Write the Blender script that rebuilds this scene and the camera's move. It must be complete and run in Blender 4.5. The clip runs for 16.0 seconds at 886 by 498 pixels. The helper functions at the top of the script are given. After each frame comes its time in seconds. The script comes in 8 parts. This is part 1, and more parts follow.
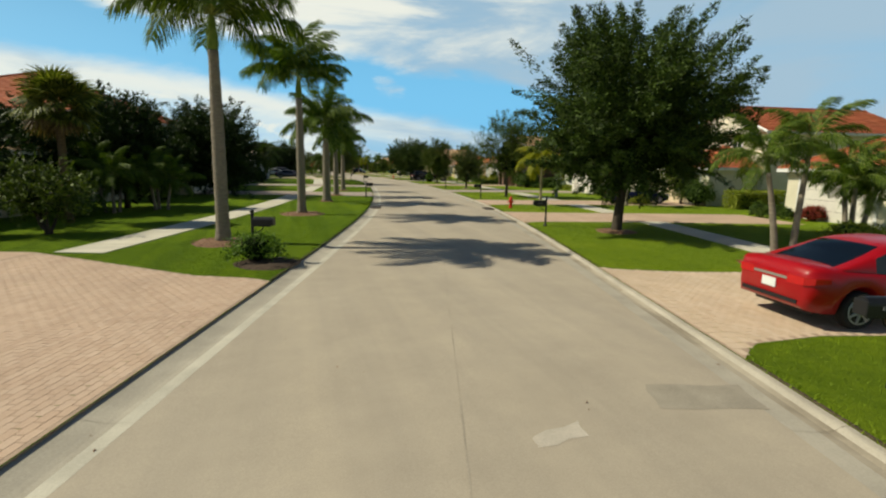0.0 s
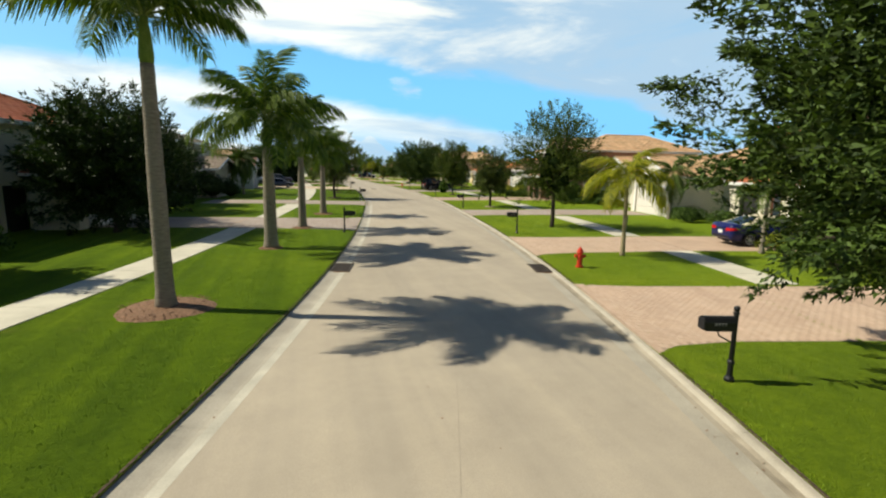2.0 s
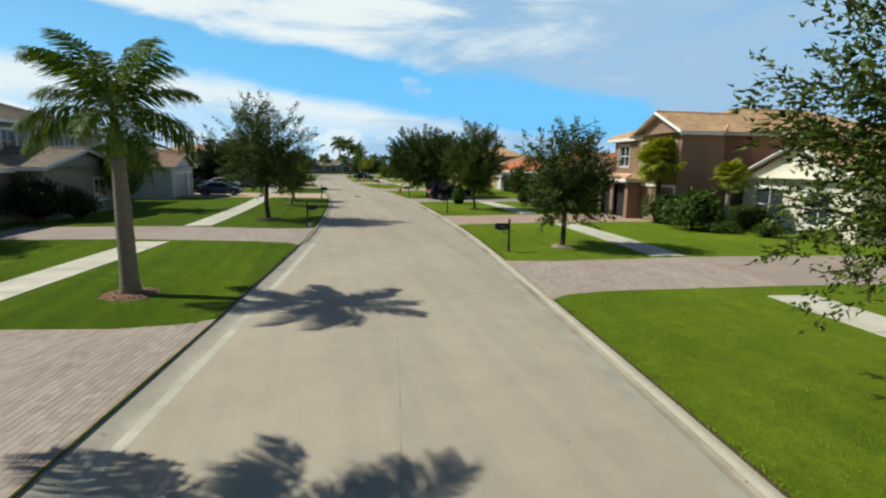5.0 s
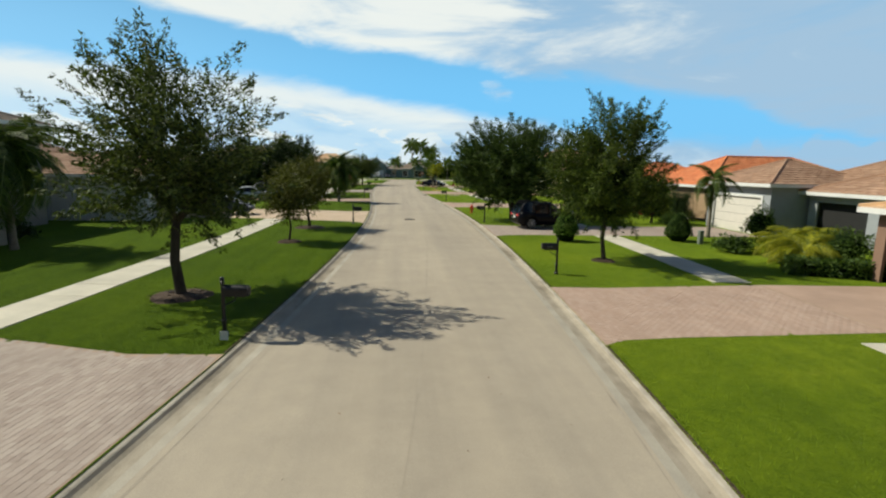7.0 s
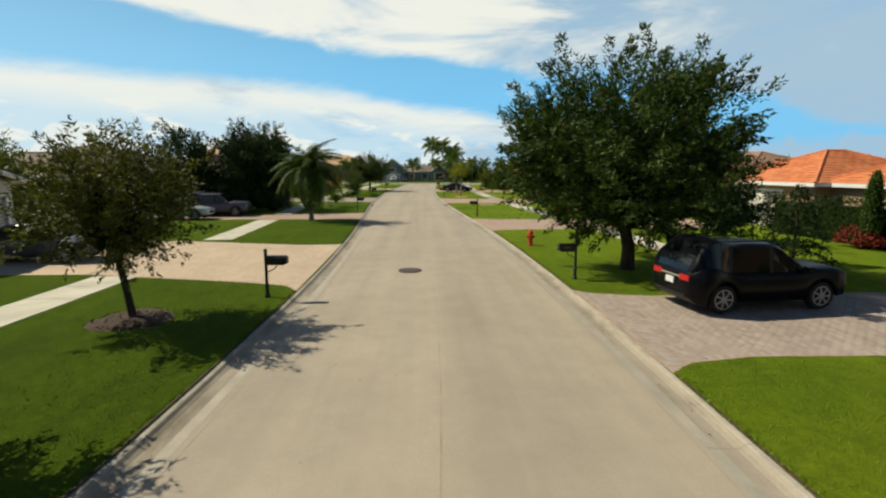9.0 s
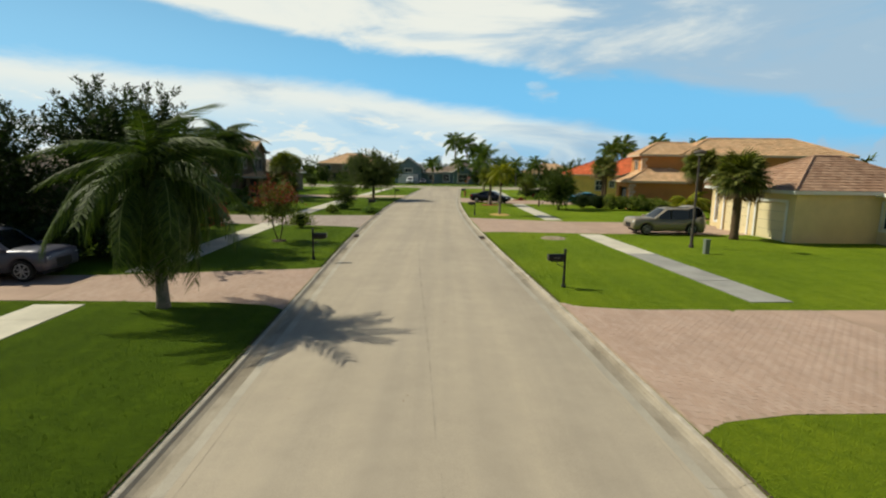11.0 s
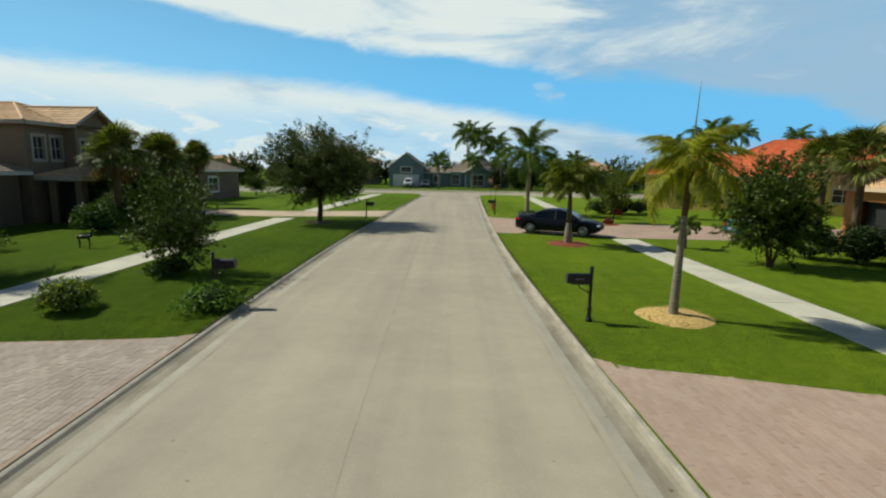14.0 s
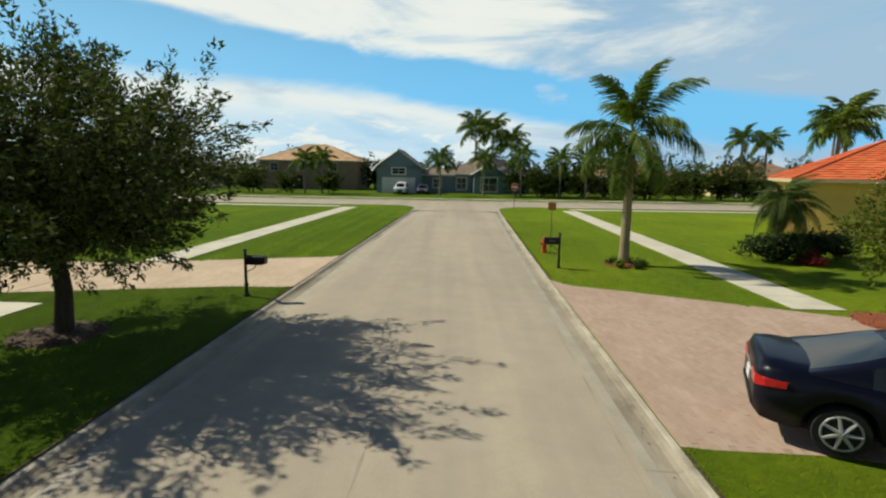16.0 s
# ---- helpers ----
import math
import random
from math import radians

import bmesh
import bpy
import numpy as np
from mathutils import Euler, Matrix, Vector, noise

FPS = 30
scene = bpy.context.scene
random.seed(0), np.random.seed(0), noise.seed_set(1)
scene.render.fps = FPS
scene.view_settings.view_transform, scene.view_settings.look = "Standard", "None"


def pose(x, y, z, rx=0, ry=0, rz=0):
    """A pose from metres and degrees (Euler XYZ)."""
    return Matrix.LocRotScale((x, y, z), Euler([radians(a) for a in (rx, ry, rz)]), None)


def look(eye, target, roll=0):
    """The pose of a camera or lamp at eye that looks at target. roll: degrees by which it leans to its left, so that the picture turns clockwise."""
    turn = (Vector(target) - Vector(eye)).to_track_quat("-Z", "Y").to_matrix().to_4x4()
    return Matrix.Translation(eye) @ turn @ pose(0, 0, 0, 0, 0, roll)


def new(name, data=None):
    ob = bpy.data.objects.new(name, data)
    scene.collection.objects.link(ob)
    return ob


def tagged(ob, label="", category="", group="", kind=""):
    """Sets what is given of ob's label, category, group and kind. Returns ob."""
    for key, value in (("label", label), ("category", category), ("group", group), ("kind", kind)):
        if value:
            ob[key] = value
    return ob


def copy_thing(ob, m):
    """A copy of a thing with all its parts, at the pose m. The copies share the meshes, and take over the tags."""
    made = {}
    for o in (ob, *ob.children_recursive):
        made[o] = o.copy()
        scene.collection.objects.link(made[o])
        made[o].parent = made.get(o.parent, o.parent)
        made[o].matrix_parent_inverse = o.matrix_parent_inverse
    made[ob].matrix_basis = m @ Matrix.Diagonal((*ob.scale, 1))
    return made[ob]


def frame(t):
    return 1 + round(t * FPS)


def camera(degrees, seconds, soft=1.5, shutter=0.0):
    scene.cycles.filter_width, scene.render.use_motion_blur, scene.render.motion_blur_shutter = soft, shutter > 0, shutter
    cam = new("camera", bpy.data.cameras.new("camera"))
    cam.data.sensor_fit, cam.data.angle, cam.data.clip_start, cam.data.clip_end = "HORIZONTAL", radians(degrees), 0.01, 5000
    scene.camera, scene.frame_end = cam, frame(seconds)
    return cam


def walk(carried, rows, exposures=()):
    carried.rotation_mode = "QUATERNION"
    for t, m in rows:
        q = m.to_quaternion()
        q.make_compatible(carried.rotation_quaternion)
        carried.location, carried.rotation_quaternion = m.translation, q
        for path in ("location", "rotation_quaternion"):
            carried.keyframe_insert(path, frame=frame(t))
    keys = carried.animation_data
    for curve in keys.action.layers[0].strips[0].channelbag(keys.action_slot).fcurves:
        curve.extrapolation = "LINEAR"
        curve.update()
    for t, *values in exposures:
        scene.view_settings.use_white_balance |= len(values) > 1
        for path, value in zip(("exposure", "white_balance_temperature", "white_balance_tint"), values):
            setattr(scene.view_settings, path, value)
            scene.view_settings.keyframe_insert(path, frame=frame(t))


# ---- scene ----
cam = camera(83.9, 16.0, soft=2.2)
PATH = [
    (0, (1.648, 2.735, 2.704), (2.229, 4.62, 2.373), 1.1),
    (0.5, (2.611, 5.884, 3.165), (3.155, 7.778, 2.826), 0.4),
    (1, (3.779, 9.347, 3.304), (4.309, 11.247, 2.972), 0.7),
    (1.5, (4.72, 12.779, 3.544), (5.246, 14.679, 3.212), 1.2),
    (2, (5.714, 16.322, 3.725), (6.232, 18.226, 3.394), 0.9),
    (2.5, (6.664, 19.981, 3.738), (7.181, 21.884, 3.405), 1.0),
    (3, (7.494, 23.801, 3.73), (8.02, 25.701, 3.391), 1.0),
    (5.3, (12.359, 42.621, 3.522), (12.809, 44.541, 3.192), 0.6),
    (5.5, (12.831, 44.463, 3.644), (13.23, 46.395, 3.318), 0.7),
    (6, (13.552, 48.658, 4.289), (13.807, 50.611, 3.946), 1.0),
    (6.5, (14.381, 53.061, 4.308), (14.573, 55.025, 3.98), 1.2),
    (7, (14.825, 57.549, 3.948), (15.002, 59.515, 3.623), 1.1),
    (8, (15.563, 67.492, 3.523), (15.697, 69.462, 3.207), 1.7),
    (8.5, (15.794, 72.518, 3.545), (15.889, 74.49, 3.23), 0.7),
    (9, (16.047, 77.56, 3.588), (16.13, 79.533, 3.273), 0.2),
    (11.5, (16.096, 104.695, 4.114), (16.084, 106.67, 3.794), 1.0),
    (12, (15.994, 110.216, 3.929), (15.978, 112.19, 3.61), 1.0),
    (12.5, (15.861, 115.479, 3.602), (15.847, 117.455, 3.288), 0.9),
    (13, (15.931, 120.241, 3.56), (15.918, 122.215, 3.24), 1.0),
    (13.5, (15.54, 126.005, 3.293), (15.524, 127.98, 2.978), 0.9),
    (14, (15.498, 131.502, 3.636), (15.477, 133.477, 3.32), 1.0),
    (14.5, (15.246, 136.937, 4.147), (15.226, 138.911, 3.83), 1.1),
    (15, (15.132, 142.913, 4.272), (15.109, 144.889, 3.962), 1.7),
    (15.5, (15.138, 148.506, 4.106), (15.113, 150.482, 3.796), 1.6),
    (16, (15.2, 153.973, 3.648), (15.169, 155.949, 3.338), 0.9),
]
walk(cam, [(t, look(eye, target, roll)) for t, eye, target, roll in PATH],
     exposures=[(0, -0.13, 7430, 1), (1, -0.11, 7170, 2), (1.5, 0.24, 7198, 3), (2, 0.18, 7175, 3), (3.2, 0.00, 6872, 2), (5.5, -0.08, 6430, 1), (7, -0.09, 6880, 2), (9, -0.10, 7430, 3), (11.5, -0.15, 7210, 1), (13.5, -0.22, 6830, -2), (14.5, -0.23, 6556, -3), (16, -0.13, 7120, 1)])

# ---- road line: stations along y, offsets to the right ----
KNOTS = np.array([(-60, -16.4), (-20, -4.7), (6.8, 3.2), (13.9, 5.28), (22, 7.62), (28.9, 9.4), (42.5, 12.1), (54.8, 13.84),
                  (63, 14.95), (72.7, 15.75), (82.8, 16.3), (95, 16.45), (108, 16.0), (120.8, 15.15), (131.4, 14.55),
                  (143, 14.2), (154, 14.1), (165, 14.35), (180, 14.85), (202, 15.7), (260, 18)])
YS = np.arange(-60, 260.5, 0.5)


def centreline():
    x, v = KNOTS[:, 0], KNOTS[:, 1]
    s = np.gradient(v, x)
    i = np.clip(np.searchsorted(x, YS) - 1, 0, len(x) - 2)
    h = x[i + 1] - x[i]
    t = (YS - x[i]) / h
    c = (v[i] * (2 * t**3 - 3 * t**2 + 1) + s[i] * h * (t**3 - 2 * t**2 + t)
         + v[i + 1] * (-2 * t**3 + 3 * t**2) + s[i + 1] * h * (t**3 - t**2))
    return np.convolve(np.pad(c, 12, mode="reflect", reflect_type="odd"), np.ones(25) / 25, "valid")


CX = centreline()
SLOPE = np.gradient(CX, YS)


def road_at(s, u, z=0.0):
    """World place of station s and offset u (right positive)."""
    m = float(np.interp(s, YS, SLOPE))
    n = math.hypot(1, m)
    return Vector((float(np.interp(s, YS, CX)) + u / n, s - u * m / n, z))


def road_turn(s):
    """Degrees by which the road's right-hand normal is turned from +x."""
    return -math.degrees(math.atan(float(np.interp(s, YS, SLOPE))))


def station(x, y):
    s = y
    for _ in range(6):
        m = float(np.interp(s, YS, SLOPE))
        s += ((x - float(np.interp(s, YS, CX))) * m + (y - s)) / (1 + m * m)
    m = float(np.interp(s, YS, SLOPE))
    return s, ((x - float(np.interp(s, YS, CX))) - (y - s) * m) / math.hypot(1, m)


# ---- world and light ----
SUN_TO = Vector((0.945, -0.33, -0.98)).normalized()


def build_world():
    world = bpy.data.worlds.new("sky")
    scene.world = world
    world.use_nodes = True
    nt = world.node_tree
    nt.nodes.clear()
    out = nt.nodes.new("ShaderNodeOutputWorld")
    bg = nt.nodes.new("ShaderNodeBackground")
    sky = nt.nodes.new("ShaderNodeTexSky")
    sky.sky_type = "NISHITA"
    sky.sun_disc = False
    sky.sun_elevation = math.asin(-SUN_TO.z)
    sky.sun_rotation = math.atan2(-SUN_TO.x, -SUN_TO.y)
    sky.air_density, sky.dust_density, sky.ozone_density = 1.0, 0.4, 2.0
    link = nt.links.new

    def math_node(op, a, b=None, clamp=False):
        n = nt.nodes.new("ShaderNodeMath")
        n.operation, n.use_clamp = op, clamp
        for k, v in enumerate((a, b)):
            if v is None:
                continue
            if isinstance(v, (int, float)):
                n.inputs[k].default_value = v
            else:
                link(v, n.inputs[k])
        return n.outputs[0]

    def curve_of(value, points):
        n = nt.nodes.new("ShaderNodeFloatCurve")
        c = n.mapping.curves[0]
        c.points[0].location, c.points[1].location = points[0], points[-1]
        for p in points[1:-1]:
            c.points.new(*p)
        n.mapping.update()
        link(value, n.inputs["Value"])
        return n.outputs[0]

    def smooth(value, lo, hi):
        n = nt.nodes.new("ShaderNodeMapRange")
        n.interpolation_type = "SMOOTHSTEP"
        n.inputs["From Min"].default_value, n.inputs["From Max"].default_value = lo, hi
        link(value, n.inputs["Value"])
        return n.outputs[0]

    def noise_of(vec, scale, detail, rough, distort=0.0):
        n = nt.nodes.new("ShaderNodeTexNoise")
        n.inputs["Scale"].default_value, n.inputs["Detail"].default_value = scale, detail
        n.inputs["Roughness"].default_value, n.inputs["Distortion"].default_value = rough, distort
        link(vec, n.inputs["Vector"])
        return n.outputs["Fac"]

    tc = nt.nodes.new("ShaderNodeTexCoord")
    sep = nt.nodes.new("ShaderNodeSeparateXYZ")
    link(tc.outputs["Generated"], sep.inputs[0])
    az = math_node("ARCTAN2", sep.outputs["X"], sep.outputs["Y"])          # right of +y, radians
    el = math_node("ARCSINE", sep.outputs["Z"])
    azn = math_node("ADD", math_node("MULTIPLY", az, 0.5), 0.5, True)        # -1..1 rad -> 0..1
    comb = nt.nodes.new("ShaderNodeCombineXYZ")
    link(az, comb.inputs[0])
    link(math_node("MULTIPLY", el, 3.2), comb.inputs[1])
    wob = noise_of(comb.outputs[0], 3.0, 7.0, 0.58, 0.6)
    fine = noise_of(comb.outputs[0], 9.0, 8.0, 0.62, 0.4)
    wobble = math_node("ADD", math_node("MULTIPLY", math_node("SUBTRACT", wob, 0.5), 0.05),
                       math_node("MULTIPLY", math_node("SUBTRACT", fine, 0.5), 0.035))
    ele = math_node("ADD", el, wobble)
    # lower edge of the high cloud bank, and upper edge of the low one, as elevation in radians
    upper = curve_of(azn, UPPER_EDGE)
    lower = curve_of(azn, LOWER_EDGE)
    high = math_node("MULTIPLY", smooth(math_node("SUBTRACT", ele, upper), -0.004, 0.022),
                     math_node("ADD", 0.72, math_node("MULTIPLY", smooth(wob, 0.32, 0.55), 0.28)))
    low = math_node("MULTIPLY", smooth(math_node("SUBTRACT", lower, ele), -0.006, 0.03),
                    math_node("ADD", 0.5, math_node("MULTIPLY", math_node("MAXIMUM", smooth(math_node("SUBTRACT", lower, ele), 0.085, 0.03),
                                                                          smooth(fine, 0.5, 0.6)), 0.42)))
    puff = math_node("MULTIPLY", smooth(math_node("ADD", math_node("ADD", math_node("POWER", math_node("MULTIPLY", math_node("SUBTRACT", az, 0.185), 30.0), 2.0),
                                                                   math_node("POWER", math_node("MULTIPLY", math_node("SUBTRACT", el, 0.147), 46.0), 2.0)),
                                                  math_node("MULTIPLY", math_node("SUBTRACT", fine, 0.5), 6.0)), 1.0, -0.4), 0.55)
    heap_n = nt.nodes.new("ShaderNodeTexNoise")
    heap_n.noise_dimensions = "1D"
    heap_n.inputs["Scale"].default_value, heap_n.inputs["Detail"].default_value, heap_n.inputs["Roughness"].default_value = 6.0, 2.0, 0.5
    link(az, heap_n.inputs["W"])
    heap_top = math_node("ADD", math_node("MULTIPLY", smooth(heap_n.outputs["Fac"], 0.42, 0.68), 0.062), math_node("MULTIPLY", math_node("SUBTRACT", fine, 0.5), 0.05))
    heap = math_node("MULTIPLY", smooth(math_node("SUBTRACT", heap_top, math_node("SUBTRACT", el, 0.022)), -0.003, 0.012), 0.85)
    tall = smooth(el, 0.6, 0.34)
    ahead = smooth(math_node("ABSOLUTE", math_node("SUBTRACT", az, 0.13)), 1.55, 1.0)
    broken = math_node("MULTIPLY", smooth(wob, 0.55, 0.72), math_node("MULTIPLY", math_node("SUBTRACT", 1.0, tall), 0.2))
    cover = math_node("ADD", math_node("MULTIPLY", math_node("MAXIMUM", math_node("MAXIMUM", math_node("MAXIMUM", high, low), puff), heap), math_node("MULTIPLY", tall, ahead)), broken, True)
    clouds = nt.nodes.new("ShaderNodeMix")
    clouds.data_type = "RGBA"
    clouds.inputs["A"].default_value = (4.1, 5.8, 8.2, 1)
    clouds.inputs["B"].default_value = (9.5, 9.7, 10.0, 1)
    link(smooth(math_node("SUBTRACT", wob, math_node("MULTIPLY", math_node("MAXIMUM", az, 0.0), 0.5)), 0.25, 0.5), clouds.inputs["Factor"])
    mix = nt.nodes.new("ShaderNodeMix")
    mix.data_type = "RGBA"
    link(math_node("MULTIPLY", cover, 0.94), mix.inputs["Factor"])
    gain = nt.nodes.new("ShaderNodeMix")
    gain.data_type, gain.blend_type = "RGBA", "MULTIPLY"
    gain.inputs["Factor"].default_value = 1.0
    gain.inputs["B"].default_value = SKY_TINT
    link(sky.outputs[0], gain.inputs["A"])
    haze = nt.nodes.new("ShaderNodeMix")
    haze.data_type = "RGBA"
    rim = nt.nodes.new("ShaderNodeMix")
    rim.data_type = "RGBA"
    rim.inputs["A"].default_value, rim.inputs["B"].default_value = (4.0, 5.2, 6.6, 1), (2.3, 6.9, 12.4, 1)
    link(ahead, rim.inputs["Factor"])
    pale = nt.nodes.new("ShaderNodeMix")
    pale.data_type = "RGBA"
    pale.inputs["B"].default_value = (6.6, 9.8, 12.2, 1)
    link(math_node("MULTIPLY", math_node("MULTIPLY", smooth(az, 0.15, -0.75), ahead), 0.26), pale.inputs["Factor"])
    link(rim.outputs["Result"], pale.inputs["A"])
    link(pale.outputs["Result"], haze.inputs["B"])
    link(math_node("MULTIPLY", smooth(el, 0.6, 0.1), 0.85), haze.inputs["Factor"])
    link(gain.outputs["Result"], haze.inputs["A"])
    link(haze.outputs["Result"], mix.inputs["A"])
    link(clouds.outputs["Result"], mix.inputs["B"])
    link(mix.outputs["Result"], bg.inputs["Color"])
    bg.inputs["Strength"].default_value = 0.1
    link(bg.outputs[0], out.inputs[0])
    sun = bpy.data.lights.new("sun", "SUN")
    sun.energy, sun.angle, sun.color = 5.0, radians(0.55), (1.0, 0.955, 0.87)
    ob = new("sun", sun)
    ob.matrix_world = look((-60, 60, 80), Vector((-60, 60, 80)) + SUN_TO)


SKY_TINT = (0.24, 0.38, 0.56, 1)
UPPER_EDGE = [(0.0, 0.34), (0.186, 0.265), (0.265, 0.252), (0.33, 0.24), (0.404, 0.222), (0.5, 0.207), (0.573, 0.187), (0.62, 0.163), (0.67, 0.163), (0.73, 0.138), (0.8, 0.11), (0.86, 0.06), (1.0, 0.0)]
LOWER_EDGE = [(0.0, 0.17), (0.14, 0.172), (0.24, 0.164), (0.34, 0.164), (0.41, 0.157), (0.48, 0.139), (0.56, 0.118), (0.61, 0.103), (0.69, 0.08), (0.76, 0.066), (0.85, 0.055), (1.0, 0.05)]
build_world()


# ---- materials ----
class Nodes:
    def __init__(self, name):
        self.mat = bpy.data.materials.new(name)
        self.mat.use_nodes = True
        self.nt = self.mat.node_tree
        self.bsdf = self.nt.nodes["Principled BSDF"]
        self.tc = self.nt.nodes.new("ShaderNodeTexCoord").outputs["Object"]

    def link(self, a, b):
        self.nt.links.new(a, b)

    def world_coord(self):
        return self.nt.nodes.new("ShaderNodeNewGeometry").outputs["Position"]

    def noise(self, scale, detail=4.0, rough=0.55, vec=None, stretch=None):
        n = self.nt.nodes.new("ShaderNodeTexNoise")
        n.inputs["Scale"].default_value, n.inputs["Detail"].default_value, n.inputs["Roughness"].default_value = scale, detail, rough
        vec = vec or self.tc
        if stretch:
            m = self.nt.nodes.new("ShaderNodeMapping")
            m.inputs["Scale"].default_value = stretch
            self.link(vec, m.inputs["Vector"])
            vec = m.outputs[0]
        self.link(vec, n.inputs["Vector"])
        return n.outputs["Fac"]

    def ramp(self, fac, stops):
        n = self.nt.nodes.new("ShaderNodeValToRGB")
        e = n.color_ramp.elements
        while len(e) < len(stops):
            e.new(0.5)
        for k, (p, c) in enumerate(stops):
            e[k].position, e[k].color = p, (*c, 1) if len(c) == 3 else c
        self.link(fac, n.inputs["Fac"])
        return n.outputs["Color"]

    def mix(self, fac, a, b, blend="MIX"):
        n = self.nt.nodes.new("ShaderNodeMix")
        n.data_type, n.blend_type = "RGBA", blend
        for key, v in (("Factor", fac), ("A", a), ("B", b)):
            if isinstance(v, (int, float)):
                n.inputs[key].default_value = v
            elif isinstance(v, tuple):
                n.inputs[key].default_value = (*v, 1) if len(v) == 3 else v
            else:
                self.link(v, n.inputs[key])
        return n.outputs["Result"]

    def colour(self, c):
        if isinstance(c, tuple):
            self.bsdf.inputs["Base Color"].default_value = (*c, 1)
        else:
            self.link(c, self.bsdf.inputs["Base Color"])
        return self

    def rough(self, v, metal=0.0, spec=0.5):
        self.bsdf.inputs["Roughness"].default_value = v
        self.bsdf.inputs["Metallic"].default_value = metal
        self.bsdf.inputs["Specular IOR Level"].default_value = spec
        return self

    def bump(self, height, strength=0.3, distance=0.02):
        n = self.nt.nodes.new("ShaderNodeBump")
        n.inputs["Strength"].default_value, n.inputs["Distance"].default_value = strength, distance
        self.link(height, n.inputs["Height"])
        self.link(n.outputs[0], self.bsdf.inputs["Normal"])
        return self

    def sheen(self, weight, tint):
        self.bsdf.inputs["Sheen Weight"].default_value, self.bsdf.inputs["Sheen Roughness"].default_value = weight, 0.5
        self.bsdf.inputs["Sheen Tint"].default_value = (*tint, 1)
        return self

    def random(self):
        return self.nt.nodes.new("ShaderNodeObjectInfo").outputs["Random"]

    def island(self):
        return self.nt.nodes.new("ShaderNodeNewGeometry").outputs["Random Per Island"]


def surface(name, base, vary=0.25, scale=2.0, fine=40.0, rough=0.8, bump=0.15, metal=0.0, spec=0.4, use_world=False):
    """A plain surface with stains at a large scale and grain at a fine one."""
    n = Nodes(name)
    vec = n.world_coord() if use_world else n.tc
    lo = tuple(v * (1 - vary) for v in base)
    hi = tuple(min(1.0, v * (1 + vary)) for v in base)
    big = n.ramp(n.noise(scale, 5, 0.6, vec), [(0.3, lo), (0.7, hi)])
    g = n.noise(fine, 4, 0.6, vec)
    small = n.ramp(g, [(0.3, (0.82,) * 3), (0.7, (1.0,) * 3)])
    n.colour(n.mix(1.0, big, small, "MULTIPLY")).rough(rough, metal, spec)
    if bump:
        n.bump(g, bump, 0.01)
    return n.mat


def asphalt_material():
    n = Nodes("weathered_asphalt")
    w = n.world_coord()
    big = n.ramp(n.noise(0.22, 5, 0.6, w), [(0.3, (0.396, 0.337, 0.263)), (0.7, (0.458, 0.392, 0.307))])
    along = n.ramp(n.noise(0.9, 4, 0.6, w, (1.0, 0.035, 1)), [(0.3, (0.86, 0.86, 0.868)), (0.65, (1.04, 1.03, 1.01))])
    grain_v = n.noise(55, 3, 0.7, w)
    grain = n.ramp(grain_v, [(0.3, (0.88,) * 3), (0.7, (1.06,) * 3)])
    spots = n.ramp(n.noise(3.1, 6, 0.7, w), [(0.24, (0.84, 0.83, 0.82)), (0.33, (1, 1, 1)), (0.68, (1, 1, 1)), (0.78, (1.1, 1.09, 1.07))])
    mottle = n.ramp(n.noise(1.3, 6, 0.65, w), [(0.3, (0.93, 0.93, 0.93)), (0.7, (1.05, 1.05, 1.04))])
    c = n.mix(1.0, n.mix(1.0, n.mix(1.0, n.mix(1.0, big, along, "MULTIPLY"), mottle, "MULTIPLY"), grain, "MULTIPLY"), spots, "MULTIPLY")
    return n.colour(c).rough(0.88, 0, 0.3).bump(grain_v, 0.35, 0.006).mat


def grass_material(name, tone, mown=1.0):
    n = Nodes(name)
    w = n.world_coord()
    big = n.ramp(n.noise(0.16, 5, 0.62, w), [(p, tuple(a * b for a, b in zip(c, tone))) for p, c in ((0.28, (0.068, 0.125, 0.006)), (0.5, (0.1, 0.17, 0.008)), (0.72, (0.145, 0.215, 0.012)))])
    rows = n.ramp(n.noise(1.0, 2, 0.5, w, (1.6, 0.05, 1)), [(0.36, tuple(1 - mown * v for v in (0.28, 0.22, 0.2))), (0.62, tuple(1 + mown * v for v in (0.16, 0.12, 0.05)))])
    blades_v = n.noise(26, 6, 0.8, w)
    blades = n.ramp(blades_v, [(0.32, (0.5, 0.56, 0.45)), (0.7, (1.36, 1.28, 1.3))])
    tufts = n.ramp(n.noise(7.5, 4, 0.7, w), [(0.34, (0.74, 0.8, 0.72)), (0.66, (1.16, 1.12, 1.1))])
    dry = n.ramp(n.noise(0.55, 6, 0.7, w), [(0.62, (0, 0, 0)), (0.8, (0.45, 0.45, 0.45))])
    mottle = n.ramp(n.noise(2.2, 5, 0.65, w), [(0.32, (0.78, 0.82, 0.8)), (0.68, (1.12, 1.1, 1.05))])
    c = n.mix(dry, n.mix(1.0, n.mix(1.0, big, rows, "MULTIPLY"), mottle, "MULTIPLY"), (0.24, 0.19, 0.05))
    return n.colour(n.mix(1.0, n.mix(1.0, c, tufts, "MULTIPLY"), blades, "MULTIPLY")).rough(0.95, 0, 0.05).bump(blades_v, 1.0, 0.06).sheen(0.22, (0.55, 0.75, 0.12)).mat


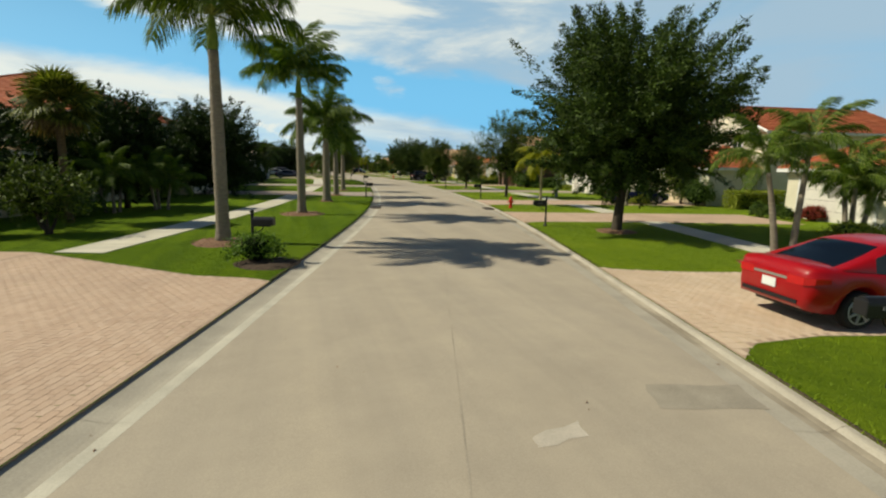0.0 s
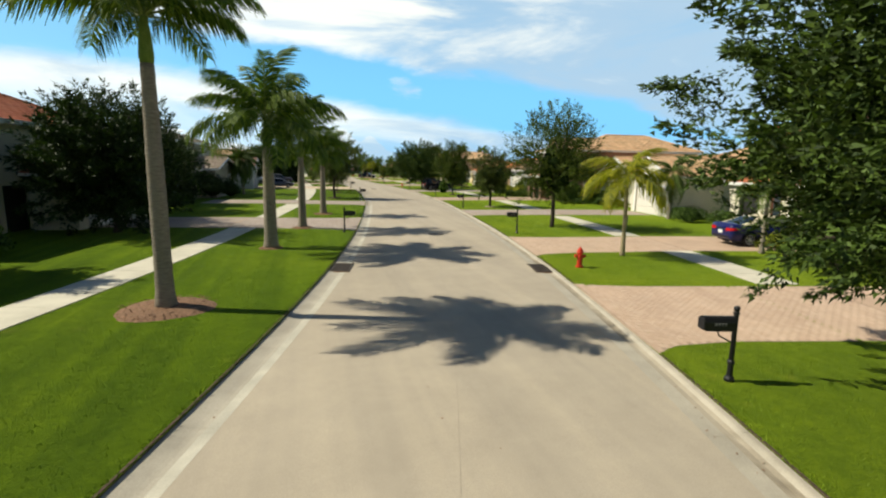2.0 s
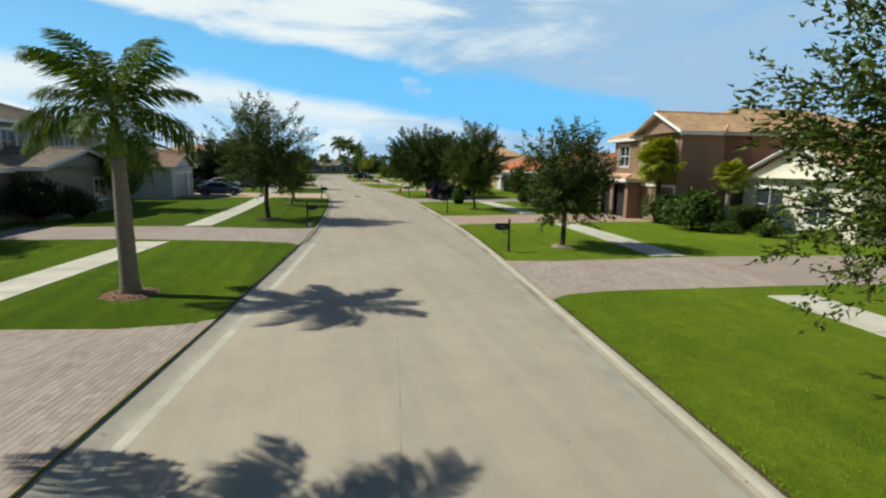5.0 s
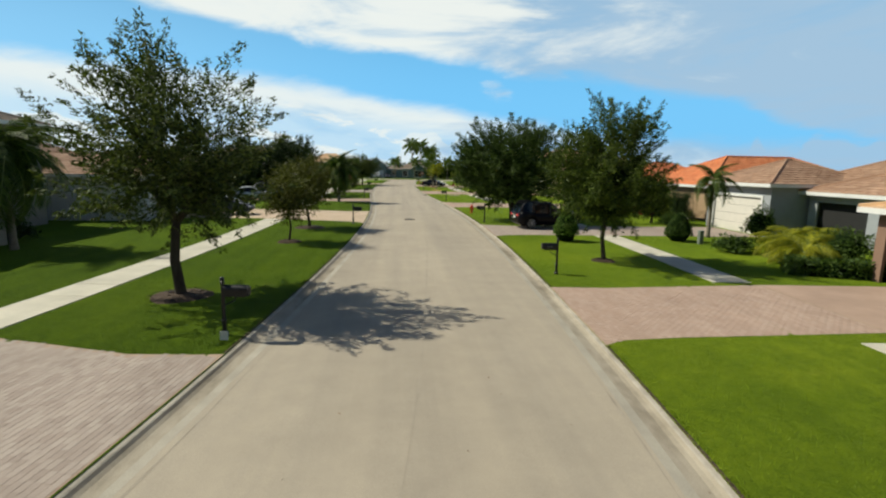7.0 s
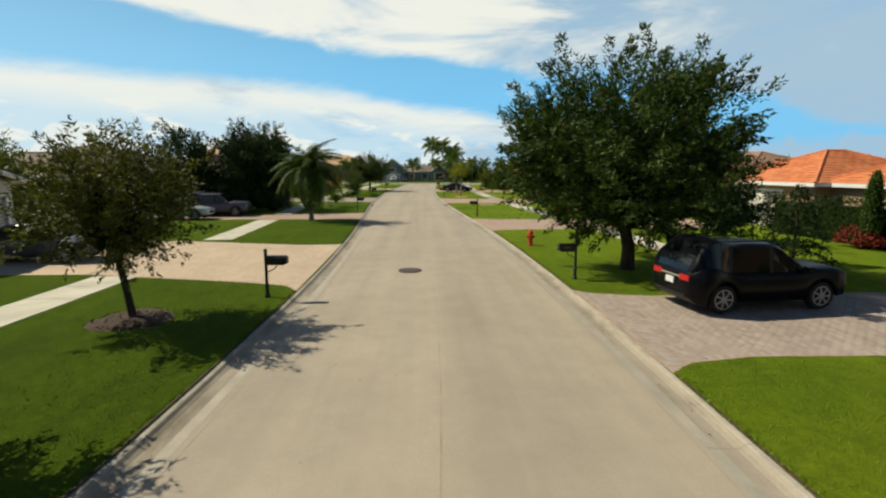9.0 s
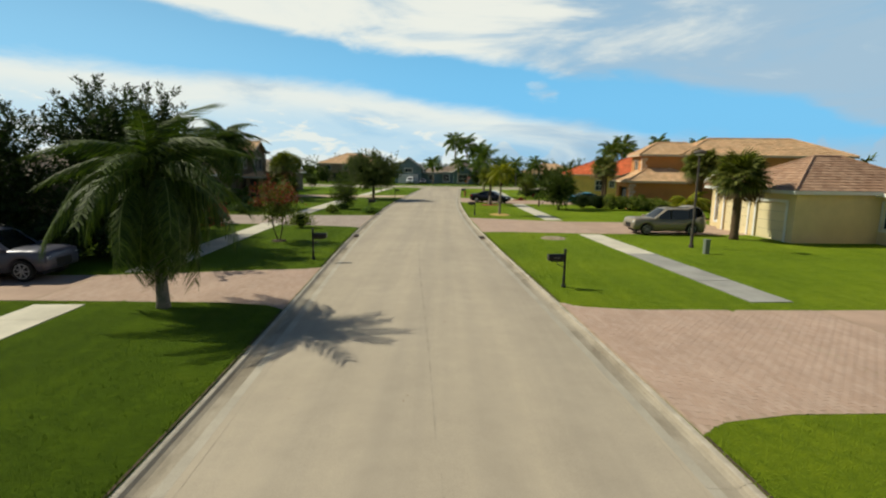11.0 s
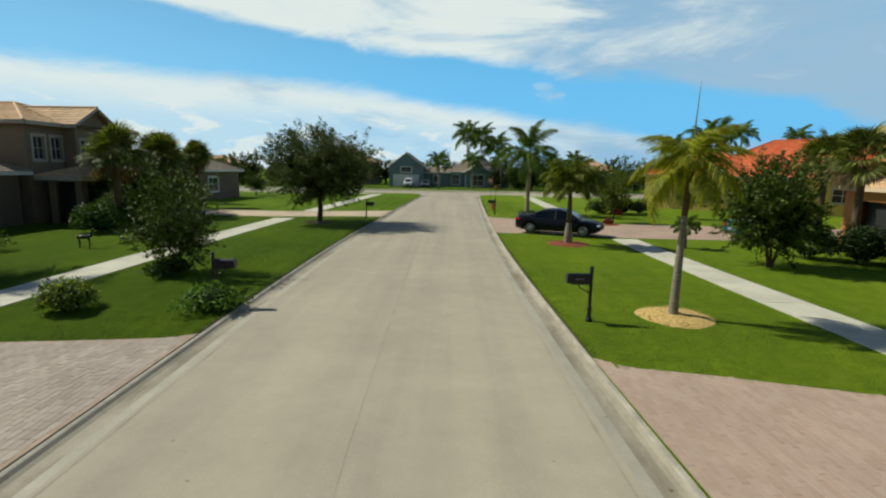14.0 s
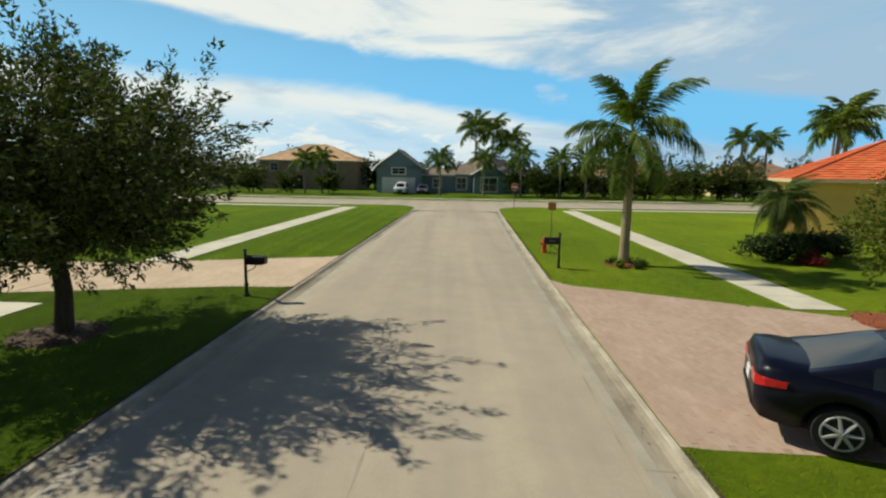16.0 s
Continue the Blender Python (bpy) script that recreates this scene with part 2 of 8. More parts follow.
def gutter_material():
    """Concrete with dark silt stains along the channel."""
    n = Nodes("stained_gutter_concrete")
    w = n.world_coord()
    base = n.ramp(n.noise(1.4, 5, 0.6, w), [(0.3, (0.35, 0.3, 0.228)), (0.7, (0.43, 0.37, 0.288))])
    silt = n.ramp(n.noise(0.8, 6, 0.7, w, (1.2, 0.35, 1)), [(0.36, (0.6, 0.58, 0.55)), (0.54, (1, 1, 1))])
    g = n.noise(60, 4, 0.7, w)
    c = n.mix(1.0, n.mix(1.0, base, silt, "MULTIPLY"), n.ramp(g, [(0.3, (0.8,) * 3), (0.7, (1.06,) * 3)]), "MULTIPLY")
    return n.colour(c).rough(0.85, 0, 0.3).bump(g, 0.3, 0.006).mat


def blade_material(name, tone):
    n = Nodes(name)
    w = n.world_coord()
    big = n.ramp(n.noise(0.16, 5, 0.62, w), [(p, tuple(a * b for a, b in zip(c, tone))) for p, c in ((0.28, (0.078, 0.145, 0.007)), (0.5, (0.118, 0.2, 0.01)), (0.72, (0.165, 0.245, 0.014)))])
    small = n.ramp(n.noise(23, 2, 0.6, w), [(0.3, (0.8, 0.84, 0.8)), (0.7, (1.1, 1.07, 1.06))])
    c = n.mix(1.0, big, small, "MULTIPLY")
    n.colour(c).rough(0.6, 0, 0.15)
    t = n.nt.nodes.new("ShaderNodeBsdfTranslucent")
    n.link(c, t.inputs["Color"])
    m = n.nt.nodes.new("ShaderNodeMixShader")
    m.inputs[0].default_value = 0.12
    n.link(n.bsdf.outputs[0], m.inputs[1])
    n.link(t.outputs[0], m.inputs[2])
    n.link(m.outputs[0], n.nt.nodes["Material Output"].inputs["Surface"])
    return n.mat


def paver_material(name, tones, per_object):
    n = Nodes(name)
    w = n.world_coord()
    pick = n.random() if per_object else n.island()
    base = n.ramp(pick, [(k / (len(tones) - 1), t) for k, t in enumerate(tones)])
    stain = n.ramp(n.noise(0.9, 6, 0.68, w, (1.0, 0.55, 1)), [(0.3, (0.86, 0.845, 0.835)), (0.7, (1.07, 1.06, 1.05))])
    g = n.noise(70, 4, 0.7, w)
    c = n.mix(1.0, n.mix(1.0, base, stain, "MULTIPLY"), n.ramp(g, [(0.3, (0.86,) * 3), (0.7, (1.05,) * 3)]), "MULTIPLY")
    return n.colour(c).rough(0.85, 0, 0.3).bump(g, 0.3, 0.005).mat


def paver_field_material(name, tones, joint):
    """Pavers past the laid ones, beyond the footway."""
    n = Nodes(name)
    w = n.world_coord()
    b = n.nt.nodes.new("ShaderNodeTexBrick")
    b.inputs["Scale"].default_value = 1.0
    b.inputs["Brick Width"].default_value, b.inputs["Row Height"].default_value = 0.24, 0.12
    b.inputs["Mortar Size"].default_value = 0.004
    b.inputs["Color1"].default_value, b.inputs["Color2"].default_value = (*tones[0], 1), (*tones[-1], 1)
    b.inputs["Mortar"].default_value = (*joint, 1)
    n.link(w, b.inputs["Vector"])
    stain = n.ramp(n.noise(0.5, 5, 0.6, w), [(0.3, (0.8, 0.79, 0.78)), (0.7, (1.08, 1.07, 1.05))])
    return n.colour(n.mix(1.0, b.outputs["Color"], stain, "MULTIPLY")).rough(0.85, 0, 0.3).mat


def leaf_material(name, dark, light, through_light=0.35):
    n = Nodes(name)
    c = n.ramp(n.island(), [(0.0, dark), (0.6, tuple((a + b) / 2 for a, b in zip(dark, light))), (1.0, light)])
    n.colour(c).rough(0.6, 0, 0.2)
    t = n.nt.nodes.new("ShaderNodeBsdfTranslucent")
    n.link(n.mix(1.0, c, (1.1, 1.25, 0.5), "MULTIPLY"), t.inputs["Color"])
    m = n.nt.nodes.new("ShaderNodeMixShader")
    m.inputs[0].default_value = through_light
    n.link(n.bsdf.outputs[0], m.inputs[1])
    n.link(t.outputs[0], m.inputs[2])
    n.link(m.outputs[0], n.nt.nodes["Material Output"].inputs["Surface"])
    return n.mat


def roof_material(name, a, b):
    n = Nodes(name)
    c = n.ramp(n.island(), [(0.0, a), (1.0, b)])
    stain = n.ramp(n.noise(0.9, 6, 0.65), [(0.3, (0.74, 0.73, 0.72)), (0.65, (1.05, 1.04, 1.02))])
    return n.colour(n.mix(1.0, c, stain, "MULTIPLY")).rough(0.8, 0, 0.3).mat


def bark_material(name, a, b, ring=0.0):
    n = Nodes(name)
    v = n.noise(9, 6, 0.7, None, (1, 1, 0.25) if not ring else (0.6, 0.6, ring))
    return n.colour(n.ramp(v, [(0.3, a), (0.7, b)])).rough(0.9, 0, 0.2).bump(v, 0.6, 0.03).mat


def paint_material(name, base, metal=0.0, gloss=0.3):
    n = Nodes(name)
    n.colour(base).rough(0.38, metal, gloss * 0.8)
    n.bsdf.inputs["Coat Weight"].default_value = gloss
    n.bsdf.inputs["Coat Roughness"].default_value = 0.06
    return n.mat


def glass_material(name, tint):
    n = Nodes(name)
    n.colour(tint).rough(0.05, 0.0, 0.45)
    return n.mat


M_ASPHALT = asphalt_material()
M_CONC = surface("gutter_concrete", (0.43, 0.383, 0.308), 0.16, 1.1, 40, 0.85, 0.2, use_world=True)
M_CONC_LIGHT = surface("worn_pale_concrete", (0.52, 0.48, 0.39), 0.2, 1.3, 40, 0.85, 0.2, use_world=True)
M_LIP = surface("pale_gutter_lip", (0.45, 0.4, 0.325), 0.28, 1.6, 40, 0.85, 0.25, use_world=True)
M_WALKWAY = surface("footway_concrete", (0.63, 0.58, 0.465), 0.16, 0.8, 45, 0.85, 0.2, use_world=True)
M_WALKWAY_GREY = surface("weathered_grey_footway", (0.34, 0.33, 0.3), 0.2, 0.9, 45, 0.85, 0.2, use_world=True)
M_GRASS = grass_material("lawn_grass", (1.52, 1.31, 1.35), 0.4)
# West lawn tones are darkened for blades seen against the sun and tree shade.
M_GRASS_FRESH = grass_material("fresh_green_lawn_grass", (1.1, 1.07, 0.9))
M_GRASS_SHADED = grass_material("shaded_green_lawn_grass", (0.74, 0.75, 0.55), 0.6)
PINK = [(0.44, 0.308, 0.238), (0.468, 0.334, 0.262), (0.492, 0.362, 0.29), (0.45, 0.318, 0.247)]
GREY_PINK = [(0.36, 0.29, 0.245), (0.41, 0.335, 0.285), (0.46, 0.385, 0.33), (0.385, 0.31, 0.262)]
CREAM = [(0.58, 0.44, 0.31), (0.62, 0.48, 0.345), (0.64, 0.505, 0.375), (0.595, 0.455, 0.325)]
PEACH = [(0.52, 0.372, 0.272), (0.555, 0.402, 0.298), (0.58, 0.43, 0.325), (0.535, 0.385, 0.282)]
PAVERS = {"peach": (paver_material("peach_paver", PEACH, True), paver_material("peach_paver_rest", PEACH, False), paver_field_material("peach_paver_field", PEACH, (0.48, 0.34, 0.245))),
          "pink": (paver_material("pink_paver", PINK, True), paver_material("pink_paver_rest", PINK, False), paver_field_material("pink_paver_field", PINK, (0.43, 0.295, 0.22))),
          "grey": (paver_material("grey_paver", GREY_PINK, True), paver_material("grey_paver_rest", GREY_PINK, False), paver_field_material("grey_paver_field", GREY_PINK, (0.31, 0.238, 0.197))),
          "cream": (paver_material("cream_paver", CREAM, True), paver_material("cream_paver_rest", CREAM, False), paver_field_material("cream_paver_field", CREAM, (0.5, 0.375, 0.265)))}
M_SAND = surface("joint_sand", (0.43, 0.31, 0.225), 0.2, 3, 60, 0.95, 0.2, use_world=True)
M_MULCH_RED = surface("red_mulch", (0.26, 0.075, 0.035), 0.5, 14, 60, 0.95, 0.9)
M_MULCH_BROWN = surface("brown_mulch", (0.23, 0.128, 0.075), 0.5, 14, 60, 0.95, 0.9)
M_MULCH_DARK = surface("dark_mulch", (0.08, 0.052, 0.034), 0.5, 14, 60, 0.95, 0.9)
M_MULCH_GOLD = surface("golden_wood_chips", (0.62, 0.42, 0.15), 0.4, 16, 60, 0.95, 0.9)
M_GUTTER = gutter_material()
# Blade tones repeat the lawns, the west ones darkened for backlight.
M_BLADE = {1: blade_material("grass_blade", (1.52, 1.31, 1.35)), -1: blade_material("fresh_green_grass_blade", (1.1, 1.07, 0.9)), -2: blade_material("shaded_green_grass_blade", (0.74, 0.75, 0.55))}
M_SEAM = surface("filled_road_seam", (0.372, 0.318, 0.248), 0.2, 1.2, 40, 0.9, 0.2, use_world=True)
M_SANDY = surface("bare_sandy_soil", (0.38, 0.31, 0.21), 0.3, 6, 60, 0.95, 0.5)
M_BLACK = surface("black_painted_metal", (0.012, 0.012, 0.013), 0.2, 6, 60, 0.4, 0.0)
M_RED_HYDRANT = surface("red_hydrant_paint", (0.62, 0.045, 0.02), 0.15, 8, 60, 0.4, 0.05)
M_IRON = surface("cast_iron", (0.085, 0.068, 0.055), 0.3, 8, 60, 0.7, 0.3)
M_WHITE = surface("white_trim_paint", (0.80, 0.79, 0.76), 0.05, 1.5, 50, 0.6, 0.05)
M_GLASS = glass_material("window_glass", (0.03, 0.04, 0.05))
# Dark colour of the sheets that stand for shade in porch openings.
M_RECESS_SHADE = surface("recess_shade_dark", (0.02, 0.02, 0.02), 0.1, 3, 60, 0.7, 0.0)
M_RUBBER = surface("tyre_rubber", (0.015, 0.015, 0.015), 0.15, 8, 60, 0.85, 0.1)
M_RIM = surface("alloy_rim", (0.42, 0.42, 0.43), 0.06, 8, 60, 0.35, 0.0, metal=0.25)
M_CHROME = surface("chrome", (0.75, 0.75, 0.76), 0.04, 8, 60, 0.12, 0.0, metal=1.0)
M_TAIL = surface("red_tail_lamp", (0.5, 0.01, 0.012), 0.1, 8, 60, 0.15, 0.0)
M_HEAD = surface("clear_head_lamp", (0.75, 0.77, 0.8), 0.1, 8, 60, 0.1, 0.0)
M_BAR = surface("dull_grey_bar", (0.2, 0.2, 0.2), 0.1, 8, 60, 0.6, 0.0)
M_PLATE = surface("white_plate", (0.75, 0.77, 0.75), 0.05, 8, 60, 0.5, 0.0)
M_DARKTRIM = surface("dark_plastic_trim", (0.01, 0.01, 0.011), 0.1, 8, 60, 0.6, 0.0)
M_OAK_LEAF = leaf_material("oak_leaves", (0.011, 0.022, 0.003), (0.13, 0.18, 0.022), 0.16)
M_OAK_GREEN = leaf_material("dark_oak_leaves", (0.009, 0.021, 0.003), (0.095, 0.15, 0.024), 0.14)
M_OAK_GREY = leaf_material("grey_green_leaves", (0.012, 0.022, 0.004), (0.155, 0.195, 0.045), 0.16)
M_BROWN_LEAF = leaf_material("brownish_olive_leaves", (0.03, 0.035, 0.006), (0.18, 0.18, 0.034), 0.2)
M_OLIVE_LEAF = leaf_material("olive_leaves", (0.05, 0.075, 0.008), (0.16, 0.19, 0.026), 0.3)
M_PALM_LEAF = leaf_material("palm_leaflets", (0.024, 0.058, 0.008), (0.19, 0.262, 0.034), 0.28)
M_PALM_FAN = leaf_material("fan_palm_fingers", (0.03, 0.048, 0.007), (0.28, 0.29, 0.06), 0.25)
M_DEAD_FAN = leaf_material("dry_brown_fan", (0.07, 0.045, 0.02), (0.24, 0.16, 0.075), 0.2)
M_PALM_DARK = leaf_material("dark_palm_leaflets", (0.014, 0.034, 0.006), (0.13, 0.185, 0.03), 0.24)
M_PALM_GOLD = leaf_material("golden_palm_leaflets", (0.1, 0.13, 0.01), (0.5, 0.46, 0.035), 0.38)
M_PALM_FRESH = leaf_material("yellow_green_palm_leaflets", (0.05, 0.075, 0.01), (0.36, 0.36, 0.06), 0.32)
M_SHRUB = leaf_material("shrub_leaves", (0.018, 0.042, 0.008), (0.115, 0.18, 0.03), 0.25)
# Dark leaf green, lowered further for plants that stand in deep shade.
M_SHRUB_SHADED = leaf_material("dark_shaded_leaves", (0.008, 0.019, 0.004), (0.042, 0.072, 0.013), 0.16)
M_SHRUB_LIGHT = leaf_material("yellow_green_leaves", (0.15, 0.19, 0.02), (0.38, 0.40, 0.06), 0.3)
M_SHRUB_LEAFY = leaf_material("broad_yellow_green_leaves", (0.05, 0.085, 0.012), (0.34, 0.38, 0.07), 0.3)
M_SHRUB_BRIGHT = leaf_material("fresh_green_shrub_leaves", (0.03, 0.07, 0.01), (0.2, 0.32, 0.05), 0.3)
M_SHRUB_RED = leaf_material("red_leaves", (0.12, 0.015, 0.015), (0.35, 0.06, 0.04), 0.3)
M_BLOSSOM = leaf_material("crape_blossom", (0.17, 0.026, 0.02), (0.45, 0.078, 0.06), 0.28)
# Near-black green for solid cores that stand for the shade inside foliage.
M_INNER_SHADE = surface("inner_shade_green", (0.01, 0.02, 0.004), 0.5, 9, 40, 0.95, 0.6, spec=0.05)
M_BARK = bark_material("oak_bark", (0.034, 0.027, 0.02), (0.09, 0.072, 0.054))
M_RING_BARK = bark_material("warm_grey_palm_trunk", (0.2, 0.16, 0.09), (0.42, 0.35, 0.22), 4.0)
M_PALM_BARK = bark_material("palm_trunk", (0.15, 0.122, 0.092), (0.33, 0.285, 0.225), 4.0)
M_SHAFT = bark_material("green_crownshaft", (0.10, 0.16, 0.03), (0.19, 0.25, 0.06), 0.5)
M_FIBRE = bark_material("brown_palm_fibre", (0.06, 0.04, 0.025), (0.18, 0.12, 0.07), 3.0)
M_RACHIS = surface("frond_rib", (0.20, 0.24, 0.06), 0.2, 3, 30, 0.6, 0.0)


# ---- mesh helpers ----
def part(name, bm, material, parent=None, label="", smooth=False):
    me = bpy.data.meshes.new(name)
    bm.to_mesh(me)
    bm.free()
    for m in (material if isinstance(material, (list, tuple)) else [material]):
        me.materials.append(m)
    if smooth:
        me.polygons.foreach_set("use_smooth", [True] * len(me.polygons))
    ob = new(name, me)
    ob.parent = parent
    if label:
        ob["label"] = label
    return ob


def array_mesh(name, verts, faces, material):
    """verts (n, 3) and faces (m, k) arrays to a mesh datablock."""
    verts, faces = np.asarray(verts, np.float32), np.asarray(faces, np.int32)
    me = bpy.data.meshes.new(name)
    me.vertices.add(len(verts))
    me.vertices.foreach_set("co", verts.ravel())
    k = faces.shape[1]
    me.loops.add(faces.size)
    me.loops.foreach_set("vertex_index", faces.ravel())
    me.polygons.add(len(faces))
    me.polygons.foreach_set("loop_start", np.arange(0, faces.size, k, dtype=np.int32))
    me.polygons.foreach_set("loop_total", np.full(len(faces), k, np.int32))
    me.polygons.foreach_set("use_smooth", np.zeros(len(faces), bool))
    me.update(calc_edges=True)
    me.validate()
    if material:
        me.materials.append(material)
    return me


def empty(name, m, label, category, group="", kind=""):
    ob = new(name)
    ob.empty_display_size = 0.2
    ob.matrix_world = m
    return tagged(ob, label, category, group, kind)


def box(bm, lo, hi, bevel=0.0):
    r = bmesh.ops.create_cube(bm, size=1.0)
    vs = r["verts"]
    c = [(a + b) / 2 for a, b in zip(lo, hi)]
    d = [b - a for a, b in zip(lo, hi)]
    for v in vs:
        v.co = Vector((c[0] + v.co.x * d[0], c[1] + v.co.y * d[1], c[2] + v.co.z * d[2]))
    if bevel:
        es = list({e for v in vs for e in v.link_edges})
        bmesh.ops.bevel(bm, geom=es, offset=bevel, segments=1, affect="EDGES", profile=0.5)
    return vs


def box_part(name, lo, hi, material, parent=None, label="", bevel=0.0):
    bm = bmesh.new()
    box(bm, lo, hi, bevel)
    return part(name, bm, material, parent, label)


def tube(bm, points, radii, seg=8, cap=True):
    rings = []
    pts = [Vector(p) for p in points]
    for k, p in enumerate(pts):
        d = (pts[min(k + 1, len(pts) - 1)] - pts[max(k - 1, 0)]).normalized()
        a = d.cross(Vector((0, 1, 0.01)))
        if a.length < 0.1:
            a = d.cross(Vector((1, 0, 0)))
        a.normalize()
        b = d.cross(a)
        rings.append([bm.verts.new(p + (a * math.cos(t) + b * math.sin(t)) * radii[k]) for t in (2 * math.pi * j / seg for j in range(seg))])
    for r0, r1 in zip(rings, rings[1:]):
        for j in range(seg):
            bm.faces.new((r0[j], r0[(j + 1) % seg], r1[(j + 1) % seg], r1[j]))
    if cap:
        bm.faces.new(rings[0][::-1])
        bm.faces.new(rings[-1])


def lathe(bm, profile, seg=16, centre=(0, 0)):
    tube(bm, [(centre[0], centre[1], z) for _, z in profile], [r for r, _ in profile], seg)


# ---- ground, road, gutters, footways ----
def strip(name, stations, offsets, material, label="", kind="structure", category=""):
    """A band along the road: offsets is a list of (u, z)."""
    verts, faces, k = [], [], len(offsets)
    for s in stations:
        verts += [tuple(road_at(s, u, z)) for u, z in offsets]
    for i in range(len(stations) - 1):
        faces += [(i * k + j, i * k + j + 1, (i + 1) * k + j + 1, (i + 1) * k + j) for j in range(k - 1)]
    ob = new(name, array_mesh(name, verts, faces, material))
    return tagged(ob, label, category, kind=kind)


LONG = list(np.arange(-55, 200.1, 1.0))
strip("road", list(np.arange(-55, 208.1, 1.0)), [(-3.465, 0.003), (-1.7, 0.03), (0, 0.045), (1.7, 0.03), (3.465, 0.003)], M_ASPHALT,
      "pale weathered residential asphalt road with light tan wear", category="road")


def gutters():
    """Cast gutter slabs laid end to end with open joints: a shallow valley at first, a raised pale lip further on."""
    lip = [(3.46, 0.004), (3.55, -0.002), (3.64, -0.008), (3.76, -0.014), (3.86, -0.012), (3.93, 0.012), (3.98, 0.05), (4.01, 0.06), (4.08, 0.064), (4.08, -0.08)]
    valley = [(3.46, 0.004), (3.55, 0.0), (3.64, -0.003), (3.72, -0.008), (3.8, -0.004), (3.88, 0.006), (3.96, 0.018), (4.02, 0.03), (4.08, 0.044), (4.08, -0.08)]
    for side in (-1, 1):
        root = empty("gutter", Matrix(), "cast concrete gutter with stained channel and pale lip", "gutter", kind="structure")
        s = -8.0
        while s < 198:
            bm = bmesh.new()
            cuts = [s + 0.003, s + 1.5, s + 3.047]
            early = side < 0 and s < 60
            profile = valley if early else lip
            rows = [[bm.verts.new(road_at(q, side * u, z)) for u, z in profile] for q in cuts]
            for a, b in zip(rows, rows[1:]):
                for k in range(len(profile) - 1):
                    f = bm.faces.new((a[k], a[k + 1], b[k + 1], b[k]) if side > 0 else (b[k], b[k + 1], a[k + 1], a[k]))
                    if early:
                        f.material_index = 1 if k < 2 else 0
                    elif s < 60:
                        f.material_index = 2 if k in (3, 4) else 0
                    else:
                        f.material_index = 3 if k >= 6 else 2 if k in (2, 3, 4, 5) else 0
            part("gutter_slab", bm, [M_CONC, M_CONC_LIGHT, M_GUTTER, M_LIP], root)
            s += 3.05
        strip("gutter_bed", LONG, [(side * u, z) for u, z in ((3.47, -0.014), (3.8, -0.03), (3.95, -0.02), (4.06, 0.0))][::side], M_CONC, "concrete bed under the gutter slabs", category="gutter")
    rng = np.random.default_rng(8)

    def seam(s0, s1, u, wide, broken, words):
        ss = np.arange(s0, s1, 0.4)
        mid = u + 0.03 * np.sin(ss * 0.31) + np.cumsum(rng.normal(0, 0.004, len(ss))) * 0.4 * (abs(u) < 1)
        half = 0.004 + wide * np.clip(np.sin(ss * 0.17 + 1 + u) + rng.normal(0, 0.45, len(ss)) - broken, 0, 1.5)
        zz = np.interp(np.abs(mid), (0, 1.7, 3.465), (0.045, 0.03, 0.003)) + 0.0022
        verts = [tuple(road_at(q, m + sg * w, z)) for q, m, w, z in zip(ss, mid, half, zz) for sg in (-1, 1)]
        faces = [(2 * k, 2 * k + 1, 2 * k + 3, 2 * k + 2) for k in range(len(ss) - 1)]
        tagged(new("road_joint", array_mesh("road_joint", verts, faces, M_SEAM)), words, "road", kind="structure")
    seam(106, 166, -0.07, 0.022, 0.0, "thin dark uneven seam along the road's middle")
    seam(4, 105.6, -0.05, 0.012, 0.25, "faint thin seam along the road's middle")
    for side in (-1, 1):
        seam(62, 166, side * 3.36, 0.018, 0.2, "thin dark broken seam beside the gutter")


gutters()


def ground():
    bm = bmesh.new()
    bmesh.ops.create_grid(bm, x_segments=40, y_segments=40, size=1500)
    for v in bm.verts:
        v.co.z = -0.12
    tagged(part("ground", bm, M_GRASS), "flat green ground reaching the horizon", "ground", kind="structure")


ground()
for side, name in ((-1, "lawn_west"), (1, "lawn_east")):
    offs = [(side * u, 0.08 - 0.006 * abs(math.sin(u * 0.7))) for u in (4.07, 4.4, 5, 6, 7.5, 9, 11, 13, 16, 20, 26, 34, 46, 70)]
    offs[0] = (side * 4.07, 0.076)
    line = LONG + [203.0, 206.3]
    if side > 0:
        strip(name, line, offs, M_GRASS, "mown bright green lawn with faint mowing rows", category="lawn")
    else:
        strip(name, [q for q in line if q <= 64], offs[::-1], M_GRASS_FRESH, "mown fresh green lawn with faint mowing rows", category="lawn")
        strip(name, [q for q in line if 64 <= q <= 171], offs[::-1], M_GRASS_SHADED, "mown green lawn coloured darker for shade, before the west houses", category="lawn")
        strip(name, [q for q in line if q >= 171], offs[::-1], M_GRASS_FRESH, "mown fresh green lawn beside the junction", category="lawn")


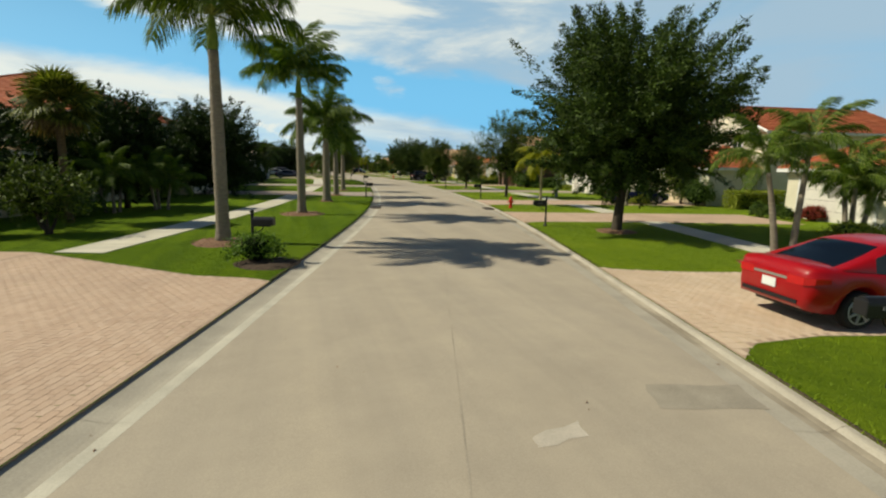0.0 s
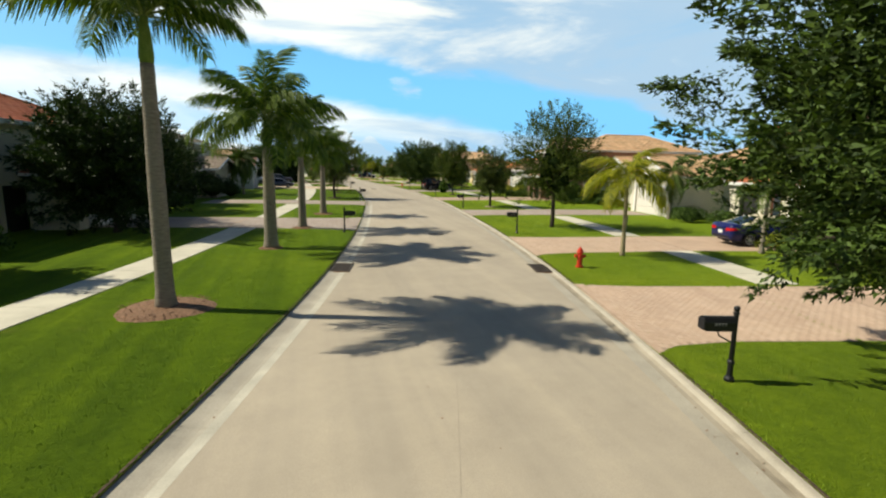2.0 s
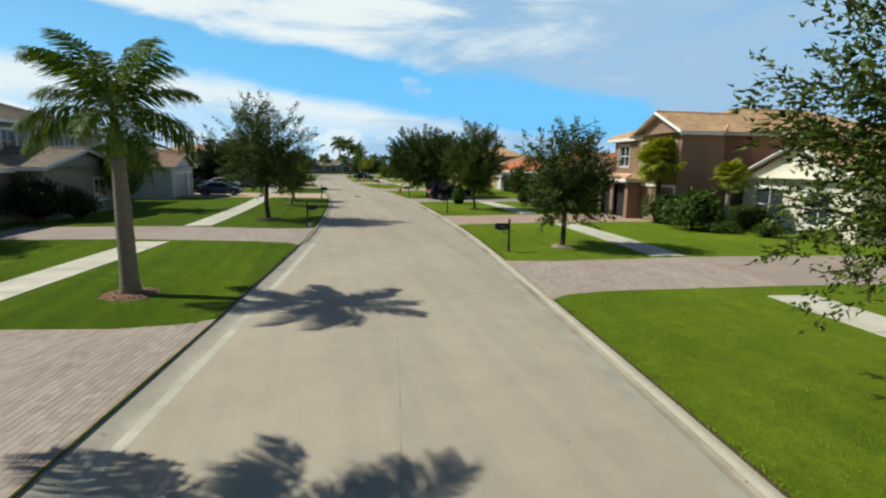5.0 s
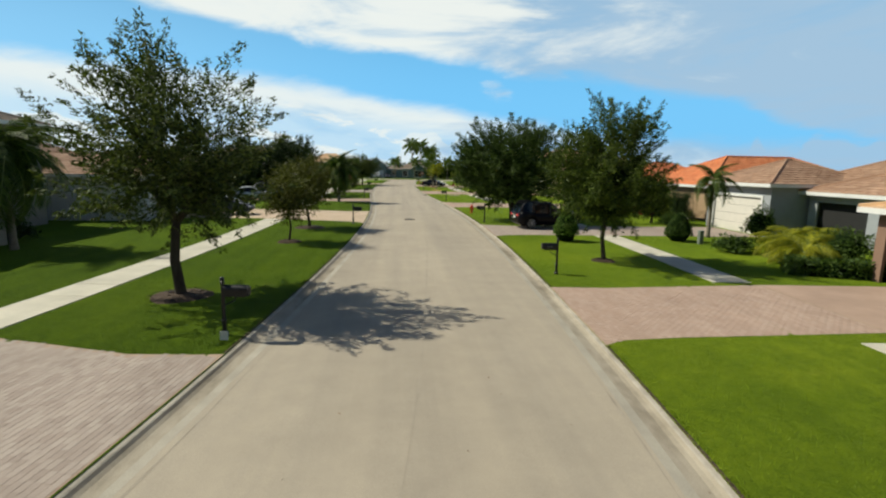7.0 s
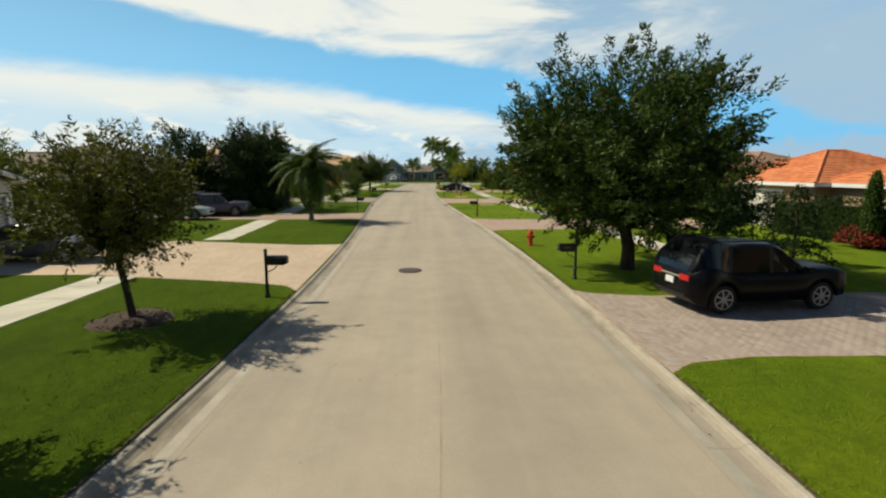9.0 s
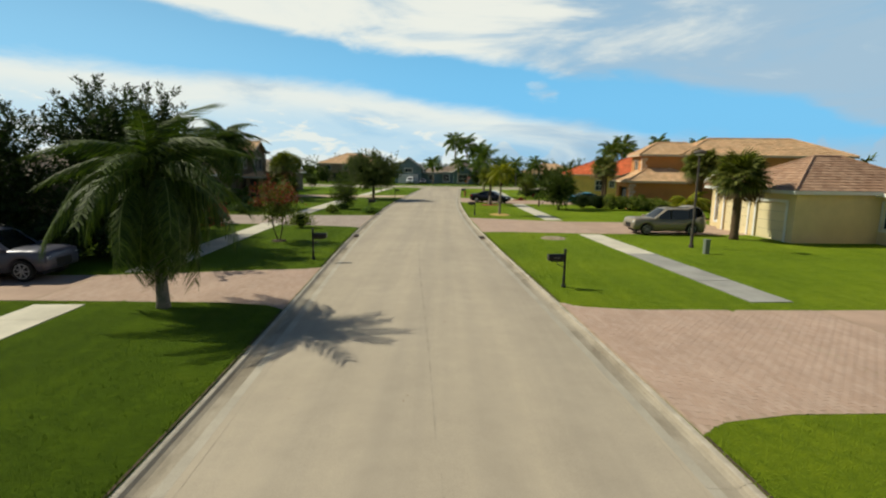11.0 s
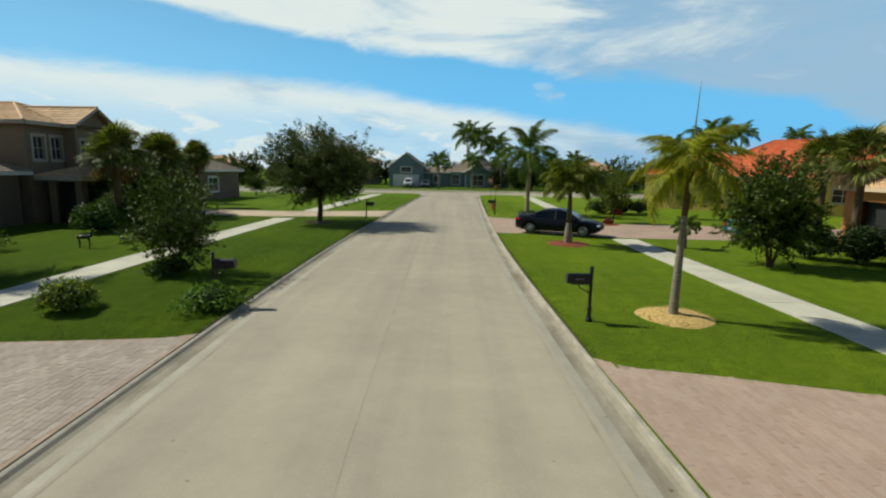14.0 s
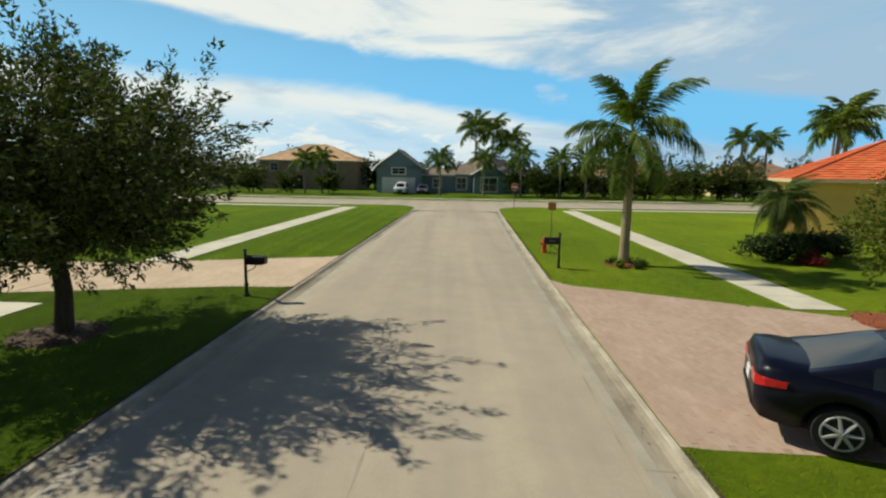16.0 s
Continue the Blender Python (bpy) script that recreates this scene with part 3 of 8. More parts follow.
def pieces_of_walk(side, gaps, lo, hi):
    """Concrete footway slabs, each 1.5 m long, left out where the driveways cross."""
    root = empty("footway", Matrix(), "pale concrete footway of jointed slabs", "footway", kind="structure")
    s = -20.0
    while s < 202:
        if not any(a - 0.4 < s + 0.75 < b + 0.4 for a, b in gaps):
            corners = [road_at(s + 0.01, side * lo), road_at(s + 1.49, side * lo), road_at(s + 1.49, side * hi), road_at(s + 0.01, side * hi)]
            bm = bmesh.new()
            z = 0.094 + 0.006 * random.random()
            top = [bm.verts.new((p.x, p.y, z)) for p in corners]
            low = [bm.verts.new((p.x, p.y, 0.0)) for p in corners]
            f = bm.faces.new(top)
            for j in range(4):
                bm.faces.new((top[j], low[j], low[(j + 1) % 4], top[(j + 1) % 4]))
            bmesh.ops.recalc_face_normals(bm, faces=bm.faces[:])
            if f.normal.z < 0:
                bmesh.ops.reverse_faces(bm, faces=bm.faces[:])
            part("slab", bm, M_WALKWAY_GREY if side > 0 and 113 < s < 122 else M_WALKWAY, root)
        s += 1.5


# driveways: side, the edge towards the start and the far edge (stations at the kerb, past its flare and at the footway), end, pavers
DRIVES = [(1, (9.0, 10.0, 10.3), (15.2, 14.8, 14.9), 21.0, "cream"), (1, (25.3, 26.0, 26.2), (31.0, 30.7, 30.8), 19.0, "peach"),
          (1, (35.7, 36.5, 37.0), (41.25, 41.0, 41.4), 22.5, "peach"), (1, (52.0, 52.8, 53.1), (57.4, 57.2, 57.8), 19.2, "grey"),
          (1, (68.1, 68.7, 69.3), (73.5, 73.5, 74.2), 17.5, "pink"), (1, (85.7, 86.45, 86.5), (91.7, 91.0, 91.2), 21.0, "grey"),
          (1, (106.0, 106.6, 106.6), (113.6, 112.8, 112.6), 20.0, "pink"), (1, (130.7, 130.95, 130.4), (140.6, 139.8, 138.0), 22.5, "pink"),
          (1, (160.2, 160.1, 159.0), (170.5, 169.2, 166.6), 30.0, "pink"),
          (-1, (3.5, 3.5, 3.5), (13.1, 13.5, 16.0), 20.0, "peach"), (-1, (43.5, 44.3, 44.8), (50.9, 50.3, 50.6), 20.0, "grey"),
          (-1, (61.3, 62.4, 63.4), (67.2, 67.1, 68.5), 19.0, "grey"), (-1, (91.8, 93.0, 94.4), (101.3, 101.1, 102.7), 18.5, "cream"),
          (-1, (112.9, 113.7, 114.0), (119.0, 118.5, 117.5), 21.0, "pink"), (-1, (132.5, 133.4, 134.2), (141.7, 141.2, 140.6), 22.5, "grey"),
          (-1, (168.6, 168.4, 167.0), (174.4, 173.5, 171.6), 24.0, "cream")]
EDGE_U = (4.085, 4.6, 6.0, 11.7)


def edge_at(edge, u):
    """Station of a driveway's edge at offset u."""
    return np.interp(u, EDGE_U, (edge[0], edge[0] + 0.6 * (edge[1] - edge[0]), edge[1], edge[2]))


def flat_patch(name, outline, z, depth, material, parent=None, label="", category="", kind=""):
    bm = bmesh.new()
    top = [bm.verts.new((p[0], p[1], z)) for p in outline]
    f = bm.faces.new(top)
    if f.normal.z < 0:
        f.normal_flip()
    bm.normal_update()
    if f.normal.z < 0:
        bmesh.ops.reverse_faces(bm, faces=[f])
    r = bmesh.ops.extrude_face_region(bm, geom=[f])
    for v in r["geom"]:
        if isinstance(v, bmesh.types.BMVert):
            v.co.z -= depth
    bmesh.ops.recalc_face_normals(bm, faces=bm.faces[:])
    ob = part(name, bm, material, parent, label)
    return tagged(ob, label, category, kind=kind)


def turf_edges():
    """The cut soil edge of the lawn at the gutter, coloured dark for its shadow line, between the driveways."""
    for side in (-1, 1):
        ends = sorted((a[0], b[0]) for sd, a, b, _, _ in DRIVES if sd == side)
        starts = [-20.0] + [b + 0.05 for _, b in ends]
        stops = [a - 0.05 for a, _ in ends] + [198.0]
        for s0, s1 in zip(starts, stops):
            # Dark soil strip that also paints the shadow line under the grass edge.
            strip("turf_edge", list(np.linspace(s0, s1, max(3, int(s1 - s0)))), [(side * u, z) for u, z in ((4.07, 0.0), (4.08, 0.07), (4.088, 0.086), (4.13, 0.083))][::side], M_MULCH_DARK,
                  "cut turf edge coloured dark for its shadow line along the gutter", category="lawn edge")


turf_edges()
DRIVE_ROOTS = []
for side, first, last, far, tone in DRIVES:
    words = {"peach": "pale salmon paver driveway", "pink": "pinkish brick paver driveway", "grey": "mottled greyish pink paver driveway", "cream": "pale cream paver driveway"}[tone]
    root = empty("driveway", Matrix(), words + " crossing the footway", "driveway", "driveways along the road", "structure")
    DRIVE_ROOTS.append(root)
    steps = (4.085, 4.25, 4.45, 4.7, 5.0, 5.4, 6.0, 7.5, 9.5, 11.7)
    near = [road_at(float(edge_at(first, u)), side * u) for u in steps]
    away = [road_at(float(edge_at(last, u)), side * u) for u in steps][::-1]
    flat_patch("sand_bed", near + away, 0.0795, 0.1, M_SAND, root)
    outer = [road_at(q, side * u) for q, u in ((first[2], 11.7), (first[2], far), (last[2], far), (last[2], 11.7))]
    flat_patch("paver_field", outer, 0.0835, 0.1, PAVERS[tone][2], root)
pieces_of_walk(-1, [(a[2], b[2]) for sd, a, b, _, _ in DRIVES if sd < 0], 9.8, 11.2)
pieces_of_walk(1, [(a[2], b[2]) for sd, a, b, _, _ in DRIVES if sd > 0], 10.2, 11.6)


def cross_street():
    def slab(name, x0, x1, y0, y1, z, material, label, category):
        bm = bmesh.new()
        n = 40
        rows = [[bm.verts.new((x0 + (x1 - x0) * k / n, y + 0.00035 * (x0 + (x1 - x0) * k / n - 16) ** 2 * 1.5, z)) for k in range(n + 1)] for y in (y0, y1)]
        for k in range(n):
            bm.faces.new((rows[0][k], rows[0][k + 1], rows[1][k + 1], rows[1][k]))
        tagged(part(name, bm, material), label, category, kind="structure")
    slab("cross_road", -140, 170, 207.0, 216.4, 0.012, M_ASPHALT, "pale weathered asphalt cross road at the junction", "road")
    slab("kerb", -140, 170, 216.4, 217.1, 0.06, M_CONC_LIGHT, "pale concrete kerb beyond the cross road", "kerb")
    slab("kerb", -140, 7.0, 206.3, 207.0, 0.09, M_CONC_LIGHT, "pale concrete kerb beside the cross road", "kerb")
    slab("kerb", 25, 170, 206.3, 207.0, 0.09, M_CONC_LIGHT, "pale concrete kerb beside the cross road", "kerb")
    slab("footway", -140, 4.0, 202.4, 203.8, 0.10, M_WALKWAY, "pale concrete footway beside the cross road", "footway")
    slab("footway", 27, 170, 202.4, 203.8, 0.10, M_WALKWAY, "pale concrete footway beside the cross road", "footway")
    # The darker grass colour stands for shade before the far houses.
    slab("lawn_far", -140, 170, 217.1, 290, 0.05, M_GRASS_SHADED, "mown lawn of the houses beyond the junction", "lawn")
    slab("footway", -140, 170, 219.4, 220.7, 0.075, M_WALKWAY, "pale concrete footway beyond the cross road", "footway")
    # the mouth flares into the cross road over two rounded corners, edged with a pale gutter band
    bm, band = bmesh.new(), bmesh.new()
    rows, edge = [], []
    for k in range(16):
        t = k / 15
        y = 199.6 + 7.6 * t
        flare = 5.4 * (1 - math.sqrt(max(0.0, 1 - max(0.0, (y - 201.8) / 5.45) ** 2)))
        z = 0.05 + 0.037 * min(1.0, (y - 199.6) / 1.6)
        rows.append([bm.verts.new((*road_at(y, u).xy, z)) for u in np.linspace(-3.5 - flare, 3.5 + flare, 9)])
        edge.append((y, 3.5 + flare, z))
    for r0, r1 in zip(rows, rows[1:]):
        for j in range(8):
            bm.faces.new((r0[j], r0[j + 1], r1[j + 1], r1[j]))
    tagged(part("road_mouth", bm, M_ASPHALT), "flared pale asphalt road mouth at the junction", "road", kind="structure")
    for side in (-1, 1):
        pairs = [[band.verts.new((*road_at(y - dy, side * (u + du)).xy, z + dz)) for du, dy, dz in ((-0.02, 0, 0.004), (0.3, 0.2, 0.012), (0.62, 0.42, 0.03))] for y, u, z in edge]
        for r0, r1 in zip(pairs, pairs[1:]):
            for j in range(2):
                f = (r0[j], r0[j + 1], r1[j + 1], r1[j])
                band.faces.new(f if side > 0 else f[::-1])
    tagged(part("gutter", band, M_CONC), "pale concrete gutter round the junction corners", "gutter", kind="structure")


cross_street()


# ---- plants ----
def leaf_quads(centres, size, rng, flat=0.5, long=1.9, along=None):
    """Small bent leaves at the given places: arrays of verts and faces. along: the way each leaf tends to point."""
    n = len(centres)
    d = rng.normal(size=(n, 3))
    d[:, 2] = d[:, 2] * flat - 0.15
    if along is not None:
        d = d * 0.8 + along * 0.9
    d /= np.linalg.norm(d, axis=1, keepdims=True)
    up = rng.normal(size=(n, 3)) * 0.6 + (0, 0, 1)
    side = np.cross(d, up)
    side /= np.linalg.norm(side, axis=1, keepdims=True) + 1e-9
    sz = size * rng.uniform(0.6, 1.3, (n, 1))
    tip = d * sz * long
    mid = tip * 0.5 + np.cross(side, d) * sz * 0.12
    v = np.stack([centres, centres + mid + side * sz * 0.42, centres + tip, centres + mid - side * sz * 0.42], 1)
    return v.reshape(-1, 3), np.arange(4 * n).reshape(-1, 4)


def leaf_mesh(name, points, size, rng, material, normals, flat=0.5, long=1.9, along=None):
    """Small pointed leaves at the given places, shaded with the rounded form of the foliage they belong to."""
    n = len(points)
    d = rng.normal(size=(n, 3))
    d[:, 2] = d[:, 2] * flat - 0.15
    if along is not None:
        d = d * 0.8 + along * 0.9
    d /= np.linalg.norm(d, axis=1, keepdims=True)
    side = np.cross(d, rng.normal(size=(n, 3)) * 0.6 + normals)
    side /= np.linalg.norm(side, axis=1, keepdims=True) + 1e-9
    sz = size * rng.uniform(0.6, 1.35, (n, 1))
    a, b, c = points + d * sz * 0.3 - side * sz * 0.36, points + d * sz * 0.3 + side * sz * 0.36, points + d * sz * long
    turned = (np.cross(b - a, c - a) * normals).sum(1, keepdims=True) < 0
    a, b = np.where(turned, b, a), np.where(turned, a, b)
    me = array_mesh(name, np.stack([a, b, c], 1).reshape(-1, 3), np.arange(3 * n).reshape(-1, 3), material)
    nn = normals + rng.normal(size=(n, 3)) * 0.28
    nn /= np.linalg.norm(nn, axis=1, keepdims=True) + 1e-9
    at = me.attributes.new("custom_normal", "FLOAT_VECTOR", "POINT")
    at.data.foreach_set("vector", np.repeat(nn, 3, 0).astype(np.float32).ravel())
    ob = new(name, me)
    return ob


def limb_points(rng, start, direction, length, n=6, bend=0.25):
    pts, p, d = [Vector(start)], Vector(start), Vector(direction).normalized()
    for _ in range(n):
        d = (d + Vector(rng.normal(size=3) * bend * 0.5) + Vector((0, 0, 0.05))).normalized()
        p = p + d * length / n
        pts.append(p.copy())
    return pts


def broadleaf_tree(x, y, height, radius, clear, seed, label, leaves=16000, leaf=0.085, material=None, lean=(0, 0), stems=1, trunk_r=None,
                   open_top=0.25, name="tree", squash=1.0, bark=None, z=0.08, clumps=None, blossom=None, fine=1.0):
    rng = np.random.default_rng(seed)
    root = empty(name, pose(x, y, z, 0, 0, rng.uniform(0, 360) if lean == (0, 0) else 0), label, "tree", "street trees")
    r0 = trunk_r or 0.02 * height + 0.02
    tips, bm = [], bmesh.new()
    for st in range(stems):
        a0 = st * 2.4
        off = Vector((math.cos(a0), math.sin(a0), 0)) * (0.08 if stems > 1 else 0)
        top = Vector((lean[0] * clear, lean[1] * clear, clear * 1.05)) + off * 4
        mid = (off + top) / 2 + Vector((rng.normal() * 0.05, rng.normal() * 0.05, 0))
        tube(bm, [off - Vector((0, 0, 0.1)), off + Vector((0, 0, 0.12)), mid, top], [r0 * 1.45, r0 * 1.1, r0 * 0.95, r0 * 0.85], 10)
        limbs = (3 if name == "far_tree" else 7) if stems == 1 else 4
        for k in range(limbs):
            a = a0 + k * 2.399 + rng.uniform(-0.3, 0.3)
            out = rng.uniform(0.45, 1.0) if k else 0.1
            dr = Vector((math.cos(a) * out, math.sin(a) * out, rng.uniform(0.55, 1.1)))
            ln = (height - clear) * rng.uniform(0.55, 0.8) * (0.85 if out > 0.7 else 1.0)
            pts = limb_points(rng, top - Vector((0, 0, 0.05)), dr, ln)
            tube(bm, pts, list(np.linspace(r0 * 0.55, r0 * 0.12, len(pts))), 6)
            for p in pts[2:]:
                tips.append(p)
            for _ in range(1 if name == "far_tree" else 3):
                q = pts[rng.integers(2, 5)]
                dr2 = Vector((rng.normal(), rng.normal(), rng.uniform(0.0, 0.8)))
                p2 = limb_points(rng, q, dr2, ln * rng.uniform(0.3, 0.5), 4)
                tube(bm, p2, list(np.linspace(r0 * 0.2, r0 * 0.06, len(p2))), 5)
                tips += p2[1:]
    part("trunk", bm, bark or M_BARK, root, "grey-brown bark trunk and limbs", True)
    # crown: clumps filling an uneven, lobed outline
    cz0, cz1 = clear * 0.85, height
    n_cl = clumps or int(190 + 100 * radius)
    n_b = int(9 + 2.2 * radius)
    kb = np.arange(n_b)
    hb = np.clip(0.16 + 0.78 * (kb + 0.5) / n_b + rng.uniform(-0.06, 0.06, n_b), 0.1, 0.95)
    tb = kb * 2.399 + seed + rng.uniform(-0.35, 0.35, n_b)
    pb = np.sin(np.pi * np.clip(0.14 + 0.78 * hb, 0, 1)) ** 0.7
    rb = radius * pb * rng.uniform(0.5, 0.78, n_b) * squash
    boughs = np.stack([rb * np.cos(tb), rb * np.sin(tb), cz0 + (cz1 - cz0) * (0.04 + 0.84 * hb)], 1)
    pick_b = rng.integers(0, n_b, n_cl)
    swell = np.array([radius * 0.2, radius * 0.2, (cz1 - cz0) * 0.1]) * rng.uniform(0.75, 1.3, (n_b, 1))
    cc = boughs[pick_b] + np.clip(rng.normal(size=(n_cl, 3)), -1.9, 1.9) * swell[pick_b]
    # a sparser filling between the boughs
    th = rng.uniform(0, 2 * np.pi, n_cl)
    h = 0.95 * rng.beta(1.25, 1.5, n_cl)
    prof = np.sin(np.pi * np.clip(0.10 + 0.84 * h, 0, 1)) ** 0.62
    rr = radius * 0.82 * prof * np.sqrt(rng.uniform(0.05, 1, n_cl)) * squash
    fill = np.stack([rr * np.cos(th), rr * np.sin(th), cz0 + (cz1 - cz0) * h], 1)
    cc = np.where(rng.uniform(size=(n_cl, 1)) < 0.36, fill, cc)
    cc[:, 0] += lean[0] * cc[:, 2] * 0.6
    cc[:, 1] += lean[1] * cc[:, 2] * 0.6
    cc = np.vstack([cc, np.array([tuple(t) for t in tips])[rng.integers(0, len(tips), n_cl // 4)]])
    inside = (np.hypot(cc[:, 0], cc[:, 1]) < radius * 1.15) & (cc[:, 2] < height)
    cc = cc[inside]
    leaves, leaf = int(leaves * LEAF_MORE * fine), leaf * 1.58 / (LEAF_MORE * fine)**0.5 * 0.96
    keep = rng.uniform(size=len(cc)) > open_top * np.clip((cc[:, 2] - cz0) / (cz1 - cz0), 0, 1) * 0.7
    cc = cc[keep]
    per = max(10, leaves // len(cc))
    heart = np.array([lean[0] * height * 0.4, lean[1] * height * 0.4, cz0 + 0.35 * (cz1 - cz0)])
    axis = (cc - heart) * (1, 1, 0.8)
    axis /= np.linalg.norm(axis, axis=1, keepdims=True) + 1e-6
    outward = axis.copy()
    axis = axis + rng.normal(size=axis.shape) * 0.38 + np.stack([0 * axis[:, 0], 0 * axis[:, 0], np.clip(0.25 + 0.5 * (cc[:, 2] - heart[2]) / (cz1 - cz0), -0.1, 0.7)], 1)
    axis /= np.linalg.norm(axis, axis=1, keepdims=True)
    reach = (0.55 + 0.17 * radius) * rng.uniform(0.7, 1.5, (len(cc), 1, 1))
    t = rng.uniform(0, 1, (len(cc), per, 1))
    fuzz = np.clip(rng.normal(size=(len(cc), per, 3)), -1.5, 1.5) * (0.085 + 0.034 * radius) * (1.1 - 0.85 * t)
    pts = cc[:, None, :] + axis[:, None, :] * reach * (t - 0.45) + fuzz * (1, 1, 0.75)
    normals = fuzz / (np.linalg.norm(fuzz, axis=2, keepdims=True) + 1e-6) * 0.75 + outward[:, None, :] * 0.6 + np.array((0, 0, 0.25))
    normals = normals.reshape(-1, 3)
    normals /= np.linalg.norm(normals, axis=1, keepdims=True) + 1e-6
    along = np.repeat(axis, per, 0)
    pts = pts.reshape(-1, 3)
    if blossom:
        pick = np.repeat((cc[:, 2] > clear + 0.35 * (height - clear)) & (rng.uniform(size=len(cc)) < 0.72), per) & (rng.uniform(size=len(pts)) < 0.78)
        leaf_mesh("blossom", pts[pick], leaf * 0.9, rng, blossom, normals[pick]).parent = root
        pts, along, normals = pts[~pick], along[~pick], normals[~pick]
    leaf_mesh("crown", pts, leaf, rng, material or M_OAK_LEAF, normals, along=along).parent = root
    # Solid dark lumps fill the heart of the crown in place of its shade.
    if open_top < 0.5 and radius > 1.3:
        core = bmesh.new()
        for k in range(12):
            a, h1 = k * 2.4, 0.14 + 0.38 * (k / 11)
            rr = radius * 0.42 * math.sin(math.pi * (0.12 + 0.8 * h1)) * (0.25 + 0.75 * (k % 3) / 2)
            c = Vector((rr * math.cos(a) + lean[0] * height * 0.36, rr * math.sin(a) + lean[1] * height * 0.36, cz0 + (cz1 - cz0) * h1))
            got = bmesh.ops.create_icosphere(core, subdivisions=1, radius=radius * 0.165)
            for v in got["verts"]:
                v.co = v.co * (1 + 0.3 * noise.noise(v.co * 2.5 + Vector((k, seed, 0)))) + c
        part("shade_core", core, M_INNER_SHADE, root, smooth=True)
    return root


LEAF_MORE = 1.1
FRONDS = {}


def frond_mesh(kind, seed):
    """One feather frond along +x from the origin, arching and drooping."""
    key = (kind, seed)
    if key in FRONDS:
        return FRONDS[key]
    rng = np.random.default_rng(seed + 77)
    length, droop, leaflet, n, rise, gold = {"far": (2.6, 1.2, 0.5, 26, 0.66, 0), "royal": (2.65, 1.08, 0.5, 80, 0.66, 0), "queen": (2.55, 2.55, 0.58, 80, 1.15, 0), "gold": (1.9, 1.6, 0.55, 60, 0.7, 1),
                                             "small": (1.25, 0.85, 0.3, 30, 0.5, 0), "bottle": (1.95, 1.0, 0.46, 62, 0.95, 0)}[kind]
    t = np.linspace(0, 1, 12)
    length *= rng.uniform(0.9, 1.1)
    x = length * (t - 0.16 * t**3)
    zz = length * (rise * 0.42 * t - 0.42 * droop * t**2.2)
    y = 0.08 * length * rng.normal() * t**2
    verts, faces = [], []
    for k in range(n):
        q = 0.13 + 0.87 * k / (n - 1)
        p = np.array([np.interp(q, t, x), np.interp(q, t, y), np.interp(q, t, zz)])
        d = np.array([np.interp(min(q + 0.05, 1), t, x) - np.interp(q - 0.05, t, x), 0, np.interp(min(q + 0.05, 1), t, zz) - np.interp(q - 0.05, t, zz)])
        d /= np.linalg.norm(d)
        ll = leaflet * (0.45 + 0.9 * math.sin(math.pi * min(1, 0.12 + 0.82 * q)) ** 0.8) * rng.uniform(0.85, 1.1)
        for sgn in (-1, 1):
            hang = 0.35 if kind == "queen" else 0.12
            out = np.array([0.5 * d[0], sgn * rng.uniform(0.5, 0.85), 0.5 * d[2] + rng.uniform(-0.4, 0.3) - hang])
            out /= np.linalg.norm(out)
            wide = d * (0.021 if kind in ("royal", "queen", "gold") else 0.06 if kind == "far" else 0.03)
            a = p + out * ll * 0.5
            b = p + out * ll * 0.82 + np.array([0, 0, -ll * rng.uniform(0.35, 0.65)])
            base = len(verts)
            verts += [p - wide * 0.6, p + wide * 0.6, a + wide, a - wide, b + wide * 0.25, b - wide * 0.25]
            faces += [(base, base + 1, base + 2, base + 3), (base + 3, base + 2, base + 4, base + 5)]
    count = len(faces)
    ring = [(0, 0, 1), (0, 0.8, -0.6), (0, -0.8, -0.6)]
    first = len(verts)
    for k in range(len(t)):
        r = 0.034 - 0.028 * t[k]
        verts += [np.array([x[k], y[k] + b * r, zz[k] + c * r]) for _, b, c in ring]
    for k in range(len(t) - 1):
        faces += [(first + 3 * k + j, first + 3 * k + (j + 1) % 3, first + 3 * k + 3 + (j + 1) % 3, first + 3 * k + 3 + j) for j in range(3)]
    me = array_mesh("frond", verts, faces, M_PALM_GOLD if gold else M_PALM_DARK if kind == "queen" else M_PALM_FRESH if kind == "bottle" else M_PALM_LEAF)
    me.materials.append(M_RACHIS)
    index = np.zeros(len(faces), np.int32)
    index[count:] = 1
    me.polygons.foreach_set("material_index", index)
    FRONDS[key] = me
    return me


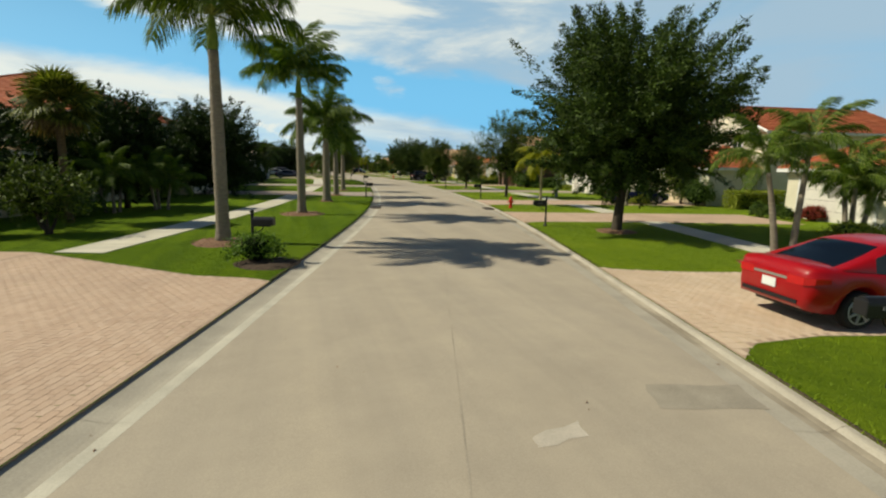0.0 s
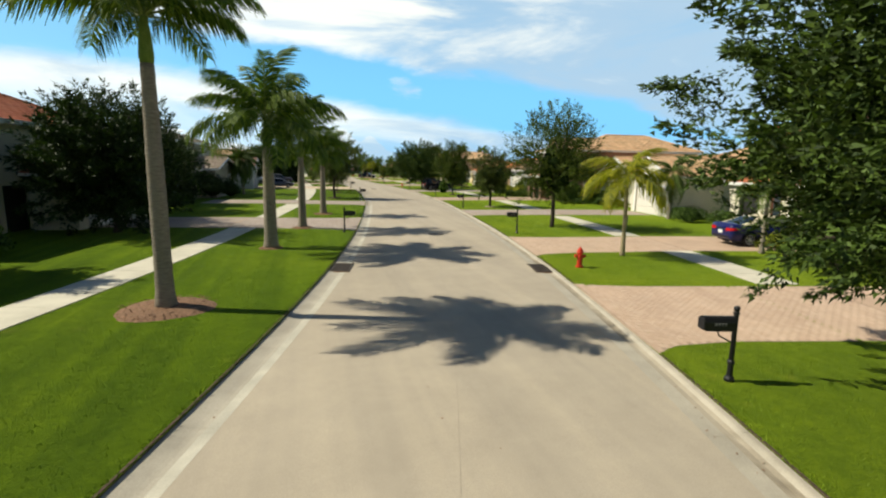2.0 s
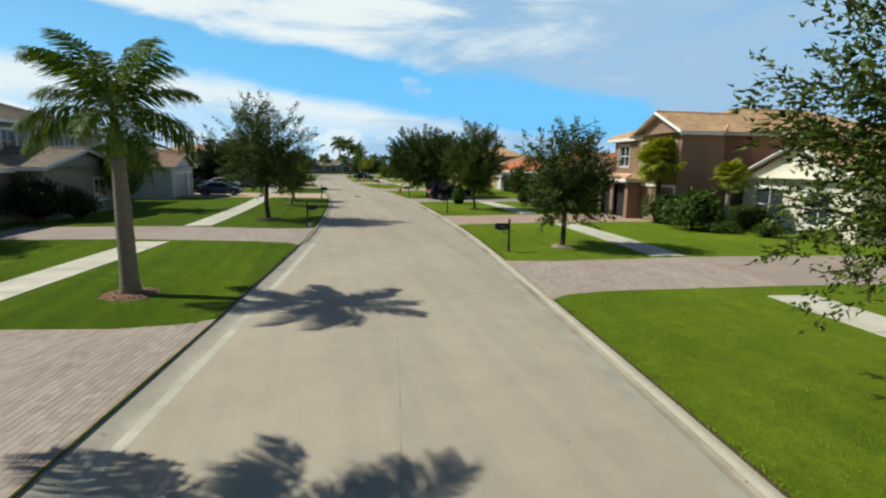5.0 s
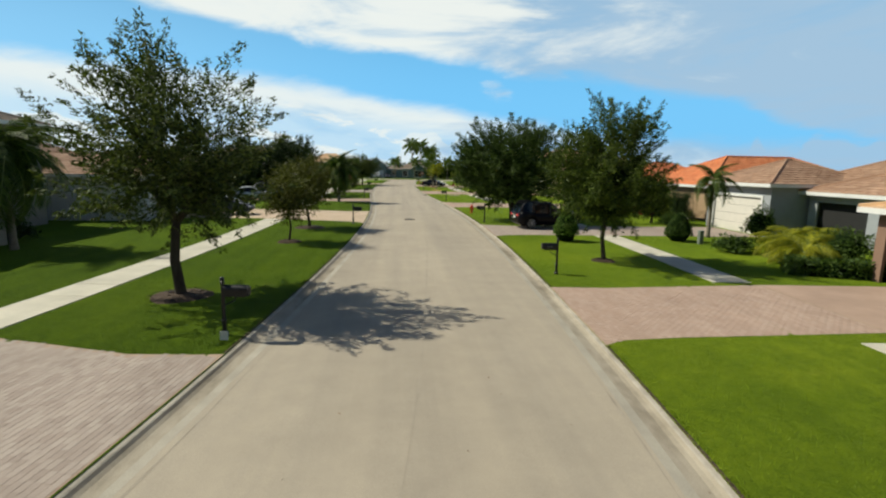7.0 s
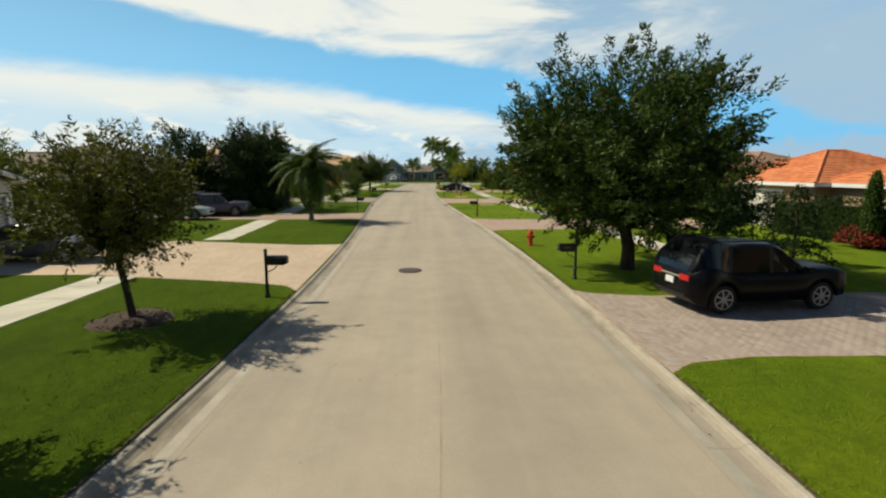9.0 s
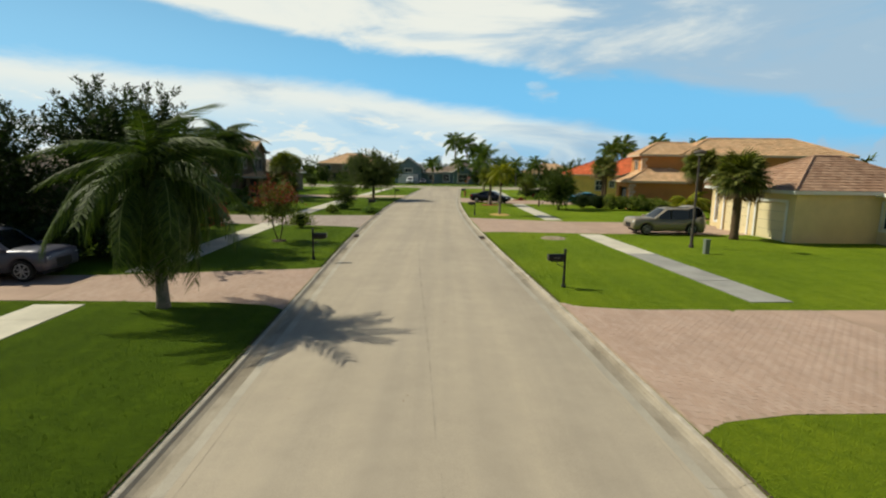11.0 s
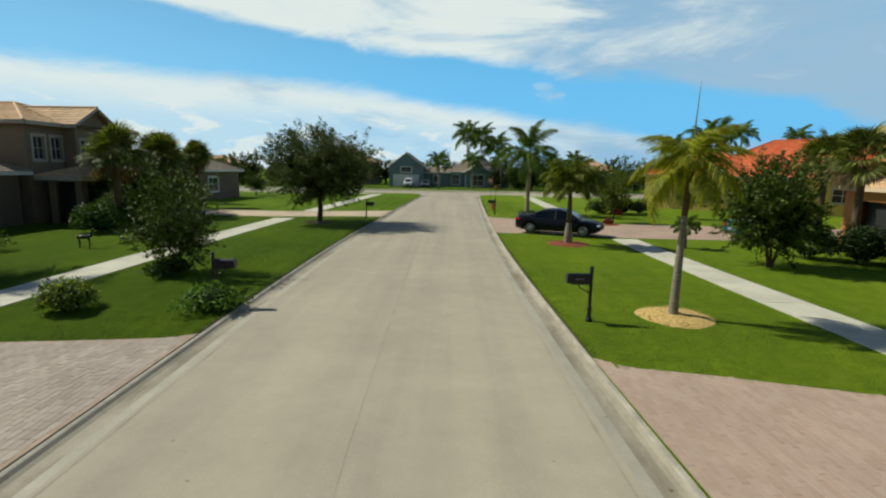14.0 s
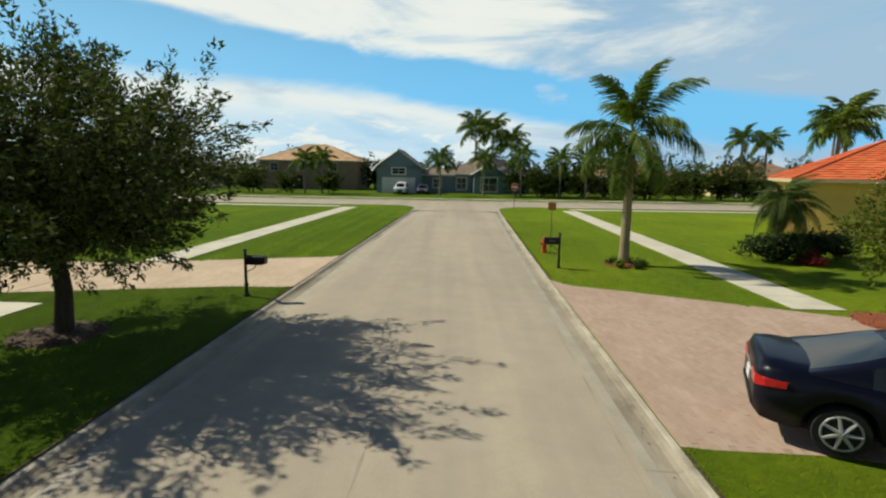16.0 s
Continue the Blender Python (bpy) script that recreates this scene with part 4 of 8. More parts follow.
def feather_palm(x, y, trunk, seed, label, kind="royal", fronds=15, radius=0.17, shaft=0.9, name="palm", lean=(0, 0), size=1.0, spear=0.0, tilt=1.0, stems=1, bulge=1.0, z=0.08, bark=None, neck=None, low=28):
    rng = np.random.default_rng(seed)
    root = empty(name, pose(x, y, z), label, "palm tree", "palms beside the road")
    for st in range(stems):
        ox, oy = (0.0, 0.0) if stems == 1 else (0.35 * math.cos(st * 2.1 + seed), 0.35 * math.sin(st * 2.1 + seed))
        lx, ly = lean[0] + (ox * 0.5 if stems > 1 else 0), lean[1] + (oy * 0.5 if stems > 1 else 0)
        tr = trunk * (1 - 0.13 * st)

        def at(q):
            return Vector((ox + lx * tr * q**1.4, oy + ly * tr * q**1.4, tr * q))
        body = tr - shaft
        bm = bmesh.new()
        n = 26
        pts, rad = [], []
        for k in range(n + 1):
            q = k / n * body / tr
            swell = 1.0 + 0.45 * math.exp(-q * tr / 0.35) * bulge + 0.12 * math.sin(math.pi * min(1, k / n * 1.1)) - 0.22 * k / n
            if bulge > 1.5:
                swell = 0.56 + bulge * 0.46 * math.exp(-((q * tr - 0.3) / 0.75) ** 2)
            pts.append(at(q))
            rad.append(radius * swell * (1.0 + (0.025 if k % 2 else -0.02)))
        pts[0] = pts[0] - Vector((0, 0, 0.1))
        tube(bm, pts, rad, 12)
        part("trunk", bm, bark or M_PALM_BARK, root, "ringed grey palm trunk", True)
        if shaft > 0:
            bm = bmesh.new()
            r = rad[-1]
            tube(bm, [at((body - 0.02 + shaft * k) / tr) for k in (0, 0.15, 0.5, 0.85, 1.0)], [r * 0.95, r * 1.12, r * 0.95, r * 0.6, r * 0.42], 12)
            part("crownshaft", bm, neck or M_SHAFT, root, "slim dark brown neck" if neck else "smooth green crownshaft", True)
        head = at(1.0) - Vector((0, 0, 0.12))
        crown = new("crown")
        crown.parent, crown.location = root, head
        for k in range(fronds):
            leaves = frond_mesh(kind, k % 5)
            q = k / max(1, fronds - 1)
            a = k * 137.5 + rng.uniform(-14, 14)
            pitch = (-78 + (78 + low) * q**0.9 if kind in ("royal", "far") else -80 + 138 * q**0.9 if kind == "queen" else -62 + 88 * q**0.85) * tilt + rng.uniform(-7, 7)
            s = size * rng.uniform(0.85, 1.08)
            fr = new("frond", leaves)
            fr.parent = crown
            fr.matrix_basis = pose(0, 0, 0, 0, 0, a) @ pose(0, 0, 0, rng.uniform(-14, 14), pitch, 0) @ Matrix.Diagonal((s, s, s, 1))
        if spear and st == 0:
            bm = bmesh.new()
            tube(bm, [head, head + Vector((0.02, 0, spear * 0.5)), head + Vector((0.06, 0, spear))], [0.03, 0.018, 0.004], 5)
            part("spear_leaf", bm, M_RACHIS, root, "unopened upright spear leaf")
    return root


FANS = {}


def fan_mesh(seed, gold=False):
    """A fan leaf: stalk along +x, then a disc of pointed folded fingers."""
    if (seed, gold) in FANS:
        return FANS[seed, gold]
    rng = np.random.default_rng(seed + 5)
    verts, faces = [], []
    stalk, finger = 0.75, 0.72
    verts += [(0, -0.015, 0), (0, 0.015, 0), (stalk, 0.012, 0.02), (stalk, -0.012, 0.02)]
    faces.append((0, 1, 2, 3))
    n = 34
    for k in range(n):
        a = radians(-140 + 280 * k / (n - 1))
        ln = finger * (0.72 + 0.28 * math.cos(a * 0.6)) * rng.uniform(0.9, 1.05)
        c, s = math.cos(a), math.sin(a)
        w = 0.034
        z1 = 0.03 + (0.02 if k % 2 else -0.02)
        base = len(verts)
        p0 = (stalk, 0, 0.02)
        p1 = (stalk + c * ln * 0.6 - s * w, s * ln * 0.6 + c * w, z1)
        p2 = (stalk + c * ln * 0.6 + s * w, s * ln * 0.6 - c * w, z1)
        p3 = (stalk + c * ln, s * ln, z1 - 0.20 * ln - 0.12 * rng.uniform())
        verts += [p0, p2, p3, p1]
        faces.append((base, base + 1, base + 2, base + 3))
    FANS[seed, gold] = array_mesh("fan", verts, faces, {True: M_PALM_GOLD, False: M_PALM_FAN, "dead": M_DEAD_FAN}[gold])
    return FANS[seed, gold]


def fan_palm(x, y, trunk, seed, label, leaves=30, radius=0.15, size=1.0, name="fan_palm", lean=(0, 0), z=0.08, gold=False, bark=None):
    rng = np.random.default_rng(seed)
    root = empty(name, pose(x, y, z), label, "palm tree", "fan palms")
    bm = bmesh.new()
    n = 14
    tube(bm, [(lean[0] * trunk * (k / n) ** 1.5, lean[1] * trunk * (k / n) ** 1.5, trunk * k / n - (0.1 if k == 0 else 0)) for k in range(n + 1)],
         [radius * (1.25 if k == 0 else 1.0 + (0.06 if k % 2 else -0.04)) for k in range(n + 1)], 10)
    part("trunk", bm, bark or M_FIBRE, root, "pale slender trunk" if bark else "rough brown fibrous trunk", True)
    crown = new("crown")
    crown.parent, crown.location = root, (lean[0] * trunk, lean[1] * trunk, trunk)
    for k in range(leaves):
        q = k / (leaves - 1)
        s = size * rng.uniform(0.8, 1.1)
        fr = new("fan_leaf", fan_mesh(k % 4, "dead" if q > 0.87 and not gold else gold))
        fr.parent = crown
        fr.matrix_basis = pose(0, 0, 0, 0, 0, k * 137.5 + rng.uniform(-15, 15)) @ pose(0, 0, 0, rng.uniform(-40, 40), -78 + 130 * q + rng.uniform(-8, 8)) @ Matrix.Diagonal((s, s, s, 1))
    return root


def shrub(x, y, r, h, seed, label, material=None, leaves=1500, leaf=0.06, name="shrub", clip=False, z=0.07, ry=None, turn=0.0, point=0.0):
    """A rounded shrub of many leaves on short stems; clip: a trimmed even outline; point: how far it narrows to the top."""
    rng = np.random.default_rng(seed)
    root = empty(name, pose(x, y, z, 0, 0, turn), label, "shrub", "garden shrubs")
    ry = ry or r
    bm = bmesh.new()
    for k in range(5):
        a = k * 1.26 + seed
        tube(bm, [(0.1 * math.cos(a) * r, 0.1 * math.sin(a) * ry, -0.08), (0.35 * r * math.cos(a), 0.35 * ry * math.sin(a), h * 0.4), (0.55 * r * math.cos(a), 0.55 * ry * math.sin(a), h * 0.75)], [0.025, 0.018, 0.008], 5)
    part("stem", bm, M_BARK, root)
    # A solid dark core stands for the shaded inside of the shrub.
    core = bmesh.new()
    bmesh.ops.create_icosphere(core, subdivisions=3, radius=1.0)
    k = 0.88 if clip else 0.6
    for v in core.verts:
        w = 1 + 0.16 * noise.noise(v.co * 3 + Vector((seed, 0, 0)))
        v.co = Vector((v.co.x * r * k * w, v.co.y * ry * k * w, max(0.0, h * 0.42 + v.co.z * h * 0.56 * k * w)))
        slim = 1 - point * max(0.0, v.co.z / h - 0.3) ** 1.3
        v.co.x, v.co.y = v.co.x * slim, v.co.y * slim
    part("shade_core", core, M_INNER_SHADE, root, smooth=True)
    leaves = int(leaves * 0.9 * min(2.4, max(1.0, r * h / 1.4)))
    d = rng.normal(size=(leaves, 3))
    d /= np.linalg.norm(d, axis=1, keepdims=True)
    d[:, 2] = np.abs(d[:, 2]) * 1.2 - 0.28
    rad = rng.uniform(0.9, 1.0, (leaves, 1)) if clip else rng.beta(4, 1.3, (leaves, 1))
    if not clip:
        lob = 1 + 0.22 * np.sin(d[:, :1] * 4 + seed) + 0.18 * np.sin(d[:, 1:2] * 5 + 2 * seed)
        rad = rad * lob
    pts = d * rad * (r, ry, h * 0.62) + (0, 0, h * 0.36)
    pts[:, 2] = np.clip(pts[:, 2], 0.02, None)
    pts[:, :2] *= 1 - point * np.clip(pts[:, 2:] / h - 0.3, 0, 0.8) ** 1.3
    leaf_mesh("foliage", pts, leaf * 1.3, rng, material or M_SHRUB, d / np.linalg.norm(d, axis=1, keepdims=True), 0.8).parent = root
    return root


def conifer(x, y, r, h, seed, label):
    """A low conifer of drooping tiers, each a ragged skirt of needles round a short trunk."""
    rng = np.random.default_rng(seed)
    root = empty("conifer", pose(x, y, 0.07), label, "shrub", "garden shrubs")
    bm = bmesh.new()
    tube(bm, [(0, 0, -0.1), (0, 0, h * 0.5), (0.02, 0, h * 0.97)], [0.07, 0.05, 0.012], 7)
    part("trunk", bm, M_BARK, root, smooth=True)
    tiers = 7
    for k in range(tiers):
        q = k / (tiers - 1)
        z1, rad = h * (0.2 + 0.78 * q), r * (1 - 0.82 * q) * rng.uniform(0.92, 1.06)
        n = int(620 * (1 - 0.7 * q))
        a, t = rng.uniform(0, 2 * np.pi, n), np.sqrt(rng.uniform(0.03, 1, n))
        rr = rad * t * (1 + 0.12 * np.sin(a * 6 + k))
        pts = np.stack([rr * np.cos(a), rr * np.sin(a), z1 - h * 0.15 * t**1.5 + rng.normal(0, 0.03, n)], 1)
        way = np.stack([np.cos(a), np.sin(a), -0.3 + 0 * a], 1)
        leaf_mesh("bough_tier", pts, 0.085, rng, M_SHRUB_SHADED, way * 0.6 + (0, 0, 0.8), 0.6, along=way).parent = root
    return root


def hedge(p0, p1, width, height, seed, label, material=None, leaves=4000, name="hedge"):
    """A clipped hedge between two places."""
    rng = np.random.default_rng(seed)
    a, b = Vector((*p0, 0)), Vector((*p1, 0))
    ln = (b - a).length
    root = empty(name, pose((a.x + b.x) / 2, (a.y + b.y) / 2, 0.07, 0, 0, math.degrees(math.atan2(b.y - a.y, b.x - a.x))), label, "hedge", "hedges")
    leaves = int(leaves * 1.3)
    pts = rng.uniform(-1, 1, (leaves, 3))
    face = rng.integers(0, 5, leaves)
    push = rng.uniform(0.86, 1.04, leaves)
    for k, (ax, sg) in enumerate(((0, 1), (0, -1), (1, 1), (1, -1), (2, 1))):
        m = face == k
        pts[m, ax] = sg * push[m]
    ns = 1 + 0.1 * np.sin(pts[:, :1] * ln * 1.7 + seed)
    pts = pts * (ln / 2, width / 2, height / 2) * ns + (0, 0, height / 2)
    pts[:, 2] = np.clip(pts[:, 2], 0.0, None)
    out = np.zeros((leaves, 3))
    for k, way in enumerate(((1, 0, 0), (-1, 0, 0), (0, 1, 0), (0, -1, 0), (0, 0, 1))):
        out[face == k] = way
    leaf_mesh("foliage", pts, 0.09, rng, material or M_SHRUB, out + (0, 0, 0.2), 0.8).parent = root
    # A solid dark box stands for the hedge's shaded inside.
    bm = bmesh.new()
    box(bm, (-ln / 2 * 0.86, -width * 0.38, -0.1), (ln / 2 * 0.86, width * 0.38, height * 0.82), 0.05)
    part("shade_core", bm, M_INNER_SHADE, root)
    return root


BEDS = []


def mulch_ring(x, y, r, material, label, seed=0, name="mulch_bed"):
    BEDS.append((x, y, r))
    rng = np.random.default_rng(seed)
    root = empty(name, pose(x, y, 0.085), label, "mulch bed", "mulch beds")
    bm = bmesh.new()
    n = 40
    rim = []
    c = bm.verts.new((0, 0, 0.09))
    inner = []
    for k in range(n):
        a = 2 * math.pi * k / n
        rr = r * (1 + 0.05 * math.sin(3 * a + seed) + rng.uniform(-0.03, 0.03))
        rim.append(bm.verts.new((rr * math.cos(a), rr * math.sin(a), -0.01)))
        inner.append(bm.verts.new((rr * 0.75 * math.cos(a), rr * 0.75 * math.sin(a), 0.06 + rng.uniform(-0.01, 0.01))))
    for k in range(n):
        j = (k + 1) % n
        bm.faces.new((c, inner[k], inner[j]))
        bm.faces.new((inner[k], rim[k], rim[j], inner[j]))
    part("bed", bm, material, root, smooth=True)
    m = int(420 * r)
    ang, rad = rng.uniform(0, 2 * np.pi, m), r * np.sqrt(rng.uniform(0.02, 1.06, m))
    pts = np.stack([rad * np.cos(ang), rad * np.sin(ang), 0.05 + 0.05 * (1 - rad / r)], 1)
    v, f = leaf_quads(pts, 0.035, rng, 0.2, 2.4)
    ob = new("chip_litter", array_mesh("chip_litter", v, f, material))
    ob.parent = root
    tagged(ob, kind="stuff")
    return root


# ---- street furniture ----
def mailbox_master():
    root = empty("mailbox", Matrix(), "black metal mailbox on a fluted black post with finial", "mailbox", "mailboxes along the road")
    bm = bmesh.new()
    lathe(bm, [(0.085, -0.1), (0.085, 0.05), (0.06, 0.09), (0.05, 0.12), (0.048, 0.3), (0.062, 0.32), (0.062, 0.36), (0.042, 0.39), (0.04, 1.2), (0.052, 1.21), (0.052, 1.25), (0.03, 1.27)], 12)
    part("post", bm, M_BLACK, root, smooth=False)
    bm = bmesh.new()
    bmesh.ops.create_uvsphere(bm, u_segments=10, v_segments=8, radius=0.055)
    bmesh.ops.translate(bm, verts=bm.verts, vec=(0, 0, 1.31))
    part("finial", bm, M_BLACK, root, smooth=True)
    bm = bmesh.new()
    n = 10
    prof = [(-0.1, 0.0), (0.1, 0.0)] + [(0.1 * math.cos(math.pi * k / n), 0.13 + 0.1 * math.sin(math.pi * k / n)) for k in range(n + 1)]
    ends = []
    for x in (-0.58, -0.04):
        ends.append([bm.verts.new((x, a, 0.95 + b)) for a, b in prof])
    for k in range(len(prof)):
        j = (k + 1) % len(prof)
        bm.faces.new((ends[0][k], ends[0][j], ends[1][j], ends[1][k]))
    bm.faces.new(ends[0])
    bm.faces.new(ends[1][::-1])
    bmesh.ops.recalc_face_normals(bm, faces=bm.faces[:])
    body = part("box", bm, M_BLACK, root)
    box_part("door", (-0.60, -0.105, 0.945), (-0.575, 0.105, 1.14), M_BLACK, root, bevel=0.01)
    box_part("arm", (-0.5, -0.025, 0.905), (0.02, 0.025, 0.948), M_BLACK, root)
    bm = bmesh.new()
    tube(bm, [(-0.3, 0, 0.91), (-0.26, 0, 0.82), (-0.14, 0, 0.76), (-0.03, 0, 0.70)], [0.014] * 4, 6)
    part("scroll_brace", bm, M_BLACK, root)
    box_part("flag", (-0.5, 0.102, 1.06), (-0.32, 0.112, 1.09), M_BLACK, root, "folded dark flag")
    for k in range(4):
        box_part("number_bar", (-0.40 + 0.055 * k, -0.108, 1.03), (-0.37 + 0.055 * k, -0.1005, 1.075), M_BAR, root, "plain grey bar")
    return root


MAILBOXES = [(12.76, 22.9), (16.94, 41.82), (19.06, 58.65), (20.73, 75.32), (21.05, 93.24), (20.33, 115.88), (18.94, 143.1), (19.33, 172.57), (8.75, 6.6),
             (0.6, 17.05), (7.53, 43.67), (10.86, 68.75), (11.72, 91.14), (10.43, 120.48), (9.35, 144.1), (9.45, 167.47)]


def place_copies(master, places, face_road=True):
    first = True
    for x, y in places:
        s, u = station(x, y)
        m = pose(x, y, 0.08, 0, 0, road_turn(s) + (0 if u > 0 else 180))
        if first:
            master.matrix_world = m
            first = False
        else:
            copy_thing(master, m)


place_copies(mailbox_master(), MAILBOXES)


def hydrant_master():
    root = empty("fire_hydrant", Matrix(), "red painted fire hydrant standing on the lawn", "fire hydrant", "fire hydrants")
    bm = bmesh.new()
    lathe(bm, [(0.15, -0.05), (0.15, 0.06), (0.1, 0.07), (0.095, 0.5), (0.13, 0.52), (0.13, 0.56), (0.115, 0.6), (0.09, 0.68), (0.04, 0.72)], 16)
    part("barrel", bm, M_RED_HYDRANT, root, smooth=False)
    bm = bmesh.new()
    lathe(bm, [(0.03, 0.71), (0.03, 0.77)], 5)
    part("operating_nut", bm, M_RED_HYDRANT, root)
    for a, r in ((0, 0.055), (180, 0.055), (270, 0.075)):
        bm = bmesh.new()
        d = Vector((math.cos(radians(a)), math.sin(radians(a)), 0))
        tube(bm, [d * 0.07 + Vector((0, 0, 0.42)), d * 0.16 + Vector((0, 0, 0.42)), d * 0.162 + Vector((0, 0, 0.42)), d * 0.2 + Vector((0, 0, 0.42))], [r, r, r * 1.2, r * 1.15], 10)
        part("nozzle_cap", bm, M_RED_HYDRANT, root)
    return root


place_copies(hydrant_master(), [(15.42, 32.48), (21.18, 100.57), (19.48, 176.3)])


def manhole(x, y):
    bm = bmesh.new()
    bmesh.ops.create_cone(bm, cap_ends=True, segments=28, radius1=0.42, radius2=0.42, depth=0.03)
    root = empty("manhole_cover", pose(x, y, 0.05), "round rusty cast iron manhole cover in the road", "manhole cover", "manhole covers")
    part("rim", bm, M_IRON, root)
    bm = bmesh.new()
    bmesh.ops.create_cone(bm, cap_ends=True, segments=28, radius1=0.36, radius2=0.36, depth=0.03)
    bmesh.ops.translate(bm, verts=bm.verts, vec=(0, 0, 0.006))
    part("lid", bm, M_IRON, root)


manhole(12.4, 42.4)
manhole(15.6, 94.9)


def inlet(s, side, half=0.34, long=0.75):
    root = empty("storm_drain", pose(*road_at(s, side * (4.06 - half), 0.0), 0, 0, road_turn(s)), "dark iron storm drain grate set in the gutter", "storm drain", "storm drains")
    box_part("well", (-half - 0.02, -long, -0.1), (half + 0.02, long, 0.012), M_MULCH_BROWN, root, "dark leaf-filled well")
    for k in range(int(long * 16)):
        y = -long + 0.09 + k * 0.12
        box_part("bar", (-half, y - 0.025, 0.0), (half, y + 0.025, 0.04), M_IRON, root)
    for x in (-half - 0.03, half):
        box_part("frame_bar", (x, -long - 0.03, -0.02), (x + 0.03, long + 0.03, 0.042), M_IRON, root)


inlet(33.6, 1)
inlet(33.6, -1)
inlet(128.7, 1, 0.2, 0.5)
inlet(129.0, -1, 0.16, 0.5)


def street_lamp(x, y, height):
    root = empty("street_lamp", pose(x, y, 0.08, 0, 0, road_turn(y)), "dark slender street lamp post with flat lantern", "street lamp")
    bm = bmesh.new()
    lathe(bm, [(0.13, -0.1), (0.13, 0.12), (0.09, 0.2), (0.075, 0.9), (0.06, 0.95), (0.05, height - 0.25), (0.065, height - 0.22), (0.03, height - 0.1)], 12)
    part("post", bm, M_IRON, root)
    bm = bmesh.new()
    lathe(bm, [(0.09, height - 0.16), (0.3, height - 0.1), (0.34, height - 0.05), (0.28, height + 0.04), (0.12, height + 0.1), (0.03, height + 0.12)], 16)
    part("lantern_hood", bm, M_IRON, root)
    bm = bmesh.new()
    lathe(bm, [(0.08, height - 0.2), (0.2, height - 0.17), (0.24, height - 0.125)], 16)
    part("lens", bm, M_HEAD, root, "clear lamp lens")


street_lamp(29.6, 125.6, 5.1)


def utility_post(x, y):
    root = empty("utility_post", pose(x, y, 0.08, 0, 0, 8), "small grey green utility pedestal on the lawn", "utility box")
    box_part("pedestal", (-0.13, -0.1, -0.1), (0.13, 0.1, 0.68), M_PEDESTAL, root, bevel=0.02)
    box_part("cap", (-0.15, -0.12, 0.66), (0.15, 0.12, 0.74), M_PEDESTAL, root, bevel=0.02)


M_PEDESTAL = surface("grey_green_pedestal", (0.2, 0.23, 0.19), 0.15, 6, 50, 0.6, 0.1)
for x, y in ((29.3, 123.5), (31.35, 83.1), (24.9, 43.2)):
    utility_post(x, y)


M_FADED = surface("faded_red_paint", (0.48, 0.19, 0.05), 0.2, 8, 60, 0.6, 0.05)


def marker_sign(x, y, height):
    root = empty("marker_sign", pose(x, y, 0.08, 0, 0, -10), "small red square sign on a thin pole beside a hydrant", "sign")
    bm = bmesh.new()
    tube(bm, [(0, 0, -0.1), (0, 0, height)], [0.016, 0.014], 6)
    part("pole", bm, M_IRON, root)
    box_part("plate", (-0.17, -0.02, height - 0.17), (0.17, -0.012, height + 0.17), M_FADED, root, "faded brownish red plate", 0.002)


marker_sign(19.6, 175.6, 2.15)


def stop_sign(x, y, turn, height):
    """A red octagon with a pale rim on a thin post."""
    root = empty("stop_sign", pose(x, y, 0.08, 0, 0, turn), "red octagonal traffic sign on a thin metal post", "sign")
    bm = bmesh.new()
    tube(bm, [(0, 0, -0.1), (0, 0, height + 0.3)], [0.03, 0.03], 6)
    part("post", bm, M_IRON, root)
    for name, r, y0, y1, mat, words in (("rim", 0.38, -0.042, -0.034, M_WHITE, "pale rim"), ("plate", 0.345, -0.05, -0.043, M_RED_HYDRANT, "red octagonal plate")):
        bm = bmesh.new()
        ring = [(r * math.cos(radians(22.5 + 45 * k)), r * math.sin(radians(22.5 + 45 * k)) + height) for k in range(8)]
        front = [bm.verts.new((a, y0, b)) for a, b in ring]
        back = [bm.verts.new((a, y1, b)) for a, b in ring]
        bm.faces.new(front)
        bm.faces.new(back[::-1])
        for k in range(8):
            bm.faces.new((front[k], back[k], back[(k + 1) % 8], front[(k + 1) % 8]))
        part(name, bm, mat, root, words)
    box_part("word_bar", (-0.22, -0.056, height - 0.09), (0.22, -0.051, height + 0.09), M_PLATE, root, "pale bar", 0.002)


stop_sign(21.35, 202.6, 0, 2.2)


def yard_sign(x, y):
    root = empty("yard_sign", pose(x, y, 0.08, 0, 0, -6), "small white card on a wire at a mailbox's foot", "sign")
    box_part("card", (-0.09, -0.006, 0.02), (0.09, 0.006, 0.22), M_WHITE, root)
    box_part("stake", (-0.008, -0.005, -0.1), (0.008, 0.005, 0.03), M_IRON, root)


yard_sign(10.98, 68.35)


def valve_cover(x, y):
    root = empty("valve_cover", pose(x, y, 0.07), "round dark utility cover set in the lawn", "valve cover", "valve covers")
    bm = bmesh.new()
    lathe(bm, [(0.24, -0.05), (0.24, 0.015), (0.2, 0.022)], 20)
    part("lid", bm, M_IRON, root)


valve_cover(4.9, 59.1)


